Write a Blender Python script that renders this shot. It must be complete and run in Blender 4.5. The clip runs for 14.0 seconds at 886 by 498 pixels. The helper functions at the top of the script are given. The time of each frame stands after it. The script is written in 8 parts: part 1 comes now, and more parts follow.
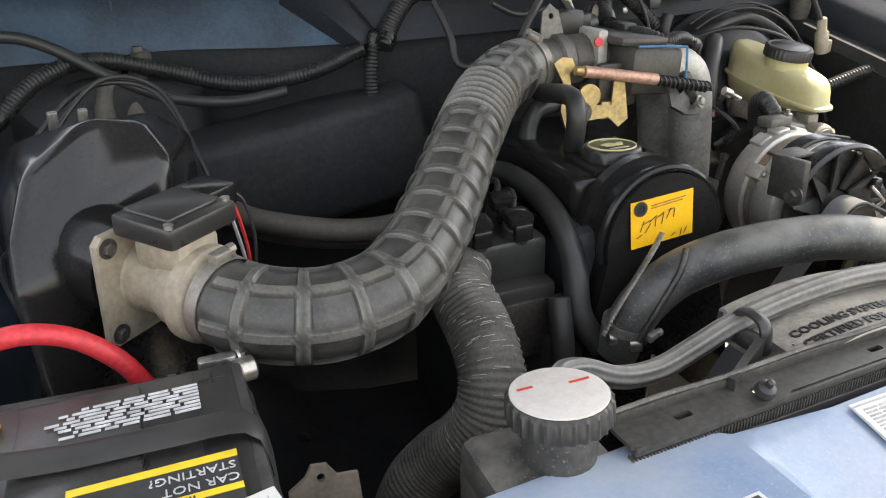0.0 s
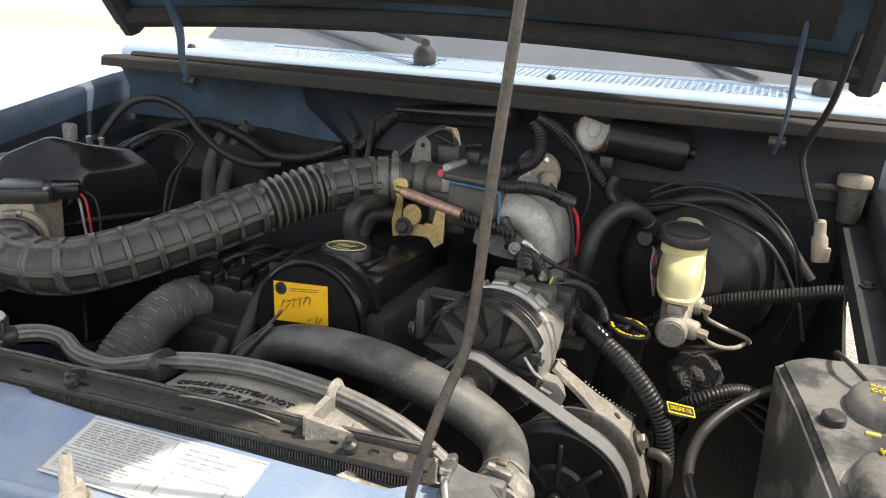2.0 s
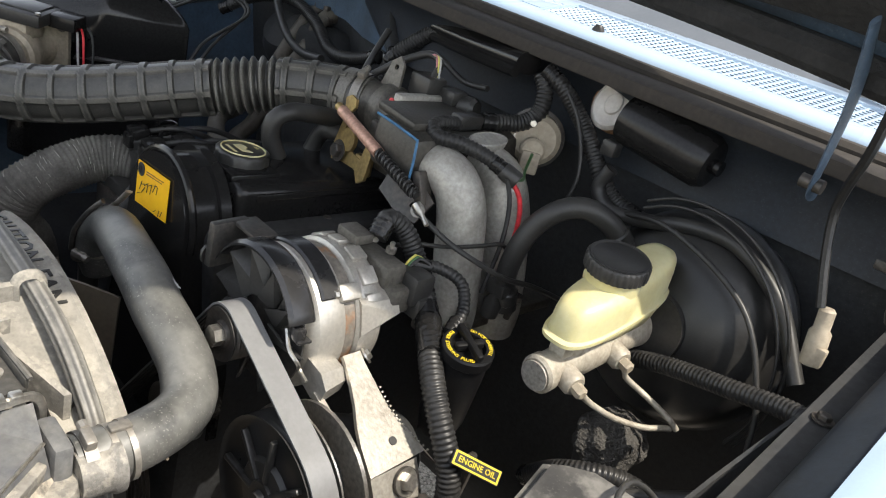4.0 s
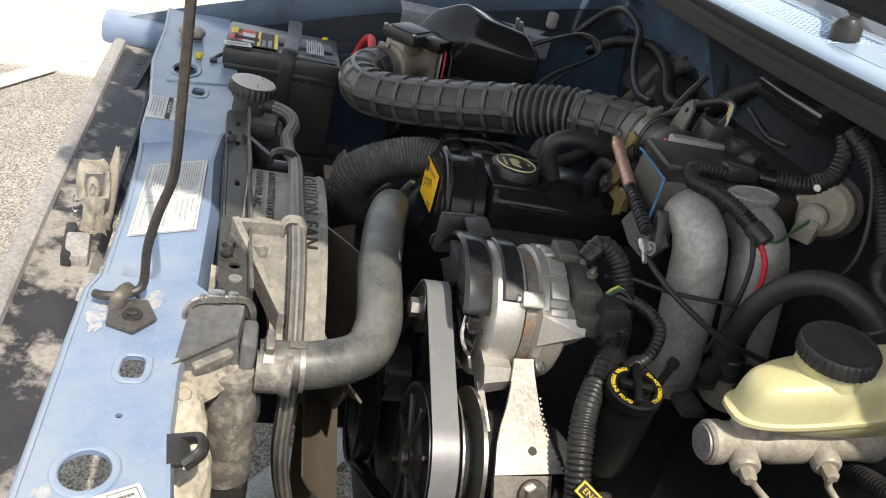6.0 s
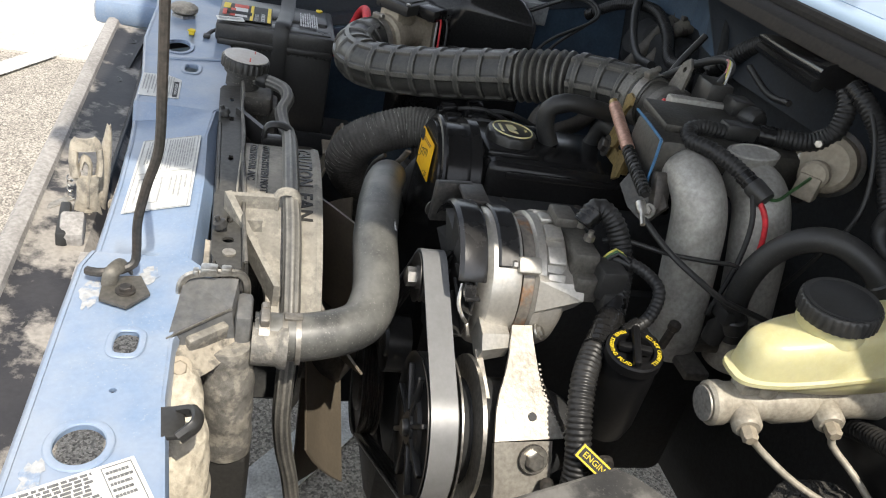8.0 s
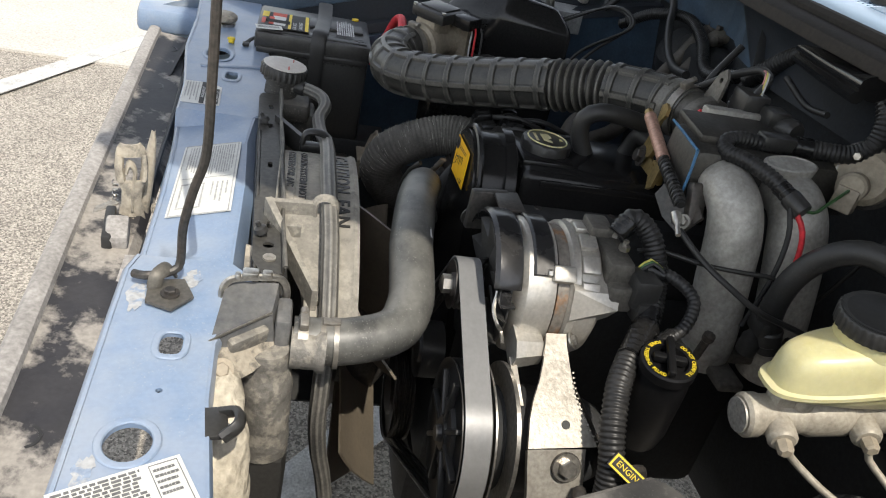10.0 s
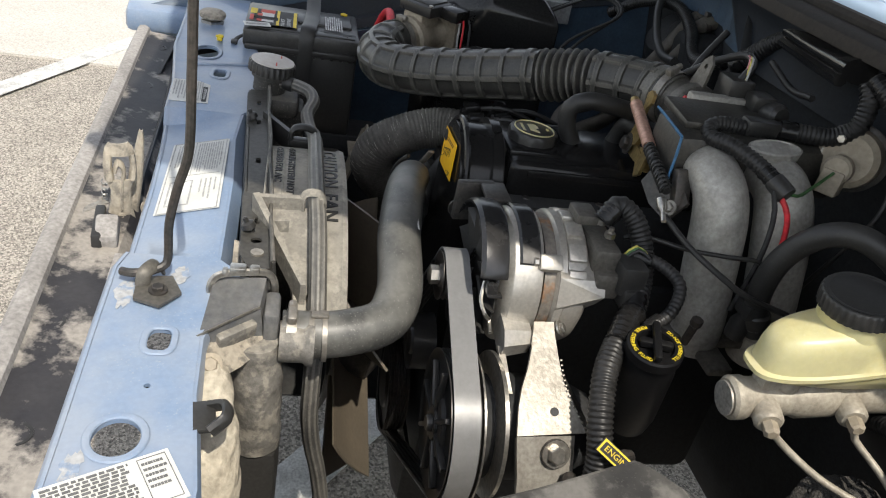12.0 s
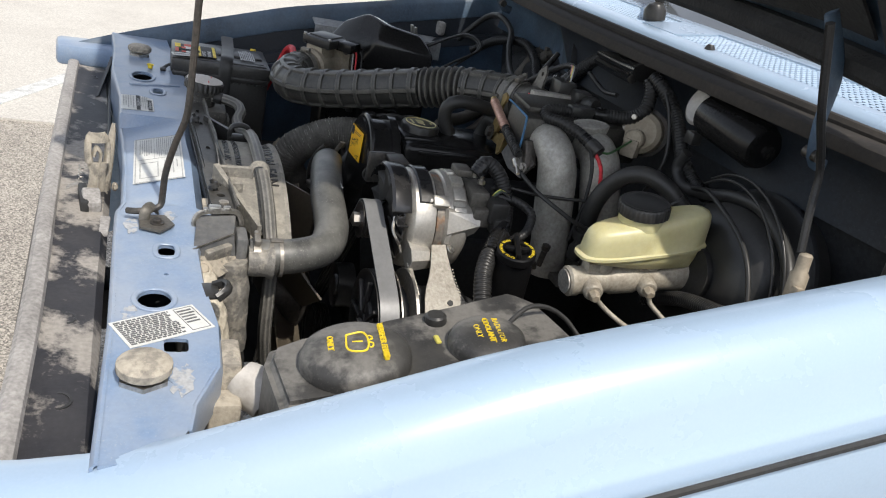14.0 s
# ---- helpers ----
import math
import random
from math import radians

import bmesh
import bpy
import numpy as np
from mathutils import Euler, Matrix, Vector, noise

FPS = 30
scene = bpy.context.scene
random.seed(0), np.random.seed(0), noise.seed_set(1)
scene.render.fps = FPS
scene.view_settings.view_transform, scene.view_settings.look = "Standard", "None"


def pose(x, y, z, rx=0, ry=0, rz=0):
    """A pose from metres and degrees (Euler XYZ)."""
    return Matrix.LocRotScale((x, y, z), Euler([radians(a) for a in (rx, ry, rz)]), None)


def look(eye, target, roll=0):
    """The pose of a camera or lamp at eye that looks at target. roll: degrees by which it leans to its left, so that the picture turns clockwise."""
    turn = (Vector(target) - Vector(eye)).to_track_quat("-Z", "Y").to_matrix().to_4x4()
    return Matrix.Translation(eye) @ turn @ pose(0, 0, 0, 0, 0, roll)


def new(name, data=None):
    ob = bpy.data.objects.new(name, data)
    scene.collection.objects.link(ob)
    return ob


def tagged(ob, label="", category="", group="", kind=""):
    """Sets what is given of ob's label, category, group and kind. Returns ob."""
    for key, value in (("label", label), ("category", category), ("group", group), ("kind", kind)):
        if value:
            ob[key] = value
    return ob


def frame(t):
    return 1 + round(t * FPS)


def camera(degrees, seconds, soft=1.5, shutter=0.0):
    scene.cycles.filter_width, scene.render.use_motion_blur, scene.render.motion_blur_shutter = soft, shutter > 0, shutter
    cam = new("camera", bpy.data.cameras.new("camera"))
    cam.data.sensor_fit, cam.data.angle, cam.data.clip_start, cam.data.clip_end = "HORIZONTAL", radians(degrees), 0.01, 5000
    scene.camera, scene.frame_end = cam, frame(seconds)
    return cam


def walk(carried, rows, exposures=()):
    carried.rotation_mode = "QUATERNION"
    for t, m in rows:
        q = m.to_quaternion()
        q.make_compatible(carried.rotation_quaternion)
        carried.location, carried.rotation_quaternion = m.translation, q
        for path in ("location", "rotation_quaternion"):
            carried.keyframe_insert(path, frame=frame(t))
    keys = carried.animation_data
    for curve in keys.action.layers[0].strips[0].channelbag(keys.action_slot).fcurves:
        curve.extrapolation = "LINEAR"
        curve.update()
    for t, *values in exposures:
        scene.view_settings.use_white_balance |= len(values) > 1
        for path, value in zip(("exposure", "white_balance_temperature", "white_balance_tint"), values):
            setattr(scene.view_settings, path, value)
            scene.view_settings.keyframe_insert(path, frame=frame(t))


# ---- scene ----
cam = camera(60.65, 14.0, 1.1)
PATH = [
    (0, (-0.4838, -0.2992, 1.3072), (0.1724, 1.4109, 0.5042), -1.75),
    (0.5, (-0.2726, -0.3937, 1.3045), (-0.0060, 1.4501, 0.5770), -3.08),
    (1, (-0.0413, -0.5343, 1.3180), (-0.1688, 1.3672, 0.7114), 1.71),
    (1.5, (0.1611, -0.5633, 1.3333), (-0.1849, 1.3254, 0.7738), 4.24),
    (2, (0.4842, -0.4878, 1.3418), (-0.1592, 1.3311, 0.8148), 4.23),
    (2.5, (0.5862, -0.3936, 1.3367), (-0.1499, 1.3432, 0.6721), 2.76),
    (2.7, (0.5946, -0.3244, 1.3439), (-0.1464, 1.3949, 0.6404), 4.82),
    (4.8, (0.8795, 0.0090, 1.4002), (-0.5583, 1.0547, 0.4841), 18.66),
    (5, (0.8792, 0.0442, 1.3980), (-0.6111, 0.9715, 0.4393), 17.95),
    (5.5, (0.9315, 0.1070, 1.4215), (-0.6530, 0.7436, 0.3804), 17.08),
    (6, (0.9394, 0.0803, 1.4219), (-0.7485, 0.5996, 0.4830), 15.51),
    (6.5, (0.9419, 0.0856, 1.4179), (-0.7363, 0.5868, 0.4523), 14.78),
    (7, (0.9401, 0.0922, 1.4177), (-0.7220, 0.5953, 0.4254), 14.12),
    (7.5, (0.9392, 0.1029, 1.4195), (-0.7128, 0.6405, 0.4286), 13.84),
    (8, (0.9398, 0.0989, 1.4138), (-0.7200, 0.5987, 0.4160), 13.67),
    (8.5, (0.9473, 0.0885, 1.4164), (-0.7247, 0.5387, 0.4156), 13.29),
    (8.7, (0.9449, 0.0859, 1.4161), (-0.7302, 0.5239, 0.4151), 13.32),
    (11, (0.9473, 0.0874, 1.4204), (-0.7323, 0.5130, 0.4215), 13.16),
    (11.5, (0.9486, 0.0881, 1.4188), (-0.7306, 0.5047, 0.4155), 12.88),
    (12, (0.9536, 0.1014, 1.4213), (-0.7169, 0.5295, 0.4083), 11.96),
    (12.5, (0.9611, 0.1080, 1.4326), (-0.7034, 0.5644, 0.4222), 11.78),
    (13, (0.9241, 0.0750, 1.4227), (-0.6393, 0.8120, 0.4165), 13.67),
    (13.5, (0.9616, 0.0084, 1.3983), (-0.4626, 1.0294, 0.4344), 15.11),
    (14, (1.2810, -0.0173, 1.4158), (-0.3966, 0.7115, 0.6066), 13.21),
]
EXPOSURES = [(0.0, 2.12, 7300.0, 10.0), (0.5, 2.42, 7300.0, 10.0), (1.0, 1.75, 7050.0, 9.0), (1.5, 1.32, 7100.0, 9.0), (2.0, 1.37, 7150.0, 10.0), (2.7, 1.35, 7150.0, 10.0), (5.0, 1.5, 6700.0, 9.0), (5.5, 1.42, 6850.0, 9.0), (6.0, 1.0, 6900.0, 9.0), (6.5, 0.76, 6850.0, 10.0), (7.0, 0.85, 6850.0, 10.0), (7.5, 1.08, 6800.0, 9.0), (8.0, 1.12, 6800.0, 9.0), (8.5, 1.10, 6800.0, 9.0), (11.0, 0.78, 6800.0, 9.0), (12.0, 0.8, 6800.0, 9.0), (12.6, 0.78, 6800.0, 9.0), (13.0, 0.76, 6600.0, 9.0), (13.5, 1.04, 6500.0, 9.0), (14.0, 0.63, 6600.0, 10.0)]
walk(cam, [(t, look(eye, target, roll)) for t, eye, target, roll in PATH], EXPOSURES)

# ---- daylight ----
SUN = Vector((0.60, 0.12, 1.0)).normalized()
world = bpy.data.worlds.new("sky")
scene.world = world
world.use_nodes = True
wn = world.node_tree.nodes
sky = wn.new("ShaderNodeTexSky")
sky.sky_type = "NISHITA"
sky.sun_disc = False
sky.sun_elevation = math.asin(SUN.z)
sky.sun_rotation = math.atan2(SUN.x, SUN.y)
wn["Background"].inputs["Strength"].default_value = 0.15
soft = wn.new("ShaderNodeHueSaturation")
soft.inputs["Saturation"].default_value = 0.45
world.node_tree.links.new(sky.outputs[0], soft.inputs["Color"])
world.node_tree.links.new(soft.outputs[0], wn["Background"].inputs["Color"])
sun_data = bpy.data.lights.new("sun", "SUN")
sun_data.energy = 2.5
sun_data.angle = radians(0.6)
sun_data.color = (1.0, 0.95, 0.87)
sun = new("sun", sun_data)
sun.matrix_world = look(SUN * 30, (0, 0, 0))

# ---- materials ----
def mat(name, col, rough=0.5, metal=0.0, dirt=None, amount=0.4, scale=14.0, fine=90.0, bump=0.15, depth=0.002, coat=0.0, dust=0.0,
        dust_col=(0.33, 0.30, 0.26), clear=0.0, edge=0.0, edge_col=(0.3, 0.28, 0.24), grit=0.7, spec=0.5, crisp=False):
    """A painted, moulded or cast surface: a base colour broken by stains, a fine grain, and dust that has settled on what faces up."""
    m = bpy.data.materials.new(name)
    m.use_nodes = True
    nt = m.node_tree
    n, ln = nt.nodes, nt.links
    b = n["Principled BSDF"]
    dirt = dirt or tuple(c * 0.55 for c in col)
    tc = n.new("ShaderNodeTexCoord")
    big = n.new("ShaderNodeTexNoise")
    big.inputs["Scale"].default_value, big.inputs["Detail"].default_value, big.inputs["Roughness"].default_value = scale, 8, 0.65
    small = n.new("ShaderNodeTexNoise")
    small.inputs["Scale"].default_value, small.inputs["Detail"].default_value = fine, 6
    for t in (big, small):
        ln.new(tc.outputs["Object"], t.inputs["Vector"])
    ramp = n.new("ShaderNodeMapRange")
    ramp.inputs["From Min"].default_value, ramp.inputs["From Max"].default_value = (0.49, 0.57) if crisp else (0.42, 0.68)
    ramp.inputs["To Max"].default_value = amount
    ln.new(big.outputs["Fac"], ramp.inputs["Value"])
    mix = n.new("ShaderNodeMix")
    mix.data_type = "RGBA"
    mix.inputs["A"].default_value, mix.inputs["B"].default_value = (*col, 1), (*dirt, 1)
    ln.new(ramp.outputs["Result"], mix.inputs["Factor"])
    grain = n.new("ShaderNodeMix")
    grain.data_type, grain.blend_type = "RGBA", "MULTIPLY"
    span = n.new("ShaderNodeMapRange")
    span.inputs["From Min"].default_value, span.inputs["From Max"].default_value = 0.25, 0.75
    span.inputs["To Min"].default_value, span.inputs["To Max"].default_value = 0.55, 1.45
    ln.new(small.outputs["Fac"], span.inputs["Value"])
    grain.inputs["Factor"].default_value = grit
    ln.new(mix.outputs["Result"], grain.inputs["A"])
    ln.new(span.outputs["Result"], grain.inputs["B"])
    out = grain.outputs["Result"]
    if dust:
        geo = n.new("ShaderNodeNewGeometry")
        sep = n.new("ShaderNodeSeparateXYZ")
        ln.new(geo.outputs["Normal"], sep.inputs["Vector"])
        up = n.new("ShaderNodeMapRange")
        up.inputs["From Min"].default_value, up.inputs["From Max"].default_value = -0.2, 1.0
        up.inputs["To Max"].default_value = dust
        ln.new(sep.outputs["Z"], up.inputs["Value"])
        patch = n.new("ShaderNodeTexNoise")
        patch.inputs["Scale"].default_value, patch.inputs["Detail"].default_value = scale * 1.7, 9
        ln.new(tc.outputs["Object"], patch.inputs["Vector"])
        pr = n.new("ShaderNodeMapRange")
        pr.inputs["From Min"].default_value, pr.inputs["From Max"].default_value = 0.35, 0.62
        ln.new(patch.outputs["Fac"], pr.inputs["Value"])
        mul = n.new("ShaderNodeMath")
        mul.operation = "MULTIPLY"
        ln.new(up.outputs["Result"], mul.inputs[0])
        ln.new(pr.outputs["Result"], mul.inputs[1])
        speck = n.new("ShaderNodeTexNoise")
        speck.inputs["Scale"].default_value, speck.inputs["Detail"].default_value = 420.0, 3
        ln.new(tc.outputs["Object"], speck.inputs["Vector"])
        sr = n.new("ShaderNodeMapRange")
        sr.inputs["From Min"].default_value, sr.inputs["From Max"].default_value = 0.60, 0.70
        sr.inputs["To Max"].default_value = min(0.9, dust * 1.1)
        ln.new(speck.outputs["Fac"], sr.inputs["Value"])
        add = n.new("ShaderNodeMath")
        add.operation = "MAXIMUM"
        ln.new(mul.outputs["Value"], add.inputs[0])
        ln.new(sr.outputs["Result"], add.inputs[1])
        mul = add
        dm = n.new("ShaderNodeMix")
        dm.data_type = "RGBA"
        dm.inputs["B"].default_value = (*dust_col, 1)
        ln.new(mul.outputs["Value"], dm.inputs["Factor"])
        ln.new(out, dm.inputs["A"])
        out = dm.outputs["Result"]
    if edge:
        g2 = n.new("ShaderNodeNewGeometry")
        er = n.new("ShaderNodeMapRange")
        er.inputs["From Min"].default_value, er.inputs["From Max"].default_value = 0.505, 0.55
        er.inputs["To Max"].default_value = edge
        ln.new(g2.outputs["Pointiness"], er.inputs["Value"])
        em = n.new("ShaderNodeMath")
        em.operation = "MULTIPLY"
        ln.new(er.outputs["Result"], em.inputs[0])
        ln.new(span.outputs["Result"], em.inputs[1])
        ex = n.new("ShaderNodeMix")
        ex.data_type = "RGBA"
        ex.inputs["B"].default_value = (*edge_col, 1)
        ln.new(em.outputs["Value"], ex.inputs["Factor"])
        ln.new(out, ex.inputs["A"])
        out = ex.outputs["Result"]
    ln.new(out, b.inputs["Base Color"])
    rr = n.new("ShaderNodeMapRange")
    rr.inputs["To Min"].default_value, rr.inputs["To Max"].default_value = max(0.03, rough - 0.12), min(1.0, rough + 0.18)
    ln.new(big.outputs["Fac"], rr.inputs["Value"])
    ln.new(rr.outputs["Result"], b.inputs["Roughness"])
    b.inputs["Metallic"].default_value = metal
    b.inputs["Specular IOR Level"].default_value = spec
    b.inputs["Coat Weight"].default_value = coat
    b.inputs["Coat Roughness"].default_value = 0.08
    if clear:
        b.inputs["Transmission Weight"].default_value = clear
    if bump:
        bn = n.new("ShaderNodeBump")
        bn.inputs["Strength"].default_value, bn.inputs["Distance"].default_value = bump, depth
        ln.new(small.outputs["Fac"], bn.inputs["Height"])
        ln.new(bn.outputs["Normal"], b.inputs["Normal"])
    return m


BLUE = mat("blue_paint", (0.195, 0.275, 0.405), 0.36, 0.0, (0.33, 0.37, 0.42), 0.5, 10, 240, 0.06, 0.001, coat=0.35, dust=0.3, dust_col=(0.46, 0.46, 0.46), grit=0.15)
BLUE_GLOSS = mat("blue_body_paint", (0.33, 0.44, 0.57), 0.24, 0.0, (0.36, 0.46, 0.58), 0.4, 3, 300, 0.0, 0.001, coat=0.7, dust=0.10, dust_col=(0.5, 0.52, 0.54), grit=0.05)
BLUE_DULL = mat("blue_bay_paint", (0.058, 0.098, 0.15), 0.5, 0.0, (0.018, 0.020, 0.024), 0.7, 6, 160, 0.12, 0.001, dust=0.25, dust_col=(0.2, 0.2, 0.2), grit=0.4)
# the blue bay paint again, stained, with the bay's shade put into its colour
BLUE_SHADED = mat("shaded_blue_bay_paint", (0.012, 0.017, 0.025), 0.5, 0.0, (0.018, 0.02, 0.024), 0.8, 7, 160, 0.15, 0.001, dust=0.1, dust_col=(0.16, 0.17, 0.18))
# near-black for grimed metal, also used where shade is put into the colour
BAY_DARK = mat("grimy_shaded_bay_paint", (0.024, 0.026, 0.029), 0.62, 0.0, (0.028, 0.027, 0.025), 0.6, 8, 130, 0.25, 0.002, dust=0.3, dust_col=(0.075, 0.07, 0.062), spec=0.3)
PLASTIC = mat("black_plastic", (0.015, 0.015, 0.0155), 0.30, 0.0, (0.028, 0.027, 0.025), 0.6, 12, 220, 0.04, 0.001, dust=0.10, dust_col=(0.10, 0.094, 0.085), edge=0.12, edge_col=(0.12, 0.115, 0.105), grit=0.25, spec=0.4)
GLOSSY = mat("glossy_black_plastic", (0.006, 0.006, 0.0063), 0.15, 0.0, (0.010, 0.0097, 0.0094), 0.5, 9, 260, 0.015, 0.001, edge=0.06, edge_col=(0.12, 0.115, 0.11), grit=0.1, spec=0.3)
DUSTY = mat("dusty_black_plastic", (0.028, 0.027, 0.026), 0.55, 0.0, (0.13, 0.12, 0.105), 0.5, 20, 150, 0.25, 0.001, dust=0.55, dust_col=(0.27, 0.25, 0.21))
GREYTANK = mat("blue_grey_dusty_tank_plastic", (0.075, 0.078, 0.084), 0.45, 0.0, (0.20, 0.193, 0.175), 0.6, 26, 170, 0.35, 0.001, dust=0.10, dust_col=(0.26, 0.245, 0.215), grit=0.45)
TANKTOP = mat("mottled_dusty_tank_plastic", (0.030, 0.029, 0.028), 0.5, 0.0, (0.26, 0.245, 0.22), 0.5, 10, 170, 0.3, 0.001, dust=0.22, dust_col=(0.2, 0.188, 0.165), grit=0.5, crisp=True)
SHROUD = mat("dust_greyed_shroud_plastic", (0.20, 0.188, 0.165), 0.65, 0.0, (0.34, 0.315, 0.265), 0.75, 26, 190, 0.45, 0.002, dust=0.5, dust_col=(0.38, 0.35, 0.295), crisp=True, grit=0.5)
BRACKETDUST = mat("dust_greyed_bracket_plastic", (0.19, 0.178, 0.155), 0.7, 0.0, (0.34, 0.315, 0.265), 0.6, 40, 200, 0.4, 0.002, dust=0.25, dust_col=(0.38, 0.35, 0.295), grit=0.5, crisp=True)
RAIL = mat("black_channel_plastic", (0.014, 0.014, 0.0138), 0.38, 0.0, (0.040, 0.038, 0.034), 0.5, 34, 170, 0.25, 0.001, dust=0.05, dust_col=(0.14, 0.13, 0.112), edge=0.25, edge_col=(0.17, 0.16, 0.14), spec=0.3)
HEADER = mat("dusty_header_plastic", (0.024, 0.023, 0.026), 0.5, 0.0, (0.40, 0.365, 0.32), 0.8, 11, 160, 0.25, 0.001, dust=0.07, dust_col=(0.24, 0.22, 0.20), grit=0.5, crisp=True)
RUBBER = mat("black_rubber", (0.022, 0.022, 0.022), 0.40, 0.0, (0.036, 0.034, 0.031), 0.6, 16, 260, 0.05, 0.001, dust=0.22, dust_col=(0.10, 0.094, 0.086), grit=0.25, spec=0.4)
INTAKE = mat("dusty_intake_rubber", (0.027, 0.0265, 0.025), 0.34, 0.0, (0.075, 0.071, 0.062), 0.7, 34, 320, 0.12, 0.001, dust=0.28, dust_col=(0.13, 0.124, 0.106), edge=0.6, edge_col=(0.20, 0.19, 0.165), grit=0.45)
HOSE = mat("worn_grey_hose_rubber", (0.036, 0.037, 0.036), 0.4, 0.0, (0.13, 0.126, 0.115), 0.6, 12, 200, 0.2, 0.001, dust=0.42, dust_col=(0.31, 0.30, 0.27), grit=0.55)
OVERFLOW = mat("ridged_grey_hose_rubber", (0.060, 0.059, 0.056), 0.45, 0.0, (0.20, 0.19, 0.17), 0.6, 16, 200, 0.15, 0.001, dust=0.28, dust_col=(0.34, 0.32, 0.28), edge=0.4, edge_col=(0.36, 0.34, 0.3), grit=0.4)
LOOM = mat("corrugated_black_loom", (0.016, 0.016, 0.0165), 0.36, 0.0, (0.03, 0.029, 0.027), 0.4, 30, 300, 0.05, 0.001, dust=0.25, dust_col=(0.10, 0.094, 0.086), spec=0.3)
ALU = mat("cast_aluminium", (0.50, 0.48, 0.44), 0.42, 0.65, (0.20, 0.175, 0.14), 0.6, 18, 260, 0.3, 0.001, dust=0.3, dust_col=(0.36, 0.33, 0.28))
ALU_CAST = mat("worn_cast_aluminium", (0.52, 0.495, 0.45), 0.36, 0.65, (0.38, 0.345, 0.29), 0.5, 30, 260, 0.2, 0.001, grit=0.3)
# bright steel darkened in its colour for the hood's shadow
STEEL_GLOSS = mat("glossy_shaded_steel", (0.045, 0.045, 0.047), 0.22, 0.6, (0.09, 0.085, 0.08), 0.4, 22, 240, 0.08, 0.001, grit=0.3)
ALU_DIM = mat("grimy_cast_aluminium", (0.085, 0.08, 0.073), 0.5, 0.5, (0.05, 0.045, 0.038), 0.7, 16, 200, 0.35, 0.001, dust=0.3, dust_col=(0.18, 0.165, 0.14), edge=0.2)
PALE = mat("pale_zinc_casting", (0.40, 0.375, 0.33), 0.42, 0.5, (0.24, 0.215, 0.18), 0.7, 40, 220, 0.35, 0.001, grit=0.5)
GREYPLATE = mat("faded_grey_plastic", (0.36, 0.34, 0.32), 0.6, 0.0, (0.14, 0.13, 0.12), 0.6, 9, 200, 0.2, 0.001)
# streaked bay paint, made pale to carry the sunlight on the ledge
STREAKED = mat("sunlit_streaked_grey_paint", (0.34, 0.35, 0.355), 0.4, 0.0, (0.10, 0.105, 0.11), 0.7, 30, 180, 0.15, 0.001, dust=0.3, dust_col=(0.34, 0.33, 0.31), grit=0.5)
SCUFF = mat("pale_scuffed_primer", (0.40, 0.405, 0.41), 0.7, 0.0, (0.22, 0.29, 0.40), 0.85, 60, 200, 0.1, 0.001, grit=0.5, crisp=True)
AIRBOX = mat("polished_black_plastic", (0.006, 0.006, 0.0063), 0.10, 0.0, (0.011, 0.0107, 0.0104), 0.5, 9, 260, 0.01, 0.001, edge=0.12, edge_col=(0.2, 0.195, 0.19), grit=0.1, spec=0.35)
HEATHOSE = mat("dust_browned_hose_rubber", (0.085, 0.074, 0.060), 0.55, 0.0, (0.15, 0.132, 0.108), 0.6, 24, 200, 0.2, 0.001, dust=0.25, dust_col=(0.20, 0.18, 0.15), grit=0.5)
RUNNER = mat("grey_cast_manifold", (0.40, 0.385, 0.35), 0.45, 0.35, (0.22, 0.205, 0.18), 0.7, 22, 200, 0.35, 0.001, dust=0.15, dust_col=(0.40, 0.37, 0.32), grit=0.5)
PLENUM = mat("oily_dark_casting", (0.026, 0.025, 0.0235), 0.42, 0.4, (0.085, 0.077, 0.064), 0.6, 26, 220, 0.4, 0.001, edge=0.15, edge_col=(0.2, 0.185, 0.16), grit=0.4)
DUCT = mat("felted_duct_cover", (0.075, 0.071, 0.064), 0.8, 0.0, (0.22, 0.207, 0.185), 0.7, 14, 330, 0.6, 0.001, dust=0.3, dust_col=(0.20, 0.19, 0.165), grit=0.6, spec=0.2)
TANKBLACK = mat("clean_black_tank_plastic", (0.006, 0.006, 0.0065), 0.38, 0.0, (0.014, 0.0135, 0.013), 0.5, 14, 220, 0.1, 0.001, spec=0.2)
BATTOP = mat("scuffed_battery_plastic", (0.016, 0.016, 0.0165), 0.3, 0.0, (0.055, 0.053, 0.05), 0.6, 22, 260, 0.12, 0.001, dust=0.2, dust_col=(0.16, 0.15, 0.14), edge=0.12, edge_col=(0.16, 0.155, 0.145), grit=0.3, spec=0.4)
STEEL = mat("zinc_plated_steel", (0.50, 0.48, 0.44), 0.3, 0.9, (0.26, 0.22, 0.17), 0.5, 30, 200, 0.1, 0.001)
CLAMPSTEEL = mat("dusty_clamp_steel", (0.30, 0.28, 0.25), 0.45, 0.6, (0.16, 0.14, 0.11), 0.7, 40, 200, 0.3, 0.001, grit=0.4)
STEEL_DARK = mat("dark_steel", (0.07, 0.067, 0.063), 0.45, 0.6, (0.13, 0.10, 0.08), 0.5, 25, 200, 0.2, 0.001)
GOLD = mat("yellow_chromate_steel", (0.45, 0.33, 0.14), 0.38, 0.75, (0.22, 0.16, 0.09), 0.6, 26, 180, 0.15, 0.001)
COPPER = mat("copper_tube", (0.55, 0.33, 0.25), 0.45, 0.55, (0.34, 0.2, 0.15), 0.5, 40, 200, 0.15, 0.001)
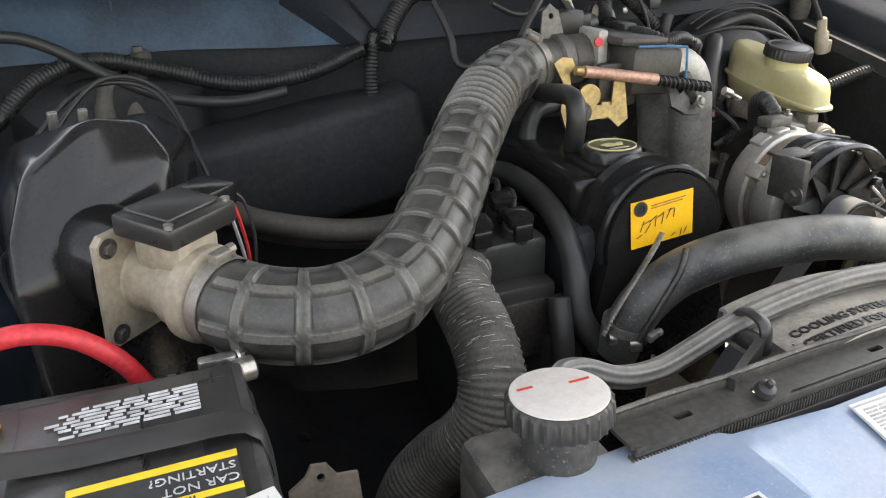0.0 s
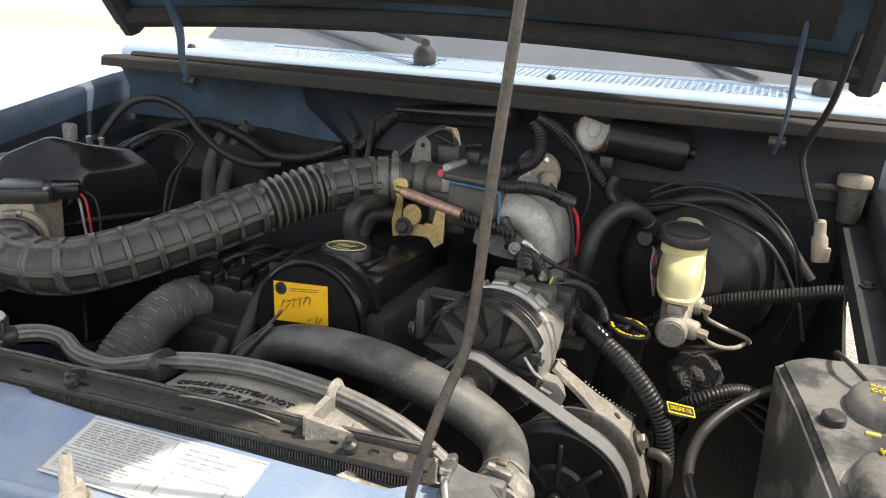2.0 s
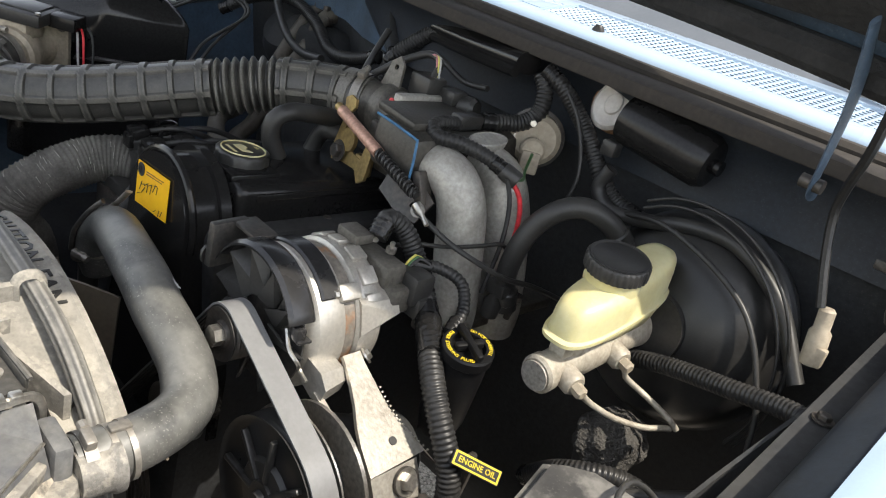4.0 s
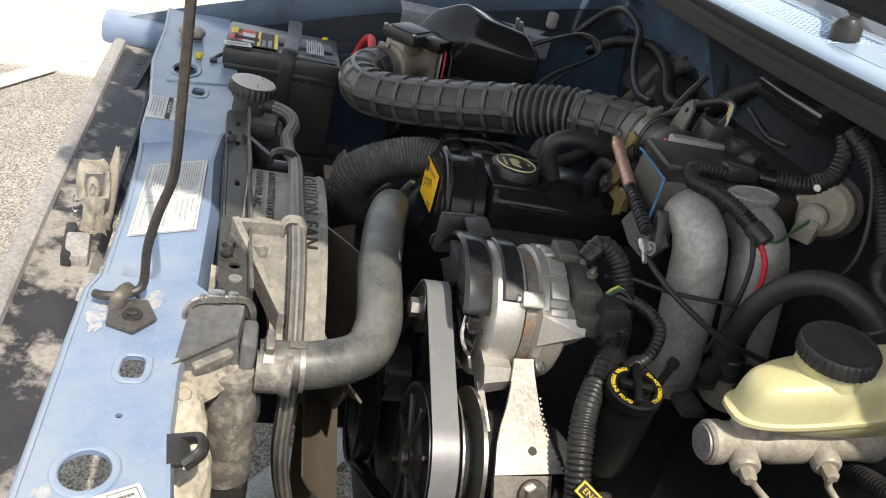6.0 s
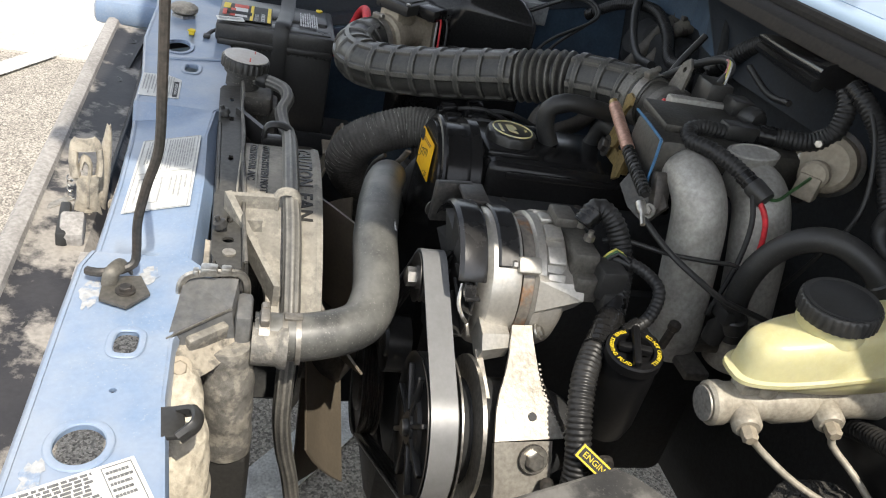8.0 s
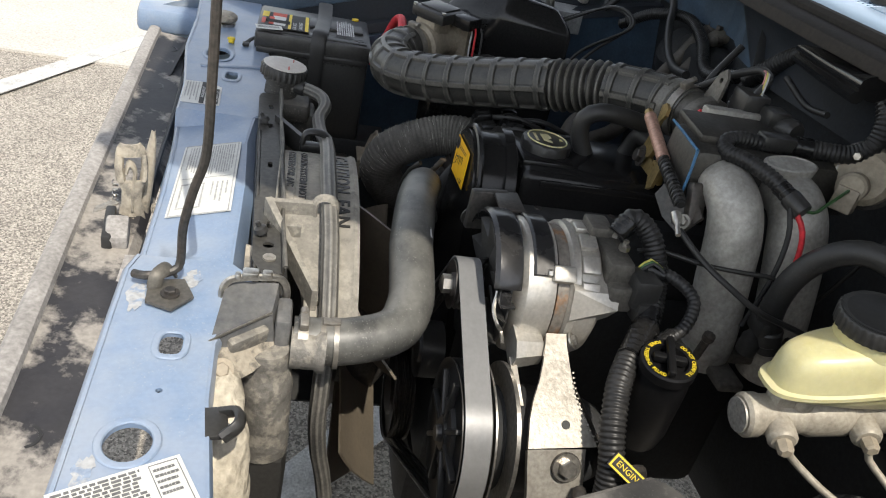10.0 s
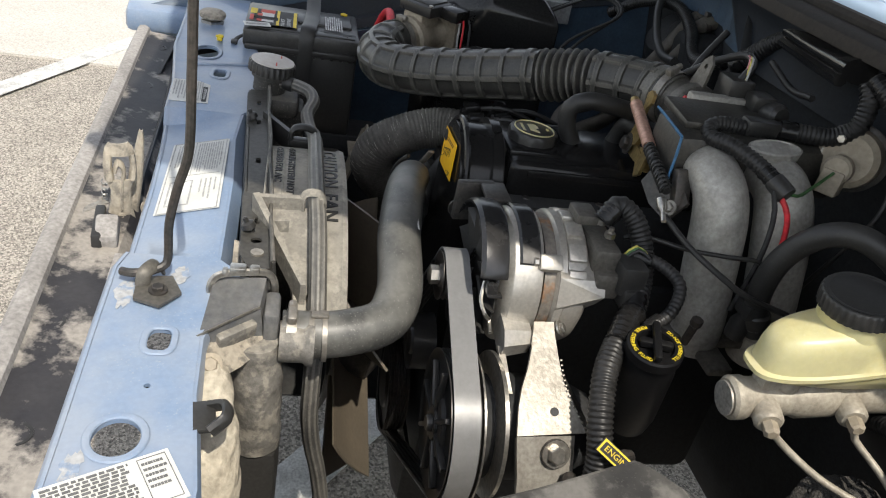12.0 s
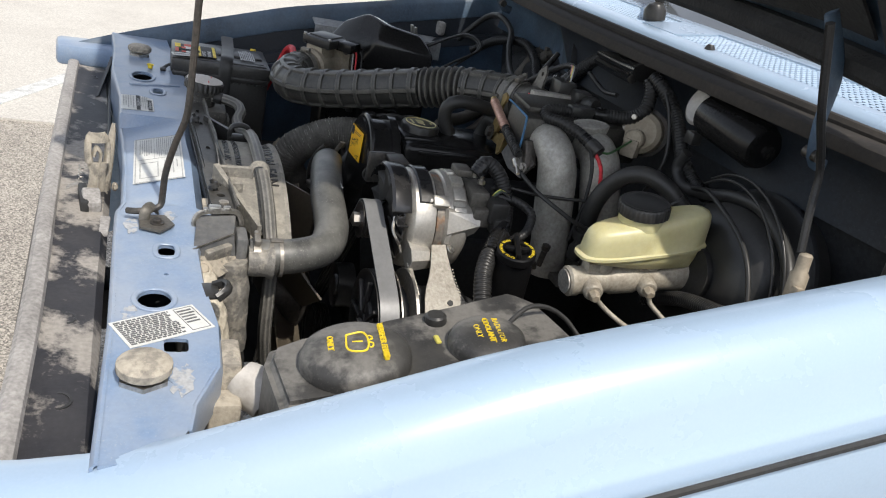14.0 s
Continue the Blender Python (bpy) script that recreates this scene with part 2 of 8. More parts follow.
RUST = mat("rusted_steel", (0.27, 0.14, 0.07), 0.8, 0.2, (0.12, 0.065, 0.04), 0.7, 40, 200, 0.4, 0.001)
STATOR = mat("laminated_stator_steel", (0.20, 0.18, 0.155), 0.55, 0.4, (0.29, 0.15, 0.07), 0.8, 26, 200, 0.3, 0.001, crisp=True)
MCAST = mat("tan_grey_brake_casting", (0.40, 0.365, 0.30), 0.5, 0.2, (0.21, 0.18, 0.14), 0.7, 34, 220, 0.35, 0.001, grit=0.5)
TAN = mat("dust_caked_plastic", (0.34, 0.30, 0.24), 0.75, 0.0, (0.085, 0.08, 0.073), 0.85, 34, 170, 0.6, 0.002, dust=0.25, dust_col=(0.46, 0.41, 0.33), edge=0.3, edge_col=(0.5, 0.45, 0.37), grit=0.6, crisp=True)
TANKSIDE = mat("mottled_tank_plastic", (0.15, 0.142, 0.128), 0.6, 0.0, (0.31, 0.285, 0.24), 0.7, 60, 170, 0.6, 0.002, dust=0.2, dust_col=(0.4, 0.36, 0.29), crisp=True)
CASTING = mat("dirty_sensor_casting", (0.34, 0.29, 0.22), 0.62, 0.15, (0.15, 0.125, 0.095), 0.7, 24, 180, 0.35, 0.001, dust=0.3, dust_col=(0.36, 0.32, 0.25), grit=0.4)
CREAM = mat("yellowed_translucent_plastic", (0.56, 0.52, 0.29), 0.36, 0.0, (0.46, 0.37, 0.14), 0.6, 14, 150, 0.06, 0.001, dust=0.3, dust_col=(0.60, 0.56, 0.40), grit=0.12)
CREAM.node_tree.nodes["Principled BSDF"].inputs["Subsurface Weight"].default_value = 0.25
CREAM.node_tree.nodes["Principled BSDF"].inputs["Subsurface Radius"].default_value = (0.02, 0.016, 0.008)
WRAP = mat("dusty_cloth_wrap", (0.50, 0.45, 0.36), 0.9, 0.0, (0.30, 0.26, 0.20), 0.75, 25, 120, 0.9, 0.004)
TAG = mat("yellow_tag", (0.86, 0.47, 0.008), 0.5, 0.0, (0.78, 0.38, 0.01), 0.5, 30, 200, 0.05, 0.001, grit=0.1)
YELLOW = mat("yellow_print", (0.78, 0.58, 0.03), 0.5, 0.0, (0.6, 0.42, 0.03), 0.5, 60, 200, 0.0, grit=0.12)
FRAY = mat("pale_frayed_fibre", (0.42, 0.40, 0.36), 0.9, 0.0, (0.25, 0.23, 0.2), 0.5, 60, 200, 0.2, 0.001)
GRIT = mat("gritty_caked_dirt", (0.07, 0.066, 0.06), 0.95, 0.0, (0.05, 0.046, 0.042), 0.8, 60, 260, 1.0, 0.006)
WHITE = mat("white_paper_label", (0.66, 0.66, 0.63), 0.55, 0.0, (0.50, 0.49, 0.45), 0.5, 22, 200, 0.03, 0.001, grit=0.12)
PRINT = mat("grey_print", (0.36, 0.36, 0.35), 0.6, 0.0, (0.46, 0.46, 0.44), 0.5, 80, 200, 0.0)
DARKPRINT = mat("dark_grey_print", (0.14, 0.14, 0.14), 0.6, bump=0.0)
BLACKINK = mat("black_print", (0.03, 0.03, 0.03), 0.6, bump=0.0)
WHITEINK = mat("white_print", (0.55, 0.55, 0.55), 0.6, bump=0.0, scale=70)
RED = mat("red_cable_insulation", (0.62, 0.035, 0.045), 0.42, 0.0, (0.4, 0.03, 0.035), 0.5, 30, 200, 0.05, 0.001)
REDINK = mat("red_print", (0.6, 0.06, 0.03), 0.5, bump=0.0)
GREENWIRE = mat("green_wire", (0.05, 0.13, 0.045), 0.45, bump=0.0)
YELLOWWIRE = mat("yellow_wire", (0.62, 0.55, 0.12), 0.45, bump=0.0)
PINKWIRE = mat("pink_wire", (0.5, 0.2, 0.22), 0.45, bump=0.0)
WHITEPLASTIC = mat("grimy_white_plastic", (0.55, 0.525, 0.49), 0.5, 0.0, (0.28, 0.25, 0.215), 0.7, 28, 200, 0.1, 0.001, grit=0.12)
CAPTOP = mat("dusty_cap_disc", (0.58, 0.55, 0.51), 0.6, 0.0, (0.44, 0.37, 0.32), 0.5, 40, 300, 0.2, 0.001, grit=0.12)
SEAL = mat("brown_weathered_seal", (0.019, 0.0155, 0.0125), 0.75, 0.0, (0.045, 0.037, 0.030), 0.6, 20, 150, 0.3, 0.001)
FINS = mat("radiator_fin_metal", (0.05, 0.05, 0.05), 0.5, 0.5, (0.10, 0.095, 0.085), 0.5, 60, 200, 0.3, 0.001)
INSUL = mat("black_hood_liner", (0.013, 0.013, 0.013), 0.9, 0.0, (0.04, 0.04, 0.04), 0.5, 20, 150, 0.6, 0.004)
FANBLADE = mat("brown_grey_fan_plastic", (0.11, 0.092, 0.070), 0.35, 0.0, (0.16, 0.13, 0.095), 0.5, 20, 200, 0.1, 0.001, grit=0.3)
GLASS = mat("windscreen_glass", (0.10, 0.11, 0.12), 0.06, 0.0, (0.2, 0.2, 0.2), 0.2, 6, 200, 0.0, coat=1.0, grit=0.12)
BELT = mat("polished_belt_back", (0.20, 0.20, 0.20), 0.32, 0.15, (0.13, 0.13, 0.13), 0.5, 40, 260, 0.05, 0.001, grit=0.12)
GASKET = mat("blue_gasket_edge", (0.05, 0.16, 0.30), 0.5, bump=0.0)

# ---- mesh tools ----
class G:
    """Gathers vertices and faces of one part."""

    def __init__(self):
        self.v, self.f = [], []

    def add(self, v, f, m=None):
        k = len(self.v)
        self.v += [tuple(m @ Vector(p)) if m else tuple(p) for p in v]
        self.f += [tuple(i + k for i in q) for q in f]
        return self

    def bm(self, b, m=None):
        b.verts.index_update()
        self.add([p.co.copy() for p in b.verts], [[p.index for p in q.verts] for q in b.faces], m)
        b.free()
        return self

    def box(self, c, s, bev=0.003, m=None, seg=2, taper=1.0, tapery=None):
        """A box of sizes s about c with rounded edges; taper shrinks its top."""
        b = bmesh.new()
        bmesh.ops.create_cube(b, size=1)
        for p in b.verts:
            k, ky = (taper, taper if tapery is None else tapery) if p.co.z > 0 else (1, 1)
            p.co = Vector((p.co.x * s[0] * k, p.co.y * s[1] * ky, p.co.z * s[2]))
        if bev:
            bmesh.ops.bevel(b, geom=b.edges[:], offset=bev, segments=seg, affect="EDGES", profile=0.5)
        t = Matrix.Translation(c)
        if m:
            t = m @ t if m.translation.length > 1e-9 else t @ m
        return self.bm(b, t)

    def lathe(self, prof, c, axis=(0, 0, 1), seg=28, m=None):
        """A turned shape: rows of (radius, height) about the axis from c."""
        q = Vector((0, 0, 1)).rotation_difference(Vector(axis).normalized()).to_matrix().to_4x4()
        t = Matrix.Translation(c) @ q
        if m:
            t = t @ m
        v, f = [], []
        n = len(prof)
        for i in range(seg):
            a = 2 * math.pi * i / seg
            v += [(r * math.cos(a), r * math.sin(a), h) for r, h in prof]
        for i in range(seg):
            j = (i + 1) % seg
            f += [(i * n + k, j * n + k, j * n + k + 1, i * n + k + 1) for k in range(n - 1)]
        if prof[0][0] > 1e-5:
            f.append(tuple(i * n for i in reversed(range(seg))))
        if prof[-1][0] > 1e-5:
            f.append(tuple(i * n + n - 1 for i in range(seg)))
        return self.add(v, f, t)

    def tube(self, pts, r, seg=10, step=0.01, wave=None, cap=True, flat=1.0, up=None):
        """A round bar along a smooth line through pts. wave(s, length, angle) adds to its radius."""
        p = smooth(pts, step)
        k = len(p)
        rr = r if isinstance(r, (list, tuple)) else (r, r)
        d = np.gradient(p, axis=0)
        d /= np.linalg.norm(d, axis=1)[:, None] + 1e-12
        s = np.r_[0, np.cumsum(np.linalg.norm(np.diff(p, axis=0), axis=1))]
        u = np.cross(d[0], up if up else (0.31, 0.2, 0.93))
        if np.linalg.norm(u) < 1e-3:
            u = np.cross(d[0], (1, 0, 0))
        v, f = [], []
        for i in range(k):
            if up:
                u = np.cross(d[i], up)
            u = u - d[i] * (u @ d[i])
            u /= np.linalg.norm(u) + 1e-12
            w = np.cross(d[i], u)
            base = float(np.interp(s[i] / s[-1], np.linspace(0, 1, len(rr)), rr))
            for j in range(seg):
                a = 2 * math.pi * j / seg
                x = base + (wave(s[i], s[-1], a) if wave else 0)
                v.append(tuple(p[i] + x * (math.cos(a) * u + flat * math.sin(a) * w)))
        for i in range(k - 1):
            for j in range(seg):
                e = (j + 1) % seg
                f.append((i * seg + j, i * seg + e, (i + 1) * seg + e, (i + 1) * seg + j))
        if cap:
            f += [tuple(reversed(range(seg))), tuple((k - 1) * seg + j for j in range(seg))]
        return self.add(v, f)

    def plate(self, outer, holes=(), t=0.003, m=None):
        """A flat plate with holes: outline in x and y, from z = -t to 0, then moved by m."""
        b = bmesh.new()
        edges = []
        for loop in (outer, *holes):
            vs = [b.verts.new((x, y, 0)) for x, y in loop]
            edges += [b.edges.new((vs[i], vs[(i + 1) % len(vs)])) for i in range(len(vs))]
        bmesh.ops.triangle_fill(b, use_beauty=True, use_dissolve=False, edges=edges)
        bmesh.ops.recalc_face_normals(b, faces=b.faces[:])
        if b.faces and b.faces[:][0].normal.z < 0:
            bmesh.ops.reverse_faces(b, faces=b.faces[:])
        rim = [e for e in b.edges if len(e.link_faces) == 1]
        top = b.faces[:]
        low = {p: b.verts.new((p.co.x, p.co.y, -t)) for p in b.verts[:]}
        for q in top:
            b.faces.new([low[p] for p in reversed(q.verts[:])])
        for e in rim:
            q = e.link_faces[0]
            vs = q.verts[:]
            i, j = vs.index(e.verts[0]), vs.index(e.verts[1])
            a, c = (e.verts[0], e.verts[1]) if (i + 1) % len(vs) == j else (e.verts[1], e.verts[0])
            b.faces.new([c, a, low[a], low[c]])
        return self.bm(b, m)

    def sheet(self, rows, thick=0.0):
        """A curved sheet through rows of points, made solid downwards along its mean normal by thick."""
        n, k = len(rows), len(rows[0])
        v = [tuple(p) for row in rows for p in row]
        f = [(i * k + j, i * k + j + 1, (i + 1) * k + j + 1, (i + 1) * k + j) for i in range(n - 1) for j in range(k - 1)]
        if thick:
            a = Vector(rows[-1][0]) - Vector(rows[0][0])
            c = Vector(rows[0][-1]) - Vector(rows[0][0])
            o = c.cross(a).normalized() * -thick
            z = len(v)
            f += [tuple(z + i for i in reversed(q)) for q in list(f)]
            v += [tuple(Vector(p) + o) for p in v[:z]]
            edge = [i for i in range(k)] + [i * k + k - 1 for i in range(1, n)] + [(n - 1) * k + j for j in reversed(range(k - 1))] + [i * k for i in reversed(range(1, n - 1))]
            f += [(edge[i], z + edge[i], z + edge[(i + 1) % len(edge)], edge[(i + 1) % len(edge)]) for i in range(len(edge))]
        return self.add(v, f)


def smooth(pts, step=0.01):
    """Points along a Catmull-Rom line, step metres apart."""
    p = np.array(pts, float)
    if len(p) == 2:
        k = max(2, int(np.linalg.norm(p[1] - p[0]) / step) + 1)
        return np.linspace(p[0], p[1], k)
    q = np.vstack([2 * p[0] - p[1], p, 2 * p[-1] - p[-2]])
    out = []
    for i in range(len(p) - 1):
        a, b, c, d = q[i : i + 4]
        k = max(2, int(np.linalg.norm(c - b) / step) + 1)
        for t in np.linspace(0, 1, k, endpoint=False):
            out.append(0.5 * (2 * b + (c - a) * t + (2 * a - 5 * b + 4 * c - d) * t**2 + (3 * b - a - 3 * c + d) * t**3))
    return np.array(out + [p[-1]])


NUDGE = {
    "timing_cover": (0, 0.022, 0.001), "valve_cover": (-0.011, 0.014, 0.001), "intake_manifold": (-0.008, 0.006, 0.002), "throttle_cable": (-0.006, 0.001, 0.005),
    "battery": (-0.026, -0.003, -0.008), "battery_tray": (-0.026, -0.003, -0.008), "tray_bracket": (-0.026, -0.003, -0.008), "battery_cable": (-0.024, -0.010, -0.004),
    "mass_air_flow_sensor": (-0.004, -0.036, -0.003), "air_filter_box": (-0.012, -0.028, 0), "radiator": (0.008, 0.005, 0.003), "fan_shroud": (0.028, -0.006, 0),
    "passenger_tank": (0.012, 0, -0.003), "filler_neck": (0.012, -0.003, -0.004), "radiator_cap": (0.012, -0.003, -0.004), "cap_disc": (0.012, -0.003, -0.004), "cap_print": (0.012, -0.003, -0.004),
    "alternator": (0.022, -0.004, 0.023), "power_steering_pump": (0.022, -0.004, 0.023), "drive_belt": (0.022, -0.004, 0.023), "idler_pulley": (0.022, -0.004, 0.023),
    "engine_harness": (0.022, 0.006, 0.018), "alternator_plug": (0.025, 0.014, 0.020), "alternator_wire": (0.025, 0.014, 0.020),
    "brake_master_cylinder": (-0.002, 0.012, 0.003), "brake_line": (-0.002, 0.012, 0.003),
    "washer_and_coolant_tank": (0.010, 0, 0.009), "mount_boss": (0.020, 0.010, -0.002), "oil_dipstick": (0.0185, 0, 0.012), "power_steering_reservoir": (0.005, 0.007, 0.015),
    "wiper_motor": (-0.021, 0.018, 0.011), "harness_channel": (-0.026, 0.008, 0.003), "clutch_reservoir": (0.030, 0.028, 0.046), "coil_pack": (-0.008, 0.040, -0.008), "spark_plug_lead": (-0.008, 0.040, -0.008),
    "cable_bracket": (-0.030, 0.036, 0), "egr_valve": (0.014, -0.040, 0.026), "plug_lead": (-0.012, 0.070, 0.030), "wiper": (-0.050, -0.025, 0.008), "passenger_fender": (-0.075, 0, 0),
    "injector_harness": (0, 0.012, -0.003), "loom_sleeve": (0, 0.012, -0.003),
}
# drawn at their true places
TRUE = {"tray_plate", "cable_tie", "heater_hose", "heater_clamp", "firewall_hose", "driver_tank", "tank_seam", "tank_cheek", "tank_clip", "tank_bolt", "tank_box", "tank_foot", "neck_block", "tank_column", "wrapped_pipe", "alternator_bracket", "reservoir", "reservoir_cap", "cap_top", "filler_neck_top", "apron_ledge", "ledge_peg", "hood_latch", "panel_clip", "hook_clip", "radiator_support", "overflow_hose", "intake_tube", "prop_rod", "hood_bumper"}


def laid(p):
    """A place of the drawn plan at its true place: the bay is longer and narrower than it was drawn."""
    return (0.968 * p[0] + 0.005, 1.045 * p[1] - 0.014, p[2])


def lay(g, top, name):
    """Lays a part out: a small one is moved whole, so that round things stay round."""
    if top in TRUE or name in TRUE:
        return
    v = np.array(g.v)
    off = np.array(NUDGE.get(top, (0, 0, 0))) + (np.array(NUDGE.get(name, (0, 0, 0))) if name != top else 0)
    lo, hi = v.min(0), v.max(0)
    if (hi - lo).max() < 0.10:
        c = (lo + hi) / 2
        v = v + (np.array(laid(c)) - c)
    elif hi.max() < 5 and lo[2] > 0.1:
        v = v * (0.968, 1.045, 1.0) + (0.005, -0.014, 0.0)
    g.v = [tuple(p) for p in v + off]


def part(name, g, material, parent=None, label="", angle=38):
    """One mesh object under a thing or a part."""
    top = parent
    while top and top.parent:
        top = top.parent
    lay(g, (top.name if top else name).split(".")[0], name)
    me = bpy.data.meshes.new(name)
    me.from_pydata(g.v, [], g.f)
    me.update()
    me.materials.append(material)
    for q in me.polygons:
        q.use_smooth = True
    me.set_sharp_from_angle(angle=radians(angle))
    ob = new(name, me)
    ob.parent = parent
    if parent and parent.data is None:
        ob.matrix_parent_inverse = Matrix.Translation(-parent.location)
    return tagged(ob, label)


def thing(name, base, label, category, group="", kind=""):
    """A thing of several parts: an empty at its base."""
    ob = tagged(new(name), label, category, group, kind)
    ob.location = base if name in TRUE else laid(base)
    return ob


def solid(name, g, material, label, category, group="", kind="", angle=38):
    """A thing of one mesh."""
    return tagged(part(name, g, material, None, "", angle), label, category, group, kind)


def words(text, size, m, depth=0.0006, align="CENTER", space=1.0, bold=0.0):
    """Raised letters, lying in x and y of the pose m."""
    c = bpy.data.curves.new("letters", "FONT")
    c.body, c.size, c.extrude, c.align_x, c.align_y, c.space_character, c.offset = text, size, depth, align, "CENTER", space, bold
    c.resolution_u = 2
    o = bpy.data.objects.new("letters", c)
    me = bpy.data.meshes.new_from_object(o)
    g = G().add([p.co.copy() for p in me.vertices], [list(q.vertices) for q in me.polygons], m)
    bpy.data.objects.remove(o)
    bpy.data.curves.remove(c)
    bpy.data.meshes.remove(me)
    return g


def bars(w, h, lines, m, fill=0.55, t=0.0005, ragged=0.25, seed=1, pieces=1):
    """Rows of plain bars in a field w by h, for print too small to read."""
    g, rnd = G(), random.Random(seed)
    for i in range(lines):
        y = h / 2 - (i + 0.5) * h / lines
        x = -w / 2
        end = w / 2 - w * ragged * rnd.random()
        while x < end - w * 0.02:
            l = min(end - x, w / pieces * (0.5 + 0.8 * rnd.random())) if pieces > 1 else end - x
            g.box((x + l / 2, y, t / 2), (l, h / lines * fill, t), 0)
            x += l + w * 0.025
    return G().add(g.v, g.f, m)


def disc_loop(x, y, rx, ry=None, n=20, power=2.0):
    ry = ry or rx
    out = []
    for i in range(n):
        a = 2 * math.pi * i / n
        c, s = math.cos(a), math.sin(a)
        out.append((x + rx * math.copysign(abs(c) ** (2 / power), c), y + ry * math.copysign(abs(s) ** (2 / power), s)))
    return out


def turn(d, up=(0, 0, 1)):
    """A turn whose z goes along d and whose y leans towards up."""
    z = Vector(d).normalized()
    x = Vector(up).cross(z)
    x = x.normalized() if x.length > 1e-4 else Vector((1, 0, 0))
    y = z.cross(x)
    return Matrix((x, y, z)).transposed().to_4x4()


def at(p, d=(0, 0, 1), up=(0, 1, 0)):
    return Matrix.Translation(p) @ turn(d, up)


def bolt(name, p, d, r, parent, material, washer=True):
    """A hexagon bolt head on a washer."""
    g = G()
    d = Vector(d).normalized()
    if washer:
        g.lathe([(0, -0.001), (r * 1.5, -0.001), (r * 1.5, 0.0012), (0, 0.0012)], p, d, 18)
    g.lathe([(r, 0.0), (r, r * 0.75), (r * 0.85, r * 0.9), (0, r * 0.9)], p, d, 6)
    return part(name, g, material, parent, angle=20)


def clamp(name, p, d, r, parent, w=0.010):
    """A worm-drive hose clamp round an axis d at p."""
    g = G()
    g.lathe([(r, -w / 2), (r + 0.0012, -w / 2), (r + 0.0012, w / 2), (r, w / 2), (r, -w / 2)], p, d, 32)
    t = at(p, d, (0.2, -0.3, 1))
    g.box((0, 0, 0), (0.018, 0.010, w * 0.9), 0.002, t @ Matrix.Translation((0, r + 0.004, 0)))
    g.lathe([(0, 0), (0.0045, 0), (0.0045, 0.007), (0, 0.007)], t @ Vector((0.008, r + 0.006, 0)), t.to_3x3() @ Vector((1, 0, 0)), 8)
    return part(name, g, CLAMPSTEEL, parent, "worm-drive steel clamp")


def ribbed(pitch, h):
    """Rings along a corrugated tube."""
    return lambda s, l, a: h * (0.5 + 0.5 * math.cos(2 * math.pi * s / pitch))


def loom(name, pts, r, label, category="wiring loom", material=None, pitch=0.0055, group="wiring"):
    """A ribbed wiring loom."""
    p = [Vector(q) for q in pts]
    ob = thing(name, p[-1], label, category, group)
    part("sleeve", G().tube(pts, r, 9, pitch / 4, ribbed(pitch, r * 0.16)), material or LOOM, ob, angle=80)
    for a, b in ((p[0], p[1]), (p[-1], p[-2])):
        d = (b - a).normalized()
        part("tape_wrap", G().tube([a + d * 0.001, a + d * 0.010, a + d * 0.020], r * 1.16, 10, 0.004, lambda s, l, t: r * 0.06 * math.sin(s * 700 + t)), GLOSSY, ob)
    return ob


def cable(name, pts, r, material, label, category="cable", group="wiring", seg=7, step=0.012):
    return solid(name, G().tube(pts, r, seg, step), material, label, category, group, angle=80)

# ---- ground ----
def ground_mat():
    m = mat("asphalt", (0.29, 0.262, 0.225), 0.85, 0.0, (0.205, 0.184, 0.158), 0.6, 3, 260, 0.9, 0.006)
    nt = m.node_tree
    b = nt.nodes["Principled BSDF"]
    vor = nt.nodes.new("ShaderNodeTexVoronoi")
    vor.inputs["Scale"].default_value = 190
    tc = nt.nodes.new("ShaderNodeTexCoord")
    nt.links.new(tc.outputs["Object"], vor.inputs["Vector"])
    src = b.inputs["Base Color"].links[0].from_socket
    hsv = nt.nodes.new("ShaderNodeSeparateColor")
    nt.links.new(vor.outputs["Color"], hsv.inputs["Color"])
    mp = nt.nodes.new("ShaderNodeMapRange")
    mp.inputs["To Min"].default_value, mp.inputs["To Max"].default_value = 0.5, 2.0
    nt.links.new(hsv.outputs["Red"], mp.inputs["Value"])
    mul = nt.nodes.new("ShaderNodeMix")
    mul.data_type, mul.blend_type = "RGBA", "MULTIPLY"
    mul.inputs["Factor"].default_value = 1.0
    nt.links.new(src, mul.inputs["A"])
    nt.links.new(mp.outputs["Result"], mul.inputs["B"])
    nt.links.new(mul.outputs["Result"], b.inputs["Base Color"])
    return m


ASPHALT = ground_mat()
PAVING = mat("pale_concrete", (0.52, 0.49, 0.44), 0.85, 0.0, (0.42, 0.39, 0.35), 0.5, 2, 120, 0.3, 0.003)
LINE = mat("worn_road_marking", (0.62, 0.62, 0.60), 0.75, 0.0, (0.25, 0.24, 0.22), 0.7, 14, 160, 0.5, 0.003)
solid("ground", G().plate([(-80, -80), (80, -80), (80, 80), (-80, 80)], t=0.1), ASPHALT, "coarse grey-brown asphalt of a parking lot in the sun", "ground", kind="structure")
solid("pavement", G().plate([(-60, -60), (-2.86, -60), (-2.84, 60), (-60, 60)], t=0.05, m=Matrix.Translation((0, 0, 0.012))), PAVING, "pale sunlit concrete pavement beyond the parking bay", "pavement", kind="structure")
solid("parking_line", G().plate([(-1.2, -1.71), (-1.2, -1.60), (-5.0, 0.12), (-5.0, 0.01)], t=0.004, m=Matrix.Translation((0, 0, 0.016))), LINE, "worn white painted line along the parking bay", "road marking", kind="structure")
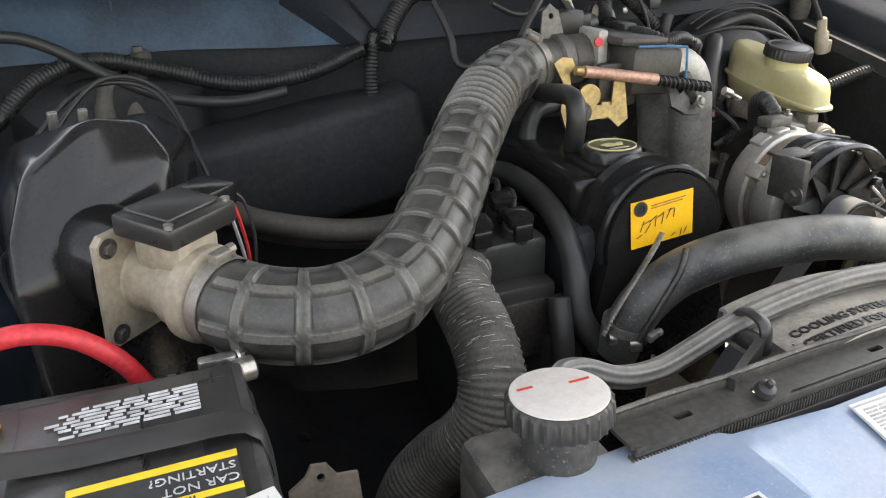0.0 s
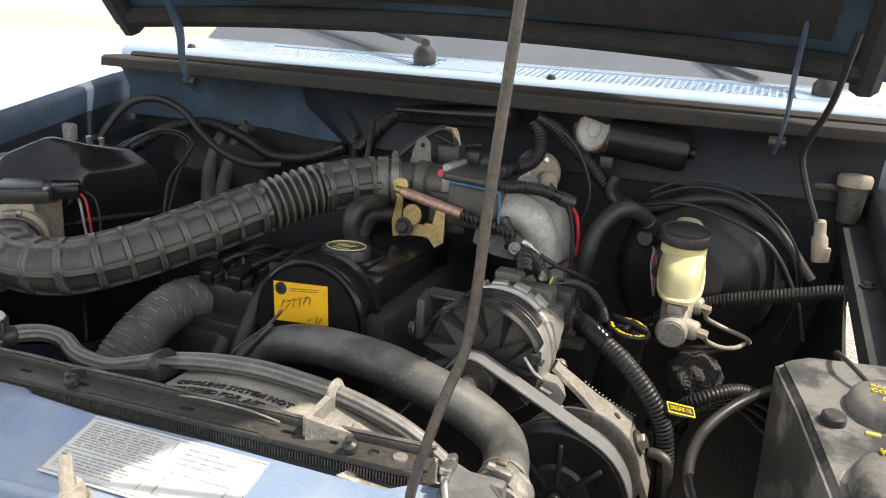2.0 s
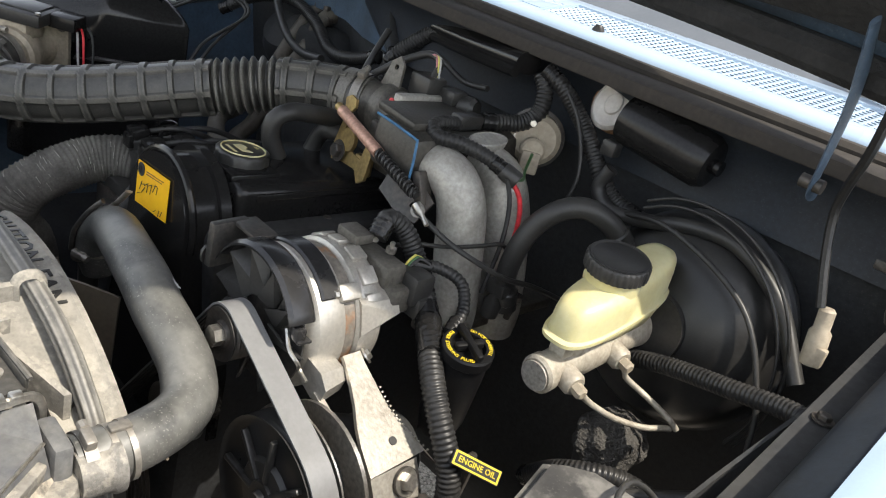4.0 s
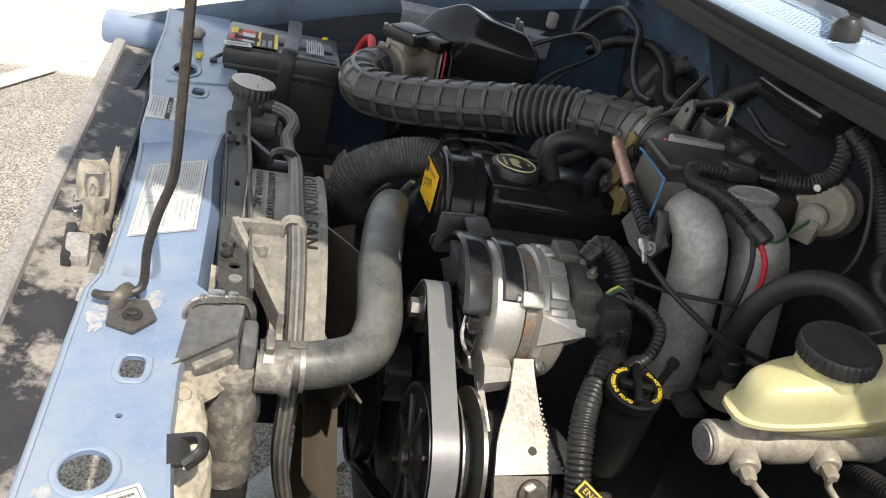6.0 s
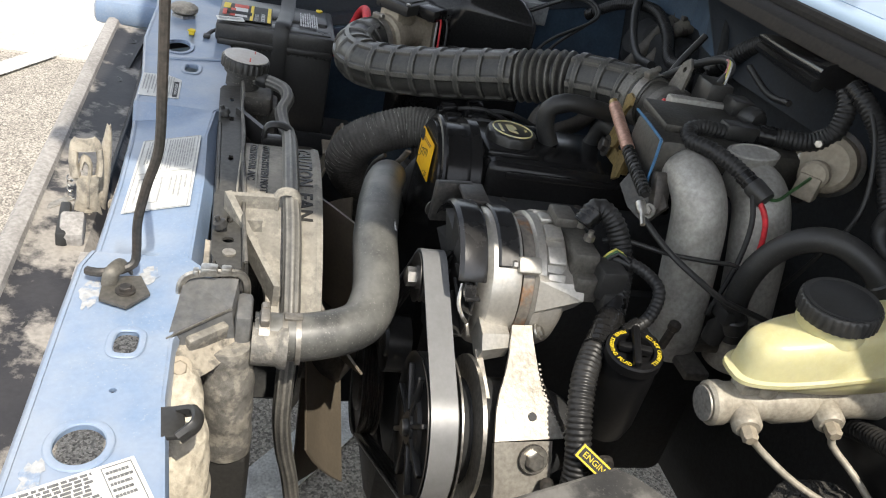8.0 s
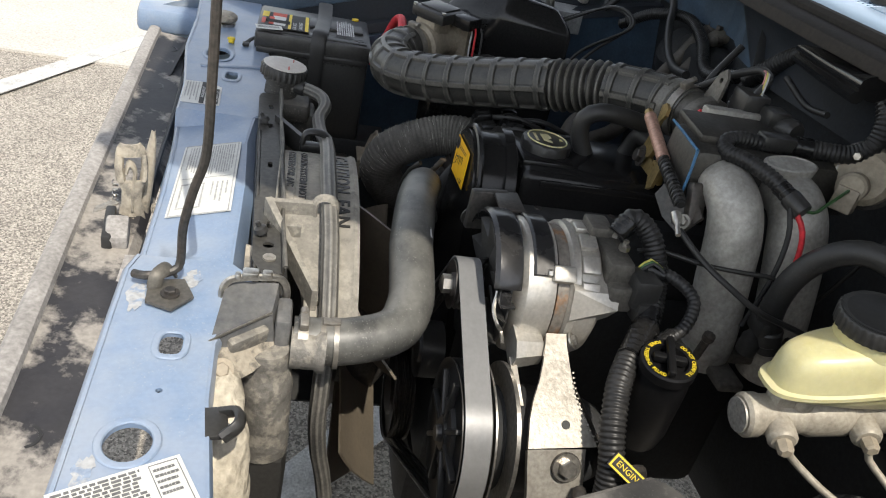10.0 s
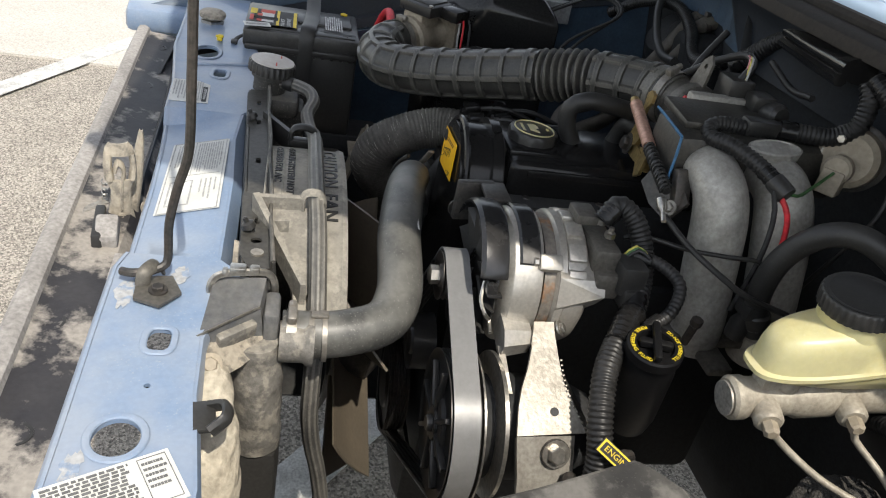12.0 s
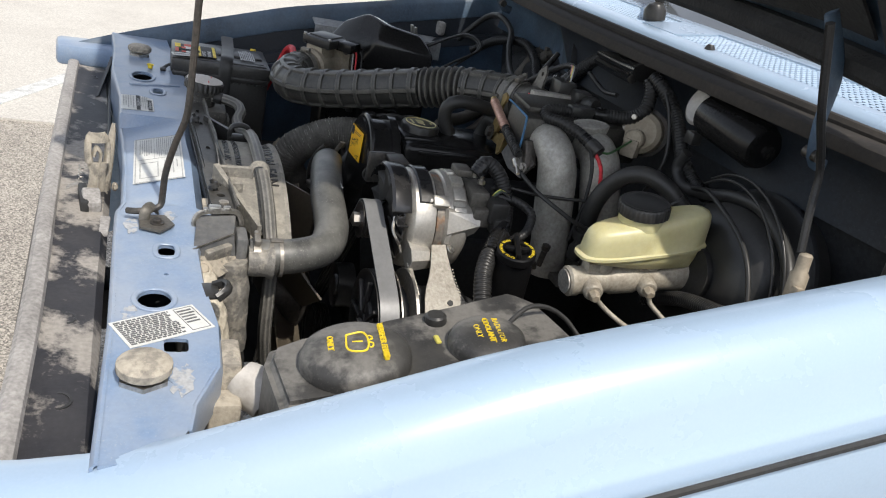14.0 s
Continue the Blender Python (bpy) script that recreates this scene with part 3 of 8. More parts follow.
solid("parking_line", G().plate([(0.25, -0.36), (0.33, -0.27), (-1.17, 1.03), (-1.25, 0.94)], t=0.004, m=Matrix.Translation((0, 0, 0.006))), LINE, "worn white painted stripe under the truck", "road marking", kind="structure")

# ---- body shell ----
def crown(y):
    """Height of the wings' top line along the truck."""
    return float(np.interp(y, [-0.2, 0.0, 0.3, 0.55, 0.86, 1.3], [0.91, 0.972, 1.072, 1.132, 1.205, 1.26]))


def fender(s, name, label):
    f = thing(name, (s * 0.84, 0.4, 0.3), label, "car fender", "front fenders")
    ys = np.linspace(-0.19, 1.3, 30)
    lift = 0.0 if s > 0 else 0.05
    fall = 0.0 if s > 0 else 1.0
    prof = [(0.735, -0.085), (0.735, -0.044), (0.741, -0.036), (0.752, -0.028), (0.775, -0.010 - 0.03 * fall), (0.795, -0.002 - 0.065 * fall), (0.82, -0.004 - 0.09 * fall), (0.845, -0.020 - 0.10 * fall), (0.862, -0.05 - 0.09 * fall), (0.870, -0.09 - 0.08 * fall), (0.876, -0.098 - 0.08 * fall), (0.880, -0.105 - 0.08 * fall), (0.885, -0.2), (0.888, -0.45), (0.87, -0.62)]
    rows = []
    for y in ys:
        k = 1 - 0.10 * max(0.0, (0.05 - y) / 0.25) ** 2
        rows.append([(s * x * k, y, crown(y) + dz + lift) for x, dz in prof])
    inner, outer_ = [r[:5] for r in rows], [r[4:] for r in rows]
    if s < 0:
        inner, outer_ = [list(reversed(r)) for r in inner], [list(reversed(r)) for r in outer_]
    part("outer_panel", G().sheet(outer_, 0.004), BLUE_GLOSS, f)
    # driver's side is a darker blue: shade inside the bay put into its colour
    part("inner_return", G().sheet(inner, 0.004), BLUE_SHADED if s > 0 else BLUE_DULL, f)
    if s > 0:
        # shadow of the pressed body line, drawn as a dark strip
        part("body_line", G().tube([(0.889, y, crown(y) - 0.105 - 0.02) for y in np.linspace(0.1, 1.28, 14)], 0.004, 6, 0.1), BAY_DARK, f, "dark strip drawn as the shadow of the wing's body line")
    lip = [[(s * (0.735 - d), y, crown(y) - 0.085 + h) for d, h in ((-0.002, lift + 0.002), (0.0, lift * 0.5), (0.004, 0.0), (0.035, 0.0), (0.04, -0.02))] for y in ys[2:]]
    part("mounting_flange", G().sheet(lip if s < 0 else [list(reversed(r)) for r in lip], 0.003), BAY_DARK if s > 0 else BLUE_SHADED, f)
    apron = [[(s * (0.695 - 0.02 * math.sin(h * 9 + y * 5)), y, crown(y) - 0.105 - h) for h in np.linspace(0, 0.72, 14)] for y in np.linspace(0.05, 1.2, 16)]
    # same sheet metal both sides; the driver's carries the bay's shade in its colour
    part("inner_apron", G().sheet(apron if s > 0 else [list(reversed(r)) for r in apron], 0.004), BAY_DARK if s > 0 else BLUE_DULL, f, "inner apron with grime stains, darker than the wing")
    for i, y in enumerate((0.12, 0.36, 0.62)):
        bolt("bolt", (s * 0.717, y, crown(y) - 0.084), (0, 0, 1), 0.007, f, STEEL_DARK)
    return f


fender(1, "driver_fender", "glossy light blue front fender in full sun")
pf = fender(-1, "passenger_fender", "light blue front fender beside the battery")
part("apron_ledge", G().sheet([[(-0.815, y, 1.085), (-0.775, y, 1.080), (-0.730, y, 1.072), (-0.727, y, 1.03)] for y in np.linspace(0.36, 0.71, 8)], 0.004), STREAKED, pf, "streaked ledge of the inner fender, sunlight put into its pale colour")
part("ledge_peg", G().box((-0.775, 0.715, 1.108), (0.030, 0.022, 0.036), 0.006), GREYPLATE, pf, "small pale plastic peg")

# bulkhead between bay and cabin
wall = thing("firewall", (0, 0.84, 0.5), "blue-painted steel firewall, near-black below", "firewall", kind="structure")
rows = []
for x in np.linspace(-0.800, 0.745, 36):
    y = float(np.interp(x, [-0.70, -0.58, -0.47, -0.35, -0.23, 0.30, 0.70], [0.86, 0.862, 0.890, 0.845, 0.795, 0.805, 0.84]))
    rows.append([(x, 0.757 + 0.035 * (x / 0.72) ** 2, 1.262), (x, y - 0.02, 1.235), (x, y, 1.20), (x, y + 0.004 * math.sin(9 * x), 1.138), (x, y + 0.012, 1.136), (x, y + 0.03, 1.03), (x, y + 0.06, 0.80), (x, y + 0.07, 0.5), (x, y + 0.14, 0.34), (x, 1.5, 0.30)])
# slants the border between the lighter patch and the panel coloured as shaded
for k, low in ((12, -0.215), (13, -0.185), (14, -0.155)):
    rows[k] = [((-0.302 + 0.045 * (k - 12)) if q < 3 else low, p[1], p[2]) for q, p in enumerate(rows[k])]
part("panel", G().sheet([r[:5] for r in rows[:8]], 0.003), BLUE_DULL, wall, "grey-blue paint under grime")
part("panel", G().sheet([r[:5] for r in rows[7:13]], 0.003), BLUE_DULL, wall, "stained blue paint, left lighter than the shaded panel beside it")
# the cowl's shadow on this stretch is put into a darker blue
part("panel", G().sheet([r[:5] for r in rows[12:]], 0.003), BLUE_SHADED, wall)
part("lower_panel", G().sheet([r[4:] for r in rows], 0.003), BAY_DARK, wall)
for x in (-0.30, -0.02, 0.47):
    bolt("bolt", (x, 0.83, 1.19), (0, -1, 0), 0.006, wall, STEEL_DARK)
for x, z, s in ((-0.452, 1.205, 1), (-0.525, 1.205, -1)):
    part("hinge_plate", G().box((x, 0.938, z), (0.035, 0.006, 0.075), 0.003, pose(0, 0, 0, 12, 8 * s, 0)), BAY_DARK, wall)

cowl = thing("cowl", (0, 0.95, 1.2), "light blue cowl panel with a punched air grille", "cowl", kind="structure")
def cy(x):
    return 0.762 + 0.035 * (x / 0.72) ** 2
xs = np.linspace(-0.80, 0.76, 40)
part("panel", G().sheet([[(x, cy(x) + 0.038, 1.262), (x, cy(x) + 0.040, 1.274), (x, cy(x) + 0.046, 1.282), (x, cy(x) + 0.056, 1.287), (x, cy(x) + 0.075, 1.290)] for x in xs], 0.004), BLUE_GLOSS, cowl)
part("panel", G().sheet([[(x, cy(x) + 0.165, 1.304), (x, cy(x) + 0.19, 1.308), (x, cy(x) + 0.21, 1.300)] for x in xs], 0.004), BLUE_GLOSS, cowl)
for a, b in ((-0.80, -0.47), (0.60, 0.76), (-0.05, 0.07)):
    part("panel", G().sheet([[(x, cy(x) + 0.075, 1.290), (x, cy(x) + 0.12, 1.297), (x, cy(x) + 0.165, 1.304)] for x in np.linspace(a, b, 8)], 0.004), BLUE_GLOSS, cowl)
for a, b in ((-0.47, -0.05), (0.07, 0.60)):
    g = G()
    n = int((b - a) / 0.012)
    for i in range(n):
        x = a + (b - a) * (i + 0.5) / n
        g.tube([(x, cy(x) + 0.074, 1.2895), (x + 0.004, cy(x) + 0.166, 1.3045)], 0.0028, 4, 0.1, flat=0.5)
    for k in range(9):
        y = 0.08 + 0.01 * k
        g.tube([(x, cy(x) + y, 1.2895 + (y - 0.075) * 0.16) for x in np.linspace(a, b, 9)], 0.0022, 4, 0.05, flat=0.6)
    part("grille", g, BLUE_GLOSS, cowl, "punched air grille")
    part("grille_well", G().sheet([[(x, cy(x) + 0.07, 1.27), (x, cy(x) + 0.17, 1.28)] for x in np.linspace(a, b, 8)], 0.003), BAY_DARK, cowl)
part("seal", G().tube([(x, cy(x) + 0.026, 1.270 - 0.003 * (x / 0.7) ** 2) for x in np.linspace(-0.75, 0.74, 15)], 0.010, 8, 0.03), SEAL, cowl, "brown weathered rubber hood seal")
part("seal_channel", G().sheet([[(x, cy(x) - 0.022, 1.243), (x, cy(x) - 0.020, 1.257), (x, cy(x) - 0.012, 1.262), (x, cy(x) + 0.040, 1.264)] for x in xs], 0.003), SEAL, cowl)
for x in (0.188, -0.62):
    part("plug", G().lathe([(0.009, 0), (0.009, 0.006), (0.005, 0.012), (0, 0.012)], (x, cy(x) + 0.066, 1.288), (0, 0, 1), 14), PLASTIC, cowl, "black rubber plug")
solid("windscreen", G().sheet([[(x, cy(x) + 0.20, 1.298), (x * 0.93, cy(x) + 0.62, 1.66)] for x in np.linspace(-0.70, 0.70, 12)], 0.006), GLASS, "dark slanted windscreen glass", "windscreen", kind="structure")
def wiper(x, dx, name):
    w = thing(name, (x, cy(x) + 0.14, 1.30), "black windscreen wiper resting on the glass", "wiper", "wipers")
    part("pivot", G().lathe([(0.022, -0.01), (0.022, 0.008), (0.014, 0.02), (0, 0.024)], (x, cy(x) + 0.14, 1.302), (0, -0.2, 1), 18), PLASTIC, w)
    part("arm", G().tube([(x, cy(x) + 0.14, 1.33), (x + dx * 0.35, cy(x) + 0.19, 1.345), (x + dx, cy(x) + 0.26, 1.365)], (0.012, 0.008, 0.005), 8, 0.03, flat=0.6), PLASTIC, w)
    part("blade", G().tube([(x + dx * 0.4, cy(x) + 0.225, 1.335), (x + dx * 1.9, cy(x) + 0.31, 1.392)], 0.006, 6, 0.05), RUBBER, w)
wiper(-0.03, -0.22, "wiper")
wiper(0.70, -0.24, "wiper")

# hood, propped open
hood = thing("hood", (0, 0.86, 1.33), "raised hood with a black underside seen from below", "car hood")
HA = radians(50)
def hp(x, d, h):
    """A place on the hood: across, along from its rear edge, and out from its underside."""
    c = 0.045 * (1 - (x / 0.72) ** 2) * (1 - 0.5 * d)
    return (x, 0.737 - d * math.cos(HA) + (h + c) * math.sin(HA), 1.318 + d * math.sin(HA) + (h + c) * math.cos(HA))
part("outer_skin", G().sheet([[hp(x, d, 0.035) for d in np.linspace(-0.01, 1.16, 12)] for x in np.linspace(-0.735, 0.735, 16)], -0.002), BLUE_GLOSS, hood)
part("liner", G().sheet([[hp(x, d, 0.012 + 0.012 * math.cos(d * 14) * math.cos(x * 11)) for d in np.linspace(0.06, 1.10, 30)] for x in np.linspace(-0.62, 0.62, 30)], 0.004), INSUL, hood, "black underside liner")
part("inner_panel", G().sheet([[hp(x, d, 0.030) for d in np.linspace(-0.008, 1.155, 12)] for x in np.linspace(-0.732, 0.732, 16)], 0.002), BLUE_DULL, hood, "slate-blue inner skin with dark stains")
for s in (-1, 1):
    part("edge_rail", G().tube([hp(s * 0.68, d, 0.012) for d in np.linspace(-0.01, 1.16, 8)], 0.022, 8, 0.06), BAY_DARK, hood)
for d in (0.02, 1.13):
    part("cross_rail", G().tube([hp(x, d, 0.012) for x in np.linspace(-0.69, 0.69, 8)], 0.020, 8, 0.06), INSUL, hood)
def hinge(s):
    x = 0.575 if s > 0 else -0.53
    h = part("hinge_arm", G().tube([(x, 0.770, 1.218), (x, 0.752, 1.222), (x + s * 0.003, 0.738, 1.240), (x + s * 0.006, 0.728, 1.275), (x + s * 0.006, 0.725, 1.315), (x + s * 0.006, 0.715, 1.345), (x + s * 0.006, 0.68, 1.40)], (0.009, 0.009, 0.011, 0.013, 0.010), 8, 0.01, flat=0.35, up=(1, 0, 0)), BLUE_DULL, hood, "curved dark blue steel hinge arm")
    part("pivot", G().lathe([(0.008, -0.012), (0.008, 0.012), (0, 0.012)], (x, 0.744, 1.232), (1, 0, 0), 12), STEEL_DARK, h)
hinge(-1)
hinge(1)

# ---- radiator support and grille header ----
sup = thing("radiator_support", (0, 0.0, 0.5), "light blue painted radiator support panel, dusty and scratched", "radiator support")
PZ = 0.965
front = [(-0.775, -0.118), (-0.62, -0.105), (-0.43, -0.098), (-0.25, -0.074), (-0.138, -0.068), (-0.05, -0.060), (0.08, -0.052), (0.258, -0.046), (0.285, -0.052), (0.367, -0.050), (0.49, -0.046), (0.56, -0.044), (0.775, -0.044)]
back = [(0.735, 0.025), (0.70, 0.030), (0.640, 0.054), (0.562, 0.056), (0.463, 0.043), (0.390, 0.040), (0.325, 0.052), (0.308, 0.066), (0.280, 0.064), (0.258, 0.042), (0.08, 0.039), (-0.05, 0.031), (-0.138, 0.035), (-0.163, 0.051), (-0.20, 0.055), (-0.363, 0.044), (-0.467, 0.034), (-0.573, 0.020), (-0.70, 0.010)]
def panel_z(x, y):
    """The panel is level at its ends; its middle falls towards the front."""
    k = float(np.interp(x, [-0.138, -0.122, 0.242, 0.258], [0, 1, 1, 0]))
    return PZ - 0.25 * k * max(0.0, 0.028 - y)
holes = [disc_loop(-0.400, -0.044, 0.032, 0.019, 20, 2.2), disc_loop(-0.298, -0.012, 0.018, 0.010, 14, 3), disc_loop(0.397, 0.006, 0.016, 0.011, 16, 3), disc_loop(0.515, -0.006, 0.020, 0.018, 24), disc_loop(0.604, 0.016, 0.012, 0.012, 12, 6), disc_loop(0.456, 0.006, 0.003, 0.003, 8)]
part("panel", G().plate(front[:5] + back[12:] + [(-0.775, 0.004)], holes[:2], 0.004, Matrix.Translation((0, 0, PZ))), BLUE, sup)
part("panel", G().plate(front[7:] + [(0.775, 0.010)] + back[:10], holes[2:], 0.004, Matrix.Translation((0, 0, PZ))), BLUE, sup)
def across(x, n=9):
    """A line over the panel at x, front to rear."""
    a = float(np.interp(x, [p[0] for p in front], [p[1] for p in front]))
    b = float(np.interp(x, [p[0] for p in reversed(back)], [p[1] for p in reversed(back)]))
    return [(x, a + (b - a) * k / n, panel_z(x, a + (b - a) * k / n)) for k in range(n + 1)]
part("middle_panel", G().sheet([across(x) for x in (-0.138, -0.133, -0.127, -0.122, -0.08, -0.04, 0.0, 0.04, 0.08, 0.12, 0.16, 0.20, 0.242, 0.247, 0.253, 0.258)], -0.003), BLUE, sup)
for (x, y), rx, ry, p in (((-0.400, -0.044), 0.036, 0.023, 2.2), ((0.397, 0.006), 0.018, 0.013, 3), ((0.515, -0.006), 0.023, 0.021, 2), ((-0.298, -0.012), 0.021, 0.013, 3)):
    loop = disc_loop(x, y, rx, ry, 24, p)
    part("hole_rim", G().tube([(a, b, PZ + 0.001) for a, b in loop + loop[:2]], 0.0034, 8, 0.006, flat=0.5, cap=False, up=(0, 0, 1)), BLUE, sup)
edge = [(x, float(np.interp(x, [p[0] for p in front], [p[1] for p in front]))) for x in sorted([p[0] for p in front] + [-0.122, -0.09, 0.0, 0.16, 0.20, 0.242])]
part("front_flange", G().sheet([[(x, y, panel_z(x, y) + 0.001), (x, y - 0.003, panel_z(x, y) - 0.002), (x, y - 0.004, panel_z(x, y) - 0.008), (x, y - 0.004, PZ - 0.085)] for x, y in edge], -0.003), BLUE, sup)
part("rear_flange", G().sheet([[(x, y, PZ - 0.001), (x, y + (0.012 if -0.14 < x < 0.27 else 0.003), PZ - (0.015 if -0.14 < x < 0.27 else 0.008)), (x, y + (0.013 if -0.14 < x < 0.27 else 0.003), PZ - 0.045)] for x, y in back], -0.003), BLUE, sup)
part("swage", G().box((-0.345, -0.018, PZ + 0.0005), (0.012, 0.100, 0.006), 0.0029, pose(0, 0, 0, 0, 0, 16)), BLUE, sup)
# added dark plate: keeps the sunlit ground from showing through the slot
part("under_brace", G().box((0.397, 0.010, 0.905), (0.075, 0.070, 0.006), 0.002), BAY_DARK, sup, "dark plate added under the panel to keep its hole black")
random.seed(21)
for x, y, rx, ry in ((0.330, -0.036, 0.026, 0.010), (0.292, 0.010, 0.016, 0.009), (0.545, -0.030, 0.018, 0.008), (0.66, 0.02, 0.030, 0.012)):
    part("scuff", G().plate([(x + rx * random.uniform(0.6, 1.15) * math.cos(a), y + ry * random.uniform(0.55, 1.2) * math.sin(a)) for a in np.linspace(0, 2 * math.pi, 22)[:-1]], t=0.0002, m=Matrix.Translation((0, 0, PZ + 0.0008))), SCUFF, sup, "pale scuffed patch")
# labels on the panel
def label_plate(c, w, h, rz, parent, name, label, cut=False, rx=0):
    m = pose(c[0], c[1], c[2], rx, 0, rz) @ Matrix.Diagonal((0.92, 0.70, 1, 1) if cut else (1, 1, 1, 1))
    o = [(-w / 2, -h / 2), (w / 2, -h / 2), (w / 2, h / 2), (-w / 2 + (w * 0.16 if cut else 0), h / 2)] + ([(-w / 2, h / 2 - h * 0.35)] if cut else [])
    return part(name, G().plate(o, t=0.0008, m=m), WHITE, parent, label), m
att, m = label_plate((-0.208, -0.047, PZ + 0.0012), 0.098, 0.080, 3, sup, "warning_label", "white warning label with two black ATTENTION bands", True)
part("band", G().box((0.012, 0.031, 0.0003), (0.066, 0.010, 0.0006), 0, m), BLACKINK, att)
part("band", G().box((0.0, 0.002, 0.0003), (0.095, 0.010, 0.0006), 0, m), BLACKINK, att)
part("lettering", words("ATTENTION", 0.0085, m @ Matrix.Translation((0.012, 0.031, 0.0008)), 0.0002), WHITEINK, att)
part("lettering", words("ATTENTION:", 0.0085, m @ Matrix.Translation((0.0, 0.002, 0.0008)), 0.0002), WHITEINK, att)
part("print", bars(0.085, 0.020, 4, m @ Matrix.Translation((0, 0.0165, 0.0003)), 0.4, seed=3, pieces=5), PRINT, att)
part("print", bars(0.085, 0.030, 5, m @ Matrix.Translation((0, -0.022, 0.0003)), 0.4, seed=4, pieces=5), PRINT, att)
spec, m = label_plate((0.056, -0.007, panel_z(0.056, -0.007) + 0.0028), 0.193, 0.075, 1.5, sup, "specification_label", "large white specification label with fine print", rx=math.degrees(math.atan(0.25)))
m = m @ Matrix.Diagonal((0.895, 0.95, 1, 1))
part("border", G().plate([(-0.108, -0.037), (0.108, -0.037), (0.108, 0.037), (-0.108, 0.037)], [[(-0.1065, -0.0355), (0.1065, -0.0355), (0.1065, 0.0355), (-0.1065, 0.0355)]], 0.0004, m @ Matrix.Translation((0, 0, 0.0005))), PRINT, spec)
part("print", bars(0.096, 0.036, 11, m @ Matrix.Translation((-0.052, 0.015, 0.0002)), 0.45, seed=5, pieces=7), PRINT, spec)
part("print", bars(0.096, 0.022, 6, m @ Matrix.Translation((-0.052, -0.020, 0.0002)), 0.4, seed=15, pieces=8), PRINT, spec)
part("column_line", G().box((0.004, 0.0, 0.0005), (0.0008, 0.066, 0.0006), 0, m).box((-0.052, -0.006, 0.0005), (0.108, 0.0008, 0.0006), 0, m), PRINT, spec)
part("print", bars(0.07, 0.025, 4, m @ Matrix.Translation((0.055, 0.020, 0.0002)), 0.3, seed=6, pieces=4, ragged=0.6), PRINT, spec)
part("diagram", G().plate([(0.02, -0.03), (0.09, -0.03), (0.09, 0.0), (0.02, 0.0)], [[(0.022, -0.028), (0.088, -0.028), (0.088, -0.002), (0.022, -0.002)]], 0.0004, m @ Matrix.Translation((0, 0, 0.0005))), PRINT, spec)
vin, m = label_plate((0.568, 0.003, PZ + 0.0012), 0.050, 0.092, 27, sup, "emission_label", "white label dense with small print")
part("print", bars(0.060, 0.045, 13, m @ pose(0, -0.013, 0.0002, 0, 0, 90), 0.6, seed=8, pieces=11, ragged=0.1), DARKPRINT, vin)
part("title_frame", G().plate([(-0.022, 0.022), (0.022, 0.022), (0.022, 0.043), (-0.022, 0.043)], [[(-0.0214, 0.0226), (0.0214, 0.0226), (0.0214, 0.0424), (-0.0214, 0.0424)]], 0.0004, m @ Matrix.Translation((0, 0, 0.0005))), DARKPRINT, vin)
part("title_print", bars(0.017, 0.028, 5, m @ pose(-0.005, 0.0325, 0.0002, 0, 0, 90), 0.4, seed=9, pieces=6, ragged=0.2), DARKPRINT, vin)
# rubber bumpers for the hood
for x, y in ((0.660, -0.013), (-0.585, -0.055)):
    b = thing("hood_bumper", (x, y, PZ), "dusty rubber hood bumper screwed into the support", "rubber bumper", "hood bumpers")
    part("stud", G().lathe([(0.012, 0), (0.012, 0.012), (0, 0.012)], (x, y, PZ), (0, 0, 1), 12), TAN, b)
    part("pad", G().lathe([(0.022, 0.008), (0.025, 0.011), (0.025, 0.018), (0.020, 0.022), (0, 0.023)], (x, y, PZ), (0, 0, 1), 20), TAN, b)
    part("nut", G().lathe([(0.024, 0), (0.024, 0.005), (0, 0.005)], (x, y, PZ), (0, 0, 1), 6), STEEL, b)
# header panel in front of it
head = thing("grille_header_panel", (0, -0.11, 0.4), "dusty black plastic grille header panel with clip holes", "header panel")
rows, hl = [], []
for x in np.linspace(-0.70, 0.78, 38):
    yf = np.interp(x, [-0.70, -0.6, 0.08, 0.45, 0.78], [-0.176, -0.172, -0.138, -0.116, -0.104])
    yb = np.interp(x, [-0.7, -0.19, 0.38, 0.78], [-0.105, -0.068, -0.05, -0.035])
    rows.append([(x, yb, 0.88), (x, yb - 0.008, 0.893), (x, (yf + yb) / 2, 0.896), (x, yf + 0.012, 0.898), (x, yf + 0.004, 0.905)])
    hl.append((x, yf))
part("panel", G().sheet([list(r) for r in rows], -0.004), HEADER, head)
part("front_trim", G().tube([(x, y, 0.906) for x, y in hl[::3]], 0.0115, 8, 0.05, flat=0.7), GREYPLATE, head, "worn grey front trim edge")
part("grille_face", G().sheet([[(x, y, 0.905), (x, y - 0.02, 0.86), (x, y - 0.03, 0.6), (x, y - 0.02, 0.4)] for x, y in hl], 0.004), PLASTIC, head)
for i, (x, y) in enumerate(((-0.533, -0.146), (-0.396, -0.126), (-0.29, -0.133), (-0.006, -0.119), (0.098, -0.111), (-0.61, -0.135), (0.30, -0.098), (0.46, -0.085), (0.62, -0.075))):
    part("clip_hole", G().lathe([(0.015, 0), (0.015, 0.0012), (0.012, 0.0014), (0.011, -0.003), (0, -0.003)], (x, y, 0.8985), (0, 0, 1), 16), PLASTIC, head)
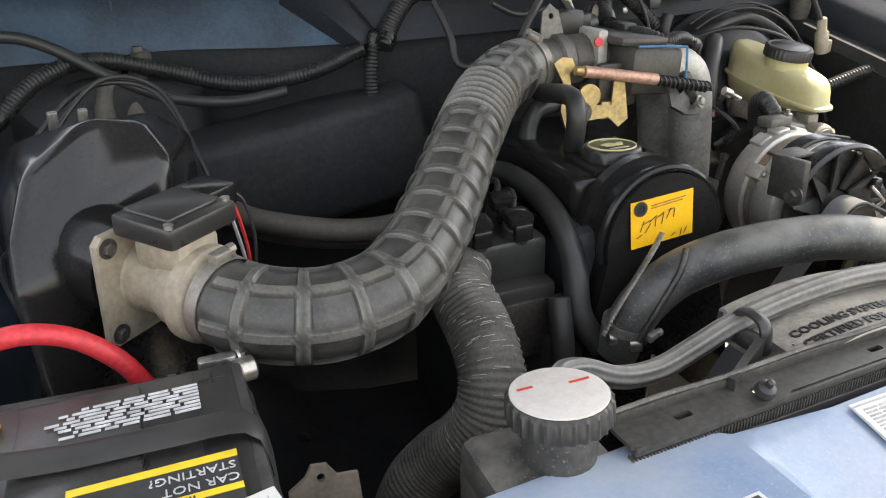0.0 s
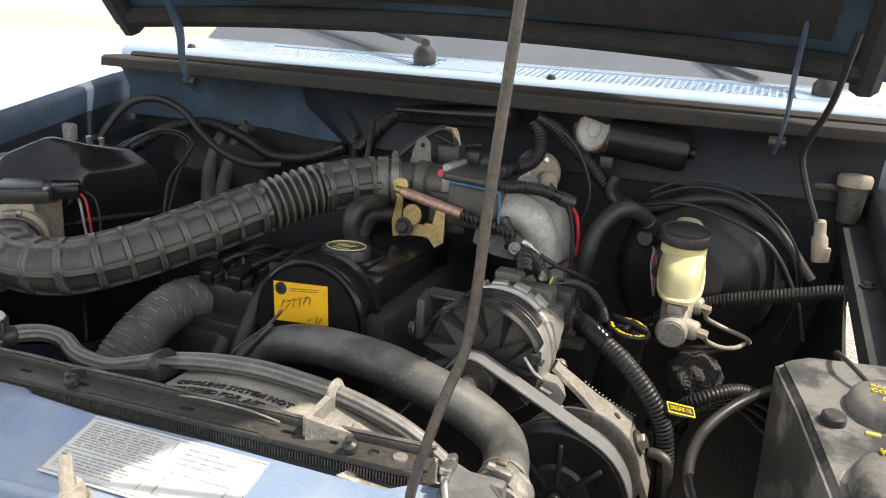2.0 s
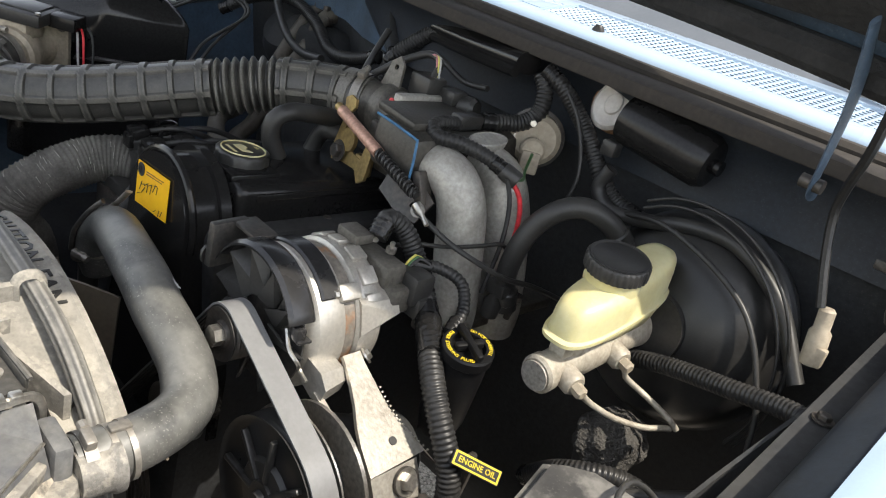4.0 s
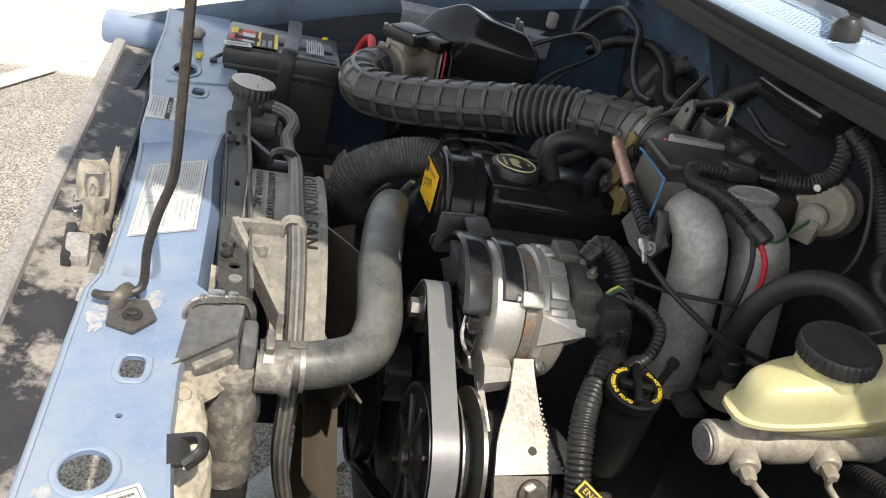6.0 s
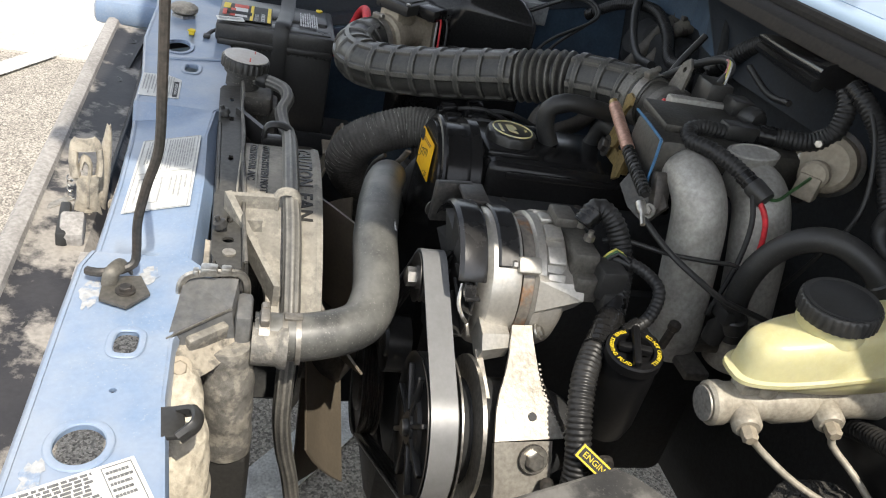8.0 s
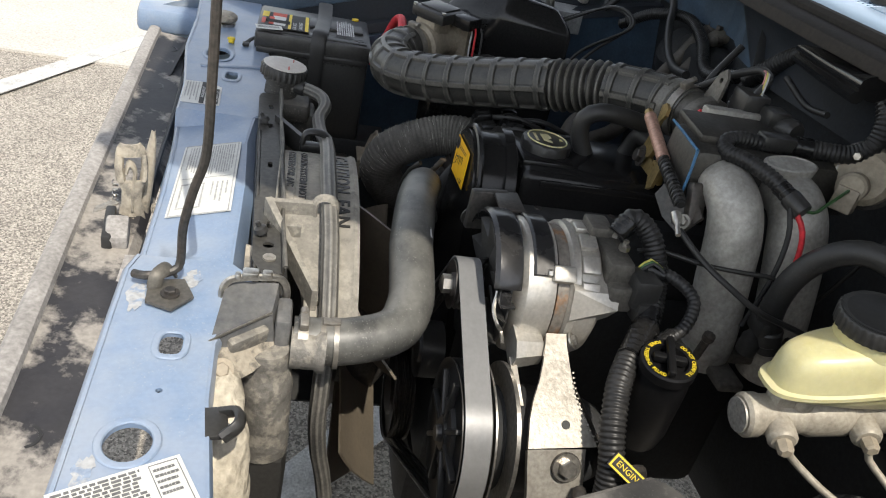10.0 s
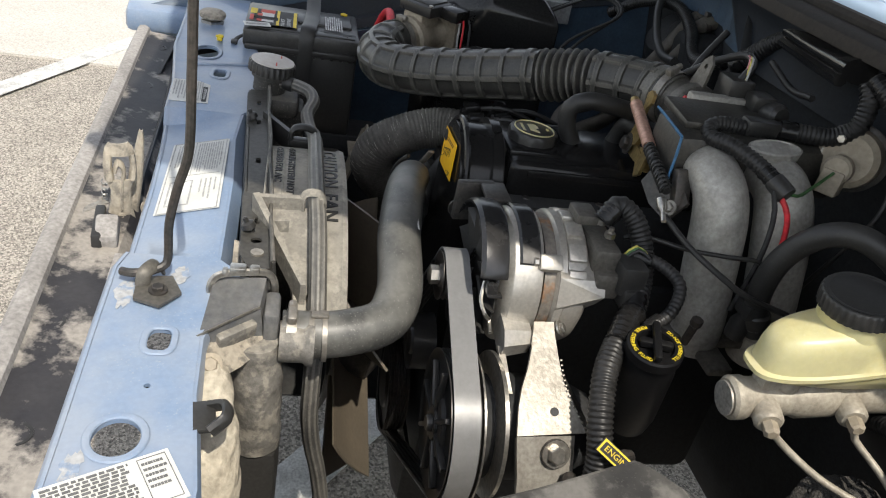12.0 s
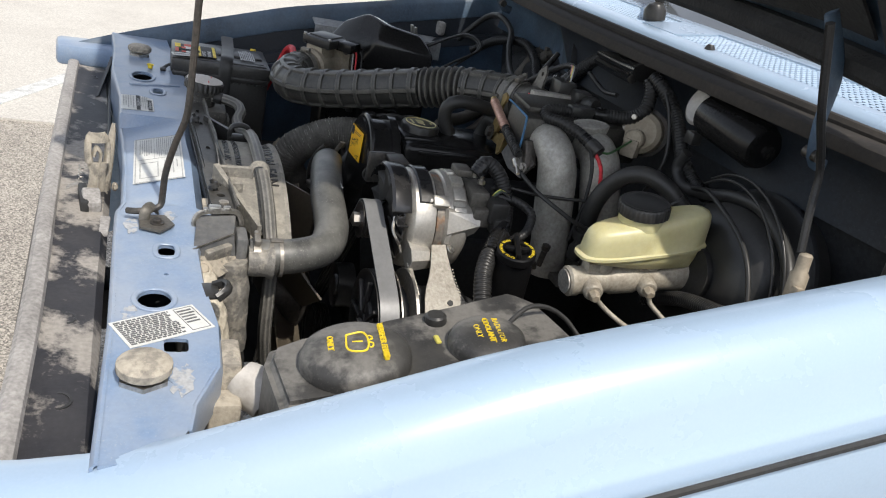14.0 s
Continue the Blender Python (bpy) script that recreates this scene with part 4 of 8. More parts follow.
part("gusset", G().add([(-0.684, -0.100, 0.935), (-0.454, -0.116, 0.902), (-0.684, -0.106, 0.900), (-0.684, -0.094, 0.935), (-0.454, -0.110, 0.902), (-0.684, -0.100, 0.900)], [(0, 2, 1), (3, 4, 5), (0, 1, 4, 3), (1, 2, 5, 4), (2, 0, 3, 5)]), PLASTIC, head)
part("metal_strip", G().box((0.060, -0.114, 0.9005), (0.052, 0.012, 0.0016), 0.0006, pose(0, 0, 0, 0, 0, 145)), PALE, head, "small loose-looking grey metal strip")
part("seam", G().tube([(x, float(np.interp(x, [-0.7, -0.29, 0.05], [-0.104, -0.080, -0.066])), 0.900) for x in (-0.70, -0.5, -0.29, -0.1, 0.0)], 0.003, 6, 0.05), PLASTIC, head)
part("end_cap", G().box((-0.775, -0.150, 0.915), (0.10, 0.14, 0.05), 0.012, pose(0, 0, 0, 0, 0, 6)), BLUE, head, "light blue corner cap")
# hood latch
latch = thing("hood_latch", (0.05, -0.08, 0.875), "dust-caked tan hood latch standing before the support", "hood latch")
def pressed(rows, t, name, material, label=""):
    """A pressed steel plate standing in x and z: rows of (z, left x, right x, y), dished across."""
    out = []
    for z, a, b, y in rows:
        lean = 0.22 * max(0.0, 0.985 - z)
        out.append([(a + (b - a) * u, y - lean - 0.006 * (1 - abs(2 * u - 1) ** 3), z) for u in (0, 0.08, 0.25, 0.5, 0.75, 0.92, 1)])
    return part(name, G().sheet(out, t), material, latch, label, 30)
pressed([(0.872, 0.030, 0.082, -0.072), (0.890, 0.028, 0.080, -0.076), (0.912, 0.034, 0.072, -0.080), (0.930, 0.034, 0.070, -0.083), (0.945, 0.026, 0.078, -0.085)], 0.004, "plate", TAN)
pressed([(0.944, 0.024, 0.038, -0.085), (0.962, 0.022, 0.034, -0.087), (0.978, 0.024, 0.036, -0.088)], 0.004, "cheek", TAN)
pressed([(0.944, 0.062, 0.080, -0.085), (0.962, 0.066, 0.082, -0.087), (0.978, 0.064, 0.080, -0.088)], 0.004, "cheek", TAN)
pressed([(0.976, 0.024, 0.080, -0.088), (0.986, 0.028, 0.077, -0.089), (0.992, 0.036, 0.070, -0.089)], 0.004, "crown", TAN)
part("hook", G().tube([(0.052, -0.098, 0.905), (0.050, -0.096, 0.935), (0.046, -0.094, 0.957), (0.056, -0.094, 0.968), (0.062, -0.092, 0.955)], 0.0075, 8, 0.005, flat=0.5), TAN, latch)
pressed([(0.880, -0.004, 0.026, -0.058), (0.905, -0.010, 0.018, -0.060), (0.930, -0.016, 0.008, -0.062), (0.960, -0.020, 0.002, -0.066), (0.984, -0.022, -0.008, -0.068), (1.000, -0.020, -0.014, -0.068)], 0.0035, "lever", TAN, "bent secondary lever")
part("spring", G().tube([(0.078 + 0.005 * math.cos(i), -0.062 + 0.005 * math.sin(i), 0.880 + i * 0.0012) for i in range(0, 40)], 0.0012, 5, 0.004), STEEL, latch)
part("bracket", G().box((0.128, -0.098, 0.904), (0.042, 0.026, 0.030), 0.004, pose(0, 0, 0, 0, 12, 8)).box((0.185, -0.084, 0.893), (0.060, 0.030, 0.008), 0.003), GREYPLATE, latch, "grey bracket beside the latch")
# solid black block drawn as the dark inside the cavity
part("opening", G().box((0.115, -0.110, 0.906), (0.075, 0.012, 0.020), 0.003, pose(0, 0, 0, 0, 0, 8)), BLACKINK, latch)
bolt("bolt", (0.054, -0.104, 0.892), (0, -1, 0.1), 0.006, latch, TAN)
bolt("bolt", (0.010, -0.090, 0.900), (0, -1, 0.1), 0.005, latch, TAN)
# the latch stands across the bay and faces the driver's side
turned = Matrix.Translation((0.053, -0.098, 0)) @ Matrix(((0.20, -0.95, 0, 0), (-0.62, -0.30, 0, 0), (0, 0, 1, 0), (0, 0, 0, 1))) @ Matrix.Translation((-0.053, 0.085, 0))
for ob in latch.children:
    kind_of = ob.name.split(".")[0]
    if kind_of not in ("bracket", "opening"):
        ob.data.transform(turned @ Matrix.Translation((0.025 if kind_of == "lever" else 0.0, 0, 0)))
        ob.data.flip_normals()
# prop rod
rod = thing("prop_rod", (0.320, -0.006, 0.965), "dark steel hood prop rod hooked into its pivot", "prop rod")
part("rod", G().tube([(0.309, -0.043, 0.977), (0.314, -0.032, 0.979), (0.309, -0.014, 0.980), (0.302, -0.003, 0.984), (0.300, -0.001, 0.998), (0.307, 0.001, 1.034), (0.317, 0.010, 1.078), (0.326, 0.019, 1.110), (0.330, 0.022, 1.135), (0.333, 0.023, 1.178), (0.336, 0.024, 1.245), (0.348, 0.026, 1.42), (0.374, 0.030, 1.76), (0.405, 0.034, 2.14)], 0.0043, 9, 0.01), STEEL_DARK, rod)
part("pivot_plate", G().plate([(-0.022, -0.014), (0.012, -0.024), (0.030, -0.004), (0.014, 0.020), (-0.016, 0.018)], t=0.003, m=pose(0.324, -0.008, PZ + 0.006, 0, 0, 20)), ALU_DIM, rod)
part("saddle", G().tube([(0.322, -0.022, 0.970), (0.317, -0.020, 0.982), (0.304, -0.012, 0.984), (0.296, -0.008, 0.972)], 0.007, 8, 0.004, flat=0.35), ALU_DIM, rod, "folded steel tab over the rod")
bolt("bolt", (0.330, -0.006, PZ + 0.007), (0, 0, 1), 0.006, rod, STEEL_DARK)

# ---- radiator, shroud and fan ----
rad = thing("radiator", (0.03, 0.09, 0.4), "dusty radiator with plastic end tanks and a fin core", "radiator")
RM = pose(0.02, 0.073, 0.972, 0, 0, 2.9)
part("core", G().box((0, 0.006, -0.30), (0.56, 0.034, 0.54), 0.002, RM), FINS, rad)
slots = [disc_loop(x, 0.002, 0.008, 0.003, 10, 6) for x in (-0.205, -0.13, 0.0, 0.115, 0.16)] + [disc_loop(0.205, 0.001, 0.006, None, 12)]
part("top_channel", G().plate([(-0.262, -0.010), (-0.245, -0.015), (-0.12, -0.015), (-0.11, -0.010), (0.09, -0.010), (0.10, -0.015), (0.235, -0.015), (0.262, -0.006), (0.262, 0.015), (-0.262, 0.015)], slots, 0.003, RM).box((0, 0.0155, 0.003), (0.52, 0.003, 0.010), 0.001, RM).box((0, -0.012, -0.004), (0.52, 0.003, 0.007), 0.001, RM), RAIL, rad, "dusty black upper channel with slots")
part("edge_strip", G().tube([RM @ Vector((-0.262 + 0.0524 * i, 0.0165 + 0.0012 * math.sin(i * 2.1), 0.009)) for i in range(11)], 0.0022, 6, 0.02), DUSTY, rad)
for z in (-0.0125, -0.031):
    fin = G()
    for i in range(170):
        fin.box((-0.262 + 0.524 * i / 169, -0.011, z), (0.0013, 0.006, 0.009), 0, RM)
    tagged(part("fin_strip", fin, ALU_DIM, rad), "strip of thin cooling fins", kind="stuff")
for z in (-0.0218, -0.042):
    part("coil_tube", G().box((0, -0.010, z), (0.53, 0.012, 0.010), 0.004, RM), PLASTIC, rad)
for x in (-0.135, 0.185):
    part("push_pin", G().lathe([(0.004, -0.006), (0.004, 0.004), (0.008, 0.005), (0.007, 0.011), (0.003, 0.013), (0.003, 0.018), (0, 0.019)], RM @ Vector((x, -0.004, 0)), (0, -0.5, 1), 12), PLASTIC, rad)
part("screw", G().lathe([(0.007, 0), (0.007, 0.002), (0, 0.003)], RM @ Vector((0.232, 0.002, 0)), (0, 0, 1), 14), PALE, rad)
# driver-side end tank
part("driver_tank", G().add([(0.306, 0.044, 0.976), (0.306, 0.094, 0.978), (0.341, 0.090, 0.967), (0.386, 0.038, 0.964), (0.306, 0.044, 0.925), (0.306, 0.100, 0.925), (0.350, 0.098, 0.922), (0.398, 0.040, 0.918)], [(0, 3, 2, 1), (4, 5, 6, 7), (0, 1, 5, 4), (1, 2, 6, 5), (2, 3, 7, 6), (3, 0, 4, 7)]), GREYTANK, rad, "dust-greyed driver-side end tank", 15)
part("tank_seam", G().tube([(0.388, 0.037, 0.9645), (0.365, 0.063, 0.966), (0.342, 0.090, 0.9675)], 0.0014, 6, 0.01), STEEL, rad)
part("tank_box", G().box((0, 0, 0), (0.014, 0.044, 0.018), 0.003, pose(0.3615, 0.0685, 0.949, 0, 8, 41)), TANKSIDE, rad)
sheet_n = Vector((0.62, 0.30, 0.72)).normalized() * 0.004
plate_pts = [Vector(p) for p in ((0.392, 0.038, 0.956), (0.372, 0.055, 0.951), (0.347, 0.097, 0.937), (0.362, 0.092, 0.928), (0.384, 0.078, 0.928), (0.408, 0.058, 0.931), (0.416, 0.040, 0.944))]
part("tank_cheek", G().add(plate_pts + [p - sheet_n for p in plate_pts], [tuple(range(7)), tuple(reversed(range(7, 14)))] + [(k, 7 + k, 7 + (k + 1) % 7, (k + 1) % 7) for k in range(7)]), TAN, rad, "tan dust-caked bracket plate", 15)
bolt("tank_bolt", (0.403, 0.051, 0.945), (0.75, 0.0, 0.65), 0.0072, rad, CASTING)
part("tank_column", G().tube([(0.350, 0.088, 0.935), (0.350, 0.089, 0.91), (0.352, 0.091, 0.88), (0.352, 0.094, 0.84), (0.350, 0.096, 0.795)], (0.024, 0.0265, 0.026, 0.025), 20, 0.006, lambda s, l, a: 0.0008 * math.sin(a * 3 + s * 60) + 0.0005 * math.sin(s * 170)), TANKSIDE, rad, "caked grey lower tank")
part("tank_foot", G().box((0.348, 0.096, 0.61), (0.050, 0.050, 0.372), 0.014), PLASTIC, rad)
part("tank_clip", G().tube([(0.318, 0.041, 0.962), (0.316, 0.041, 0.974), (0.312, 0.047, 0.981), (0.309, 0.058, 0.983), (0.308, 0.070, 0.984), (0.305, 0.088, 0.984), (0.303, 0.097, 0.980), (0.302, 0.102, 0.968), (0.301, 0.102, 0.948), (0.304, 0.094, 0.944)], 0.0042, 8, 0.004, flat=0.75).box((0.308, 0.066, 0.988), (0.012, 0.016, 0.008), 0.002).box((0.310, 0.054, 0.985), (0.008, 0.006, 0.008), 0.002).box((0.306, 0.082, 0.987), (0.009, 0.010, 0.008), 0.002), STEEL, rad, "bright bent steel retaining clip")
part("neck_block", G().box((0.330, 0.102, 0.938), (0.044, 0.016, 0.054), 0.005), GREYTANK, rad)
part("side_sheet", G().add([(0.20, 0.060, 0.955), (0.262, 0.062, 0.950), (0.268, 0.096, 0.952), (0.235, 0.100, 0.968), (0.20, 0.060, 0.950), (0.262, 0.062, 0.945), (0.268, 0.096, 0.947), (0.235, 0.100, 0.963)], [(0, 1, 2, 3), (7, 6, 5, 4), (0, 4, 5, 1), (1, 5, 6, 2), (2, 6, 7, 3), (3, 7, 4, 0)]), TAN, rad, angle=15)
part("outlet_neck", G().lathe([(0.021, -0.004), (0.021, 0.02), (0.024, 0.024), (0.024, 0.03), (0, 0.03)], (0.345, 0.118, 0.928), (0, 1, 0), 24), TANKSIDE, rad)
part("passenger_tank", G().box((-0.315, 0.098, 0.64), (0.075, 0.07, 0.60), 0.014).box((-0.305, 0.085, 0.945), (0.10, 0.075, 0.035), 0.012), DUSTY, rad)
neck = part("filler_neck", G().lathe([(0.034, -0.05), (0.026, -0.045), (0.026, -0.022), (0.031, -0.02), (0.031, -0.010), (0, -0.010)], (-0.295, 0.081, 1.007), (0, 0.08, 1), 26), DUSTY, rad)
def ridged_cap(c, axis, r, h, n, up=0.0016):
    """A screw cap with grip ridges."""
    v, f = [], []
    seg = n * 4
    t = Matrix.Translation(c) @ Vector((0, 0, 1)).rotation_difference(Vector(axis).normalized()).to_matrix().to_4x4()
    for k, (q, z) in enumerate(((1.0, -h), (1.0, -h * 0.15), (0.97, 0.0), (0.90, 0.0008))):
        for i in range(seg):
            e = (up if (i % 4) in (1, 2) else 0) if k < 2 else 0
            a = 2 * math.pi * i / seg
            v.append(((r * q + e) * math.cos(a), (r * q + e) * math.sin(a), z))
    for k in range(3):
        f += [(k * seg + i, k * seg + (i + 1) % seg, (k + 1) * seg + (i + 1) % seg, (k + 1) * seg + i) for i in range(seg)]
    f += [tuple(3 * seg + i for i in range(seg)), tuple(reversed(range(seg)))]
    return G().add(v, f, t)
rcap = part("radiator_cap", ridged_cap((-0.295, 0.081, 1.012), (0, 0.08, 1), 0.0358, 0.017, 26), PLASTIC, rad, "ridged black radiator cap with a pale dusty top")
part("cap_disc", G().lathe([(0.0340, 0), (0.0340, 0.0014), (0.0325, 0.002), (0, 0.0022)], (-0.295, 0.081, 1.0122), (0, 0.08, 1), 36), CAPTOP, rcap)
mm = at((-0.295, 0.081, 1.0145), (0, 0.08, 1))
for w, x, y in ((0.016, 0.02, 0.006), (0.012, -0.02, 0.012)):
    part("cap_print", bars(w, 0.002, 1, mm @ Matrix.Translation((x, y, 0)), 1), REDINK, rcap)

sh = thing("fan_shroud", (0.06, 0.16, 0.5), "dusty grey plastic fan shroud with moulded warning letters", "fan shroud")
def arc(x):
    """Height of the shroud's arched top."""
    return 0.593 + math.sqrt(0.1521 - (0.968 * x - 0.037) ** 2)
rows = []
for x in np.linspace(-0.064, 0.287, 34):
    f = float(np.interp(x, [-0.064, 0.10, 0.16, 0.22, 0.287], [0.097, 0.105, 0.12, 0.135, 0.140]))
    z = arc(x)
    rows.append([(x, f, z - 0.024), (x, f, z - 0.003), (x, f + 0.003, z), (x, 0.165, z + 0.0005), (x, 0.182, z), (x, 0.187, z + 0.003), (x, 0.193, z + 0.001), (x, 0.194, z - 0.008)])
part("top_panel", G().sheet(rows, -0.003), SHROUD, sh)
part("end_wall", G().box((-0.0625, 0.145, arc(-0.064) - 0.014), (0.003, 0.092, 0.028), 0.001), SHROUD, sh)
# triangular bracket with raised ribs
def on_top(x, y, h):
    return (x, y, arc(x) + h)
tri = [(0.133, 0.092), (0.128, 0.160), (0.236, 0.162), (0.248, 0.146)]
part("bracket", G().add([on_top(x, y, h) for h in (0.007, -0.006) for x, y in tri], [(0, 1, 2, 3), (7, 6, 5, 4), (0, 4, 5, 1), (1, 5, 6, 2), (2, 6, 7, 3), (3, 7, 4, 0)]), BRACKETDUST, sh, "dusty triangular bracket", 15)
part("bracket_rib", G().add([on_top(x, y, h) for h in (0.026, 0.0) for x, y in ((0.136, 0.086), (0.250, 0.143), (0.250, 0.149), (0.133, 0.093))], [(0, 1, 2, 3), (7, 6, 5, 4), (0, 4, 5, 1), (1, 5, 6, 2), (2, 6, 7, 3), (3, 7, 4, 0)]), BRACKETDUST, sh, angle=15)
part("bracket_rib", G().add([on_top(x, y, h) for h in (0.022, 0.0) for x, y in ((0.130, 0.090), (0.136, 0.090), (0.133, 0.142), (0.127, 0.142))], [(0, 1, 2, 3), (7, 6, 5, 4), (0, 4, 5, 1), (1, 5, 6, 2), (2, 6, 7, 3), (3, 7, 4, 0)]), BRACKETDUST, sh, angle=15)
part("bracket_web", G().add([on_top(x, y, h) for h in (0.018, 0.0) for x, y in ((0.165, 0.104), (0.168, 0.104), (0.166, 0.128), (0.163, 0.128))], [(0, 1, 2, 3), (7, 6, 5, 4), (0, 4, 5, 1), (1, 5, 6, 2), (2, 6, 7, 3), (3, 7, 4, 0)]), BRACKETDUST, sh, angle=15)
part("hose_fork", G().tube([on_top(0.131, 0.140, 0.004), on_top(0.131, 0.140, 0.022), on_top(0.131, 0.146, 0.029), on_top(0.131, 0.158, 0.029), on_top(0.131, 0.164, 0.020), on_top(0.131, 0.164, 0.002)], 0.0028, 7, 0.005, flat=1.8), BRACKETDUST, sh)
for y in (0.1015, 0.1215):
    part("top_rib", G().tube([on_top(x, y - 0.004, 0.0005) for x in (-0.055, 0.0, 0.06, 0.10)], 0.0012, 5, 0.02), SHROUD, sh)
# arm from the channel to the hose
part("hose_arm", G().add([(-0.150, 0.082, 0.985), (-0.152, 0.088, 0.985), (-0.088, 0.128, 0.984), (-0.084, 0.122, 0.984), (-0.150, 0.082, 0.955), (-0.152, 0.088, 0.955), (-0.088, 0.128, 0.955), (-0.084, 0.122, 0.955)], [(0, 3, 2, 1), (4, 5, 6, 7), (0, 1, 5, 4), (1, 2, 6, 5), (2, 3, 7, 6), (3, 0, 4, 7)]), PLASTIC, sh, "black arm that holds the overflow hose", 15)
part("hose_arm", G().box((-0.082, 0.139, 0.972), (0.016, 0.040, 0.012), 0.003).tube([(-0.080, 0.122, 0.975), (-0.080, 0.126, 0.992), (-0.080, 0.141, 0.996), (-0.080, 0.154, 0.990), (-0.080, 0.156, 0.972)], 0.004, 7, 0.005, flat=1.8), PLASTIC, sh)
def on_arch(g, y0, lift=0.001):
    """Bend flat letters over the shroud's top."""
    return G().add([(x, y0 + y, arc(x) + lift + z) for x, y, z in g.v], g.f)
def letter_row(text, size, x, y, gap, bold):
    """Moulded words side by side, each a part of its own."""
    for w in text.split():
        g = words(w, size, Matrix.Identity(4), 0.0005, "LEFT", 1.08, bold)
        part("lettering", on_arch(G().add([(p[0] + x, p[1], p[2]) for p in g.v], g.f), y, 0.0011), PLASTIC, sh)
        x += max(p[0] for p in g.v) + gap
letter_row("CAUTION FAN", 0.026, -0.050, 0.172, 0.016, 0.0005)
letter_row("COOLING SYSTEM NOT", 0.0125, -0.048, 0.126, 0.005, 0.0003)
letter_row("CERTIFIED FOR A/C", 0.0125, -0.048, 0.111, 0.005, 0.0003)

fan = thing("cooling_fan", (0.06, 0.2, 0.72), "brown-grey plastic engine cooling fan standing still", "fan")
FC = (0.075, 0.730)
part("hub", G().lathe([(0.06, -0.02), (0.065, 0.0), (0.065, 0.03), (0.04, 0.05), (0, 0.05)], (FC[0], 0.212, FC[1]), (0, 1, 0), 28), STEEL_DARK, fan)
for i in range(7):
    a = 2 * math.pi * i / 7 + radians(-14)
    rows = []
    for r in np.linspace(0.06, 0.210, 8):
        row = []
        for u in np.linspace(-1, 1, 5):
            w = 0.040 + 0.012 * (r - 0.06) / 0.18
            b = a + u * w / r * 0.8
            row.append((FC[0] + r * math.cos(b), 0.217 - u * 0.026 + 0.004 * u * u, FC[1] + r * math.sin(b)))
        rows.append(row)
    part("blade", G().sheet(rows, 0.003), FANBLADE, fan)

oh = thing("overflow_hose", (-0.1, 0.1, 0.95), "ribbed grey overflow hose running over the shroud", "hose")
op = [(-0.245, 0.088, 0.984), (-0.236, 0.112, 0.984), (-0.222, 0.134, 0.980), (-0.198, 0.140, 0.974), (-0.17, 0.132, 0.964), (-0.13, 0.136, 0.958), (-0.09, 0.139, 0.968), (-0.055, 0.141, 0.979), (-0.01, 0.142, 0.988), (0.035, 0.142, 0.994), (0.075, 0.142, 0.996), (0.12, 0.143, 0.993), (0.16, 0.144, 0.988), (0.20, 0.146, 0.978), (0.238, 0.147, 0.964), (0.265, 0.148, 0.947), (0.289, 0.149, 0.928), (0.308, 0.150, 0.90), (0.316, 0.150, 0.86), (0.313, 0.152, 0.80), (0.30, 0.160, 0.74), (0.285, 0.172, 0.68), (0.27, 0.185, 0.60)]
part("hose", G().tube(op, 0.0092, 30, 0.006, lambda s, l, a: 0.0010 * math.cos(8 * a)), OVERFLOW, oh, angle=80)
part("end_cuff", G().lathe([(0.0105, -0.008), (0.0115, -0.006), (0.0115, 0.006), (0.0105, 0.008)], (-0.240, 0.100, 0.984), (0.4, 1, -0.05), 16), RUBBER, oh)

# upper hose
uh = thing("upper_radiator_hose", (0.2, 0.24, 0.9), "thick worn grey rubber radiator hose, dusty on its bend", "radiator hose")
part("hose", G().tube([(0.342, 0.122, 0.932), (0.341, 0.172, 0.934), (0.323, 0.220, 0.939), (0.289, 0.238, 0.951), (0.25, 0.241, 0.965), (0.209, 0.242, 0.976), (0.168, 0.247, 0.983), (0.126, 0.253, 0.984), (0.082, 0.261, 0.981), (0.038, 0.271, 0.973), (-0.007, 0.281, 0.956), (-0.042, 0.285, 0.930), (-0.058, 0.29, 0.90), (-0.062, 0.30, 0.87)], 0.0245, 24, 0.008), HOSE, uh)
for p, d in (((0.343, 0.130, 0.932), (0, 1, 0)), ((-0.058, 0.29, 0.905), (-0.1, 0.1, -1))):
    clamp("hose_clamp", p, d, 0.0252, uh, 0.010)
g = G()
for i in range(7):
    g.box((0, 0, 0), (0.0022, 0.007, 0.0008), 0, at((0.17 + 0.006 * i, 0.262, 0.9985 - 0.0008 * i), (0, 0.55, 0.85), (1, 0, 0)))
part("print", g, WHITEINK, uh)
part("spring_band", G().lathe([(0.0250, -0.009), (0.0262, -0.009), (0.0262, -0.004), (0.0250, -0.004)], (0.343, 0.156, 0.932), (0, 1, 0.05), 30).lathe([(0.0250, 0.004), (0.0262, 0.004), (0.0262, 0.009), (0.0250, 0.009)], (0.343, 0.156, 0.932), (0, 1, 0.05), 30).box((0.343, 0.156, 0.959), (0.010, 0.018, 0.004), 0.0015), CLAMPSTEEL, uh, "dusty spring band")

# wrapped pipe beside the support
wp = solid("wrapped_pipe", G().tube([(0.395, 0.050, 0.930), (0.425, 0.054, 0.912), (0.455, 0.057, 0.885), (0.475, 0.060, 0.845), (0.480, 0.065, 0.78), (0.470, 0.075, 0.70)], (0.018, 0.026, 0.029, 0.027), 28, 0.003, lambda s, l, a: 0.0016 * abs(math.sin(s * 75 + a * 1.0)) + 0.0012 * math.sin(a * 3 + s * 60) + 0.0008 * math.sin(a * 7 - s * 210)), WRAP, "dusty cloth-wrapped pipe behind the radiator support", "wrapped pipe")
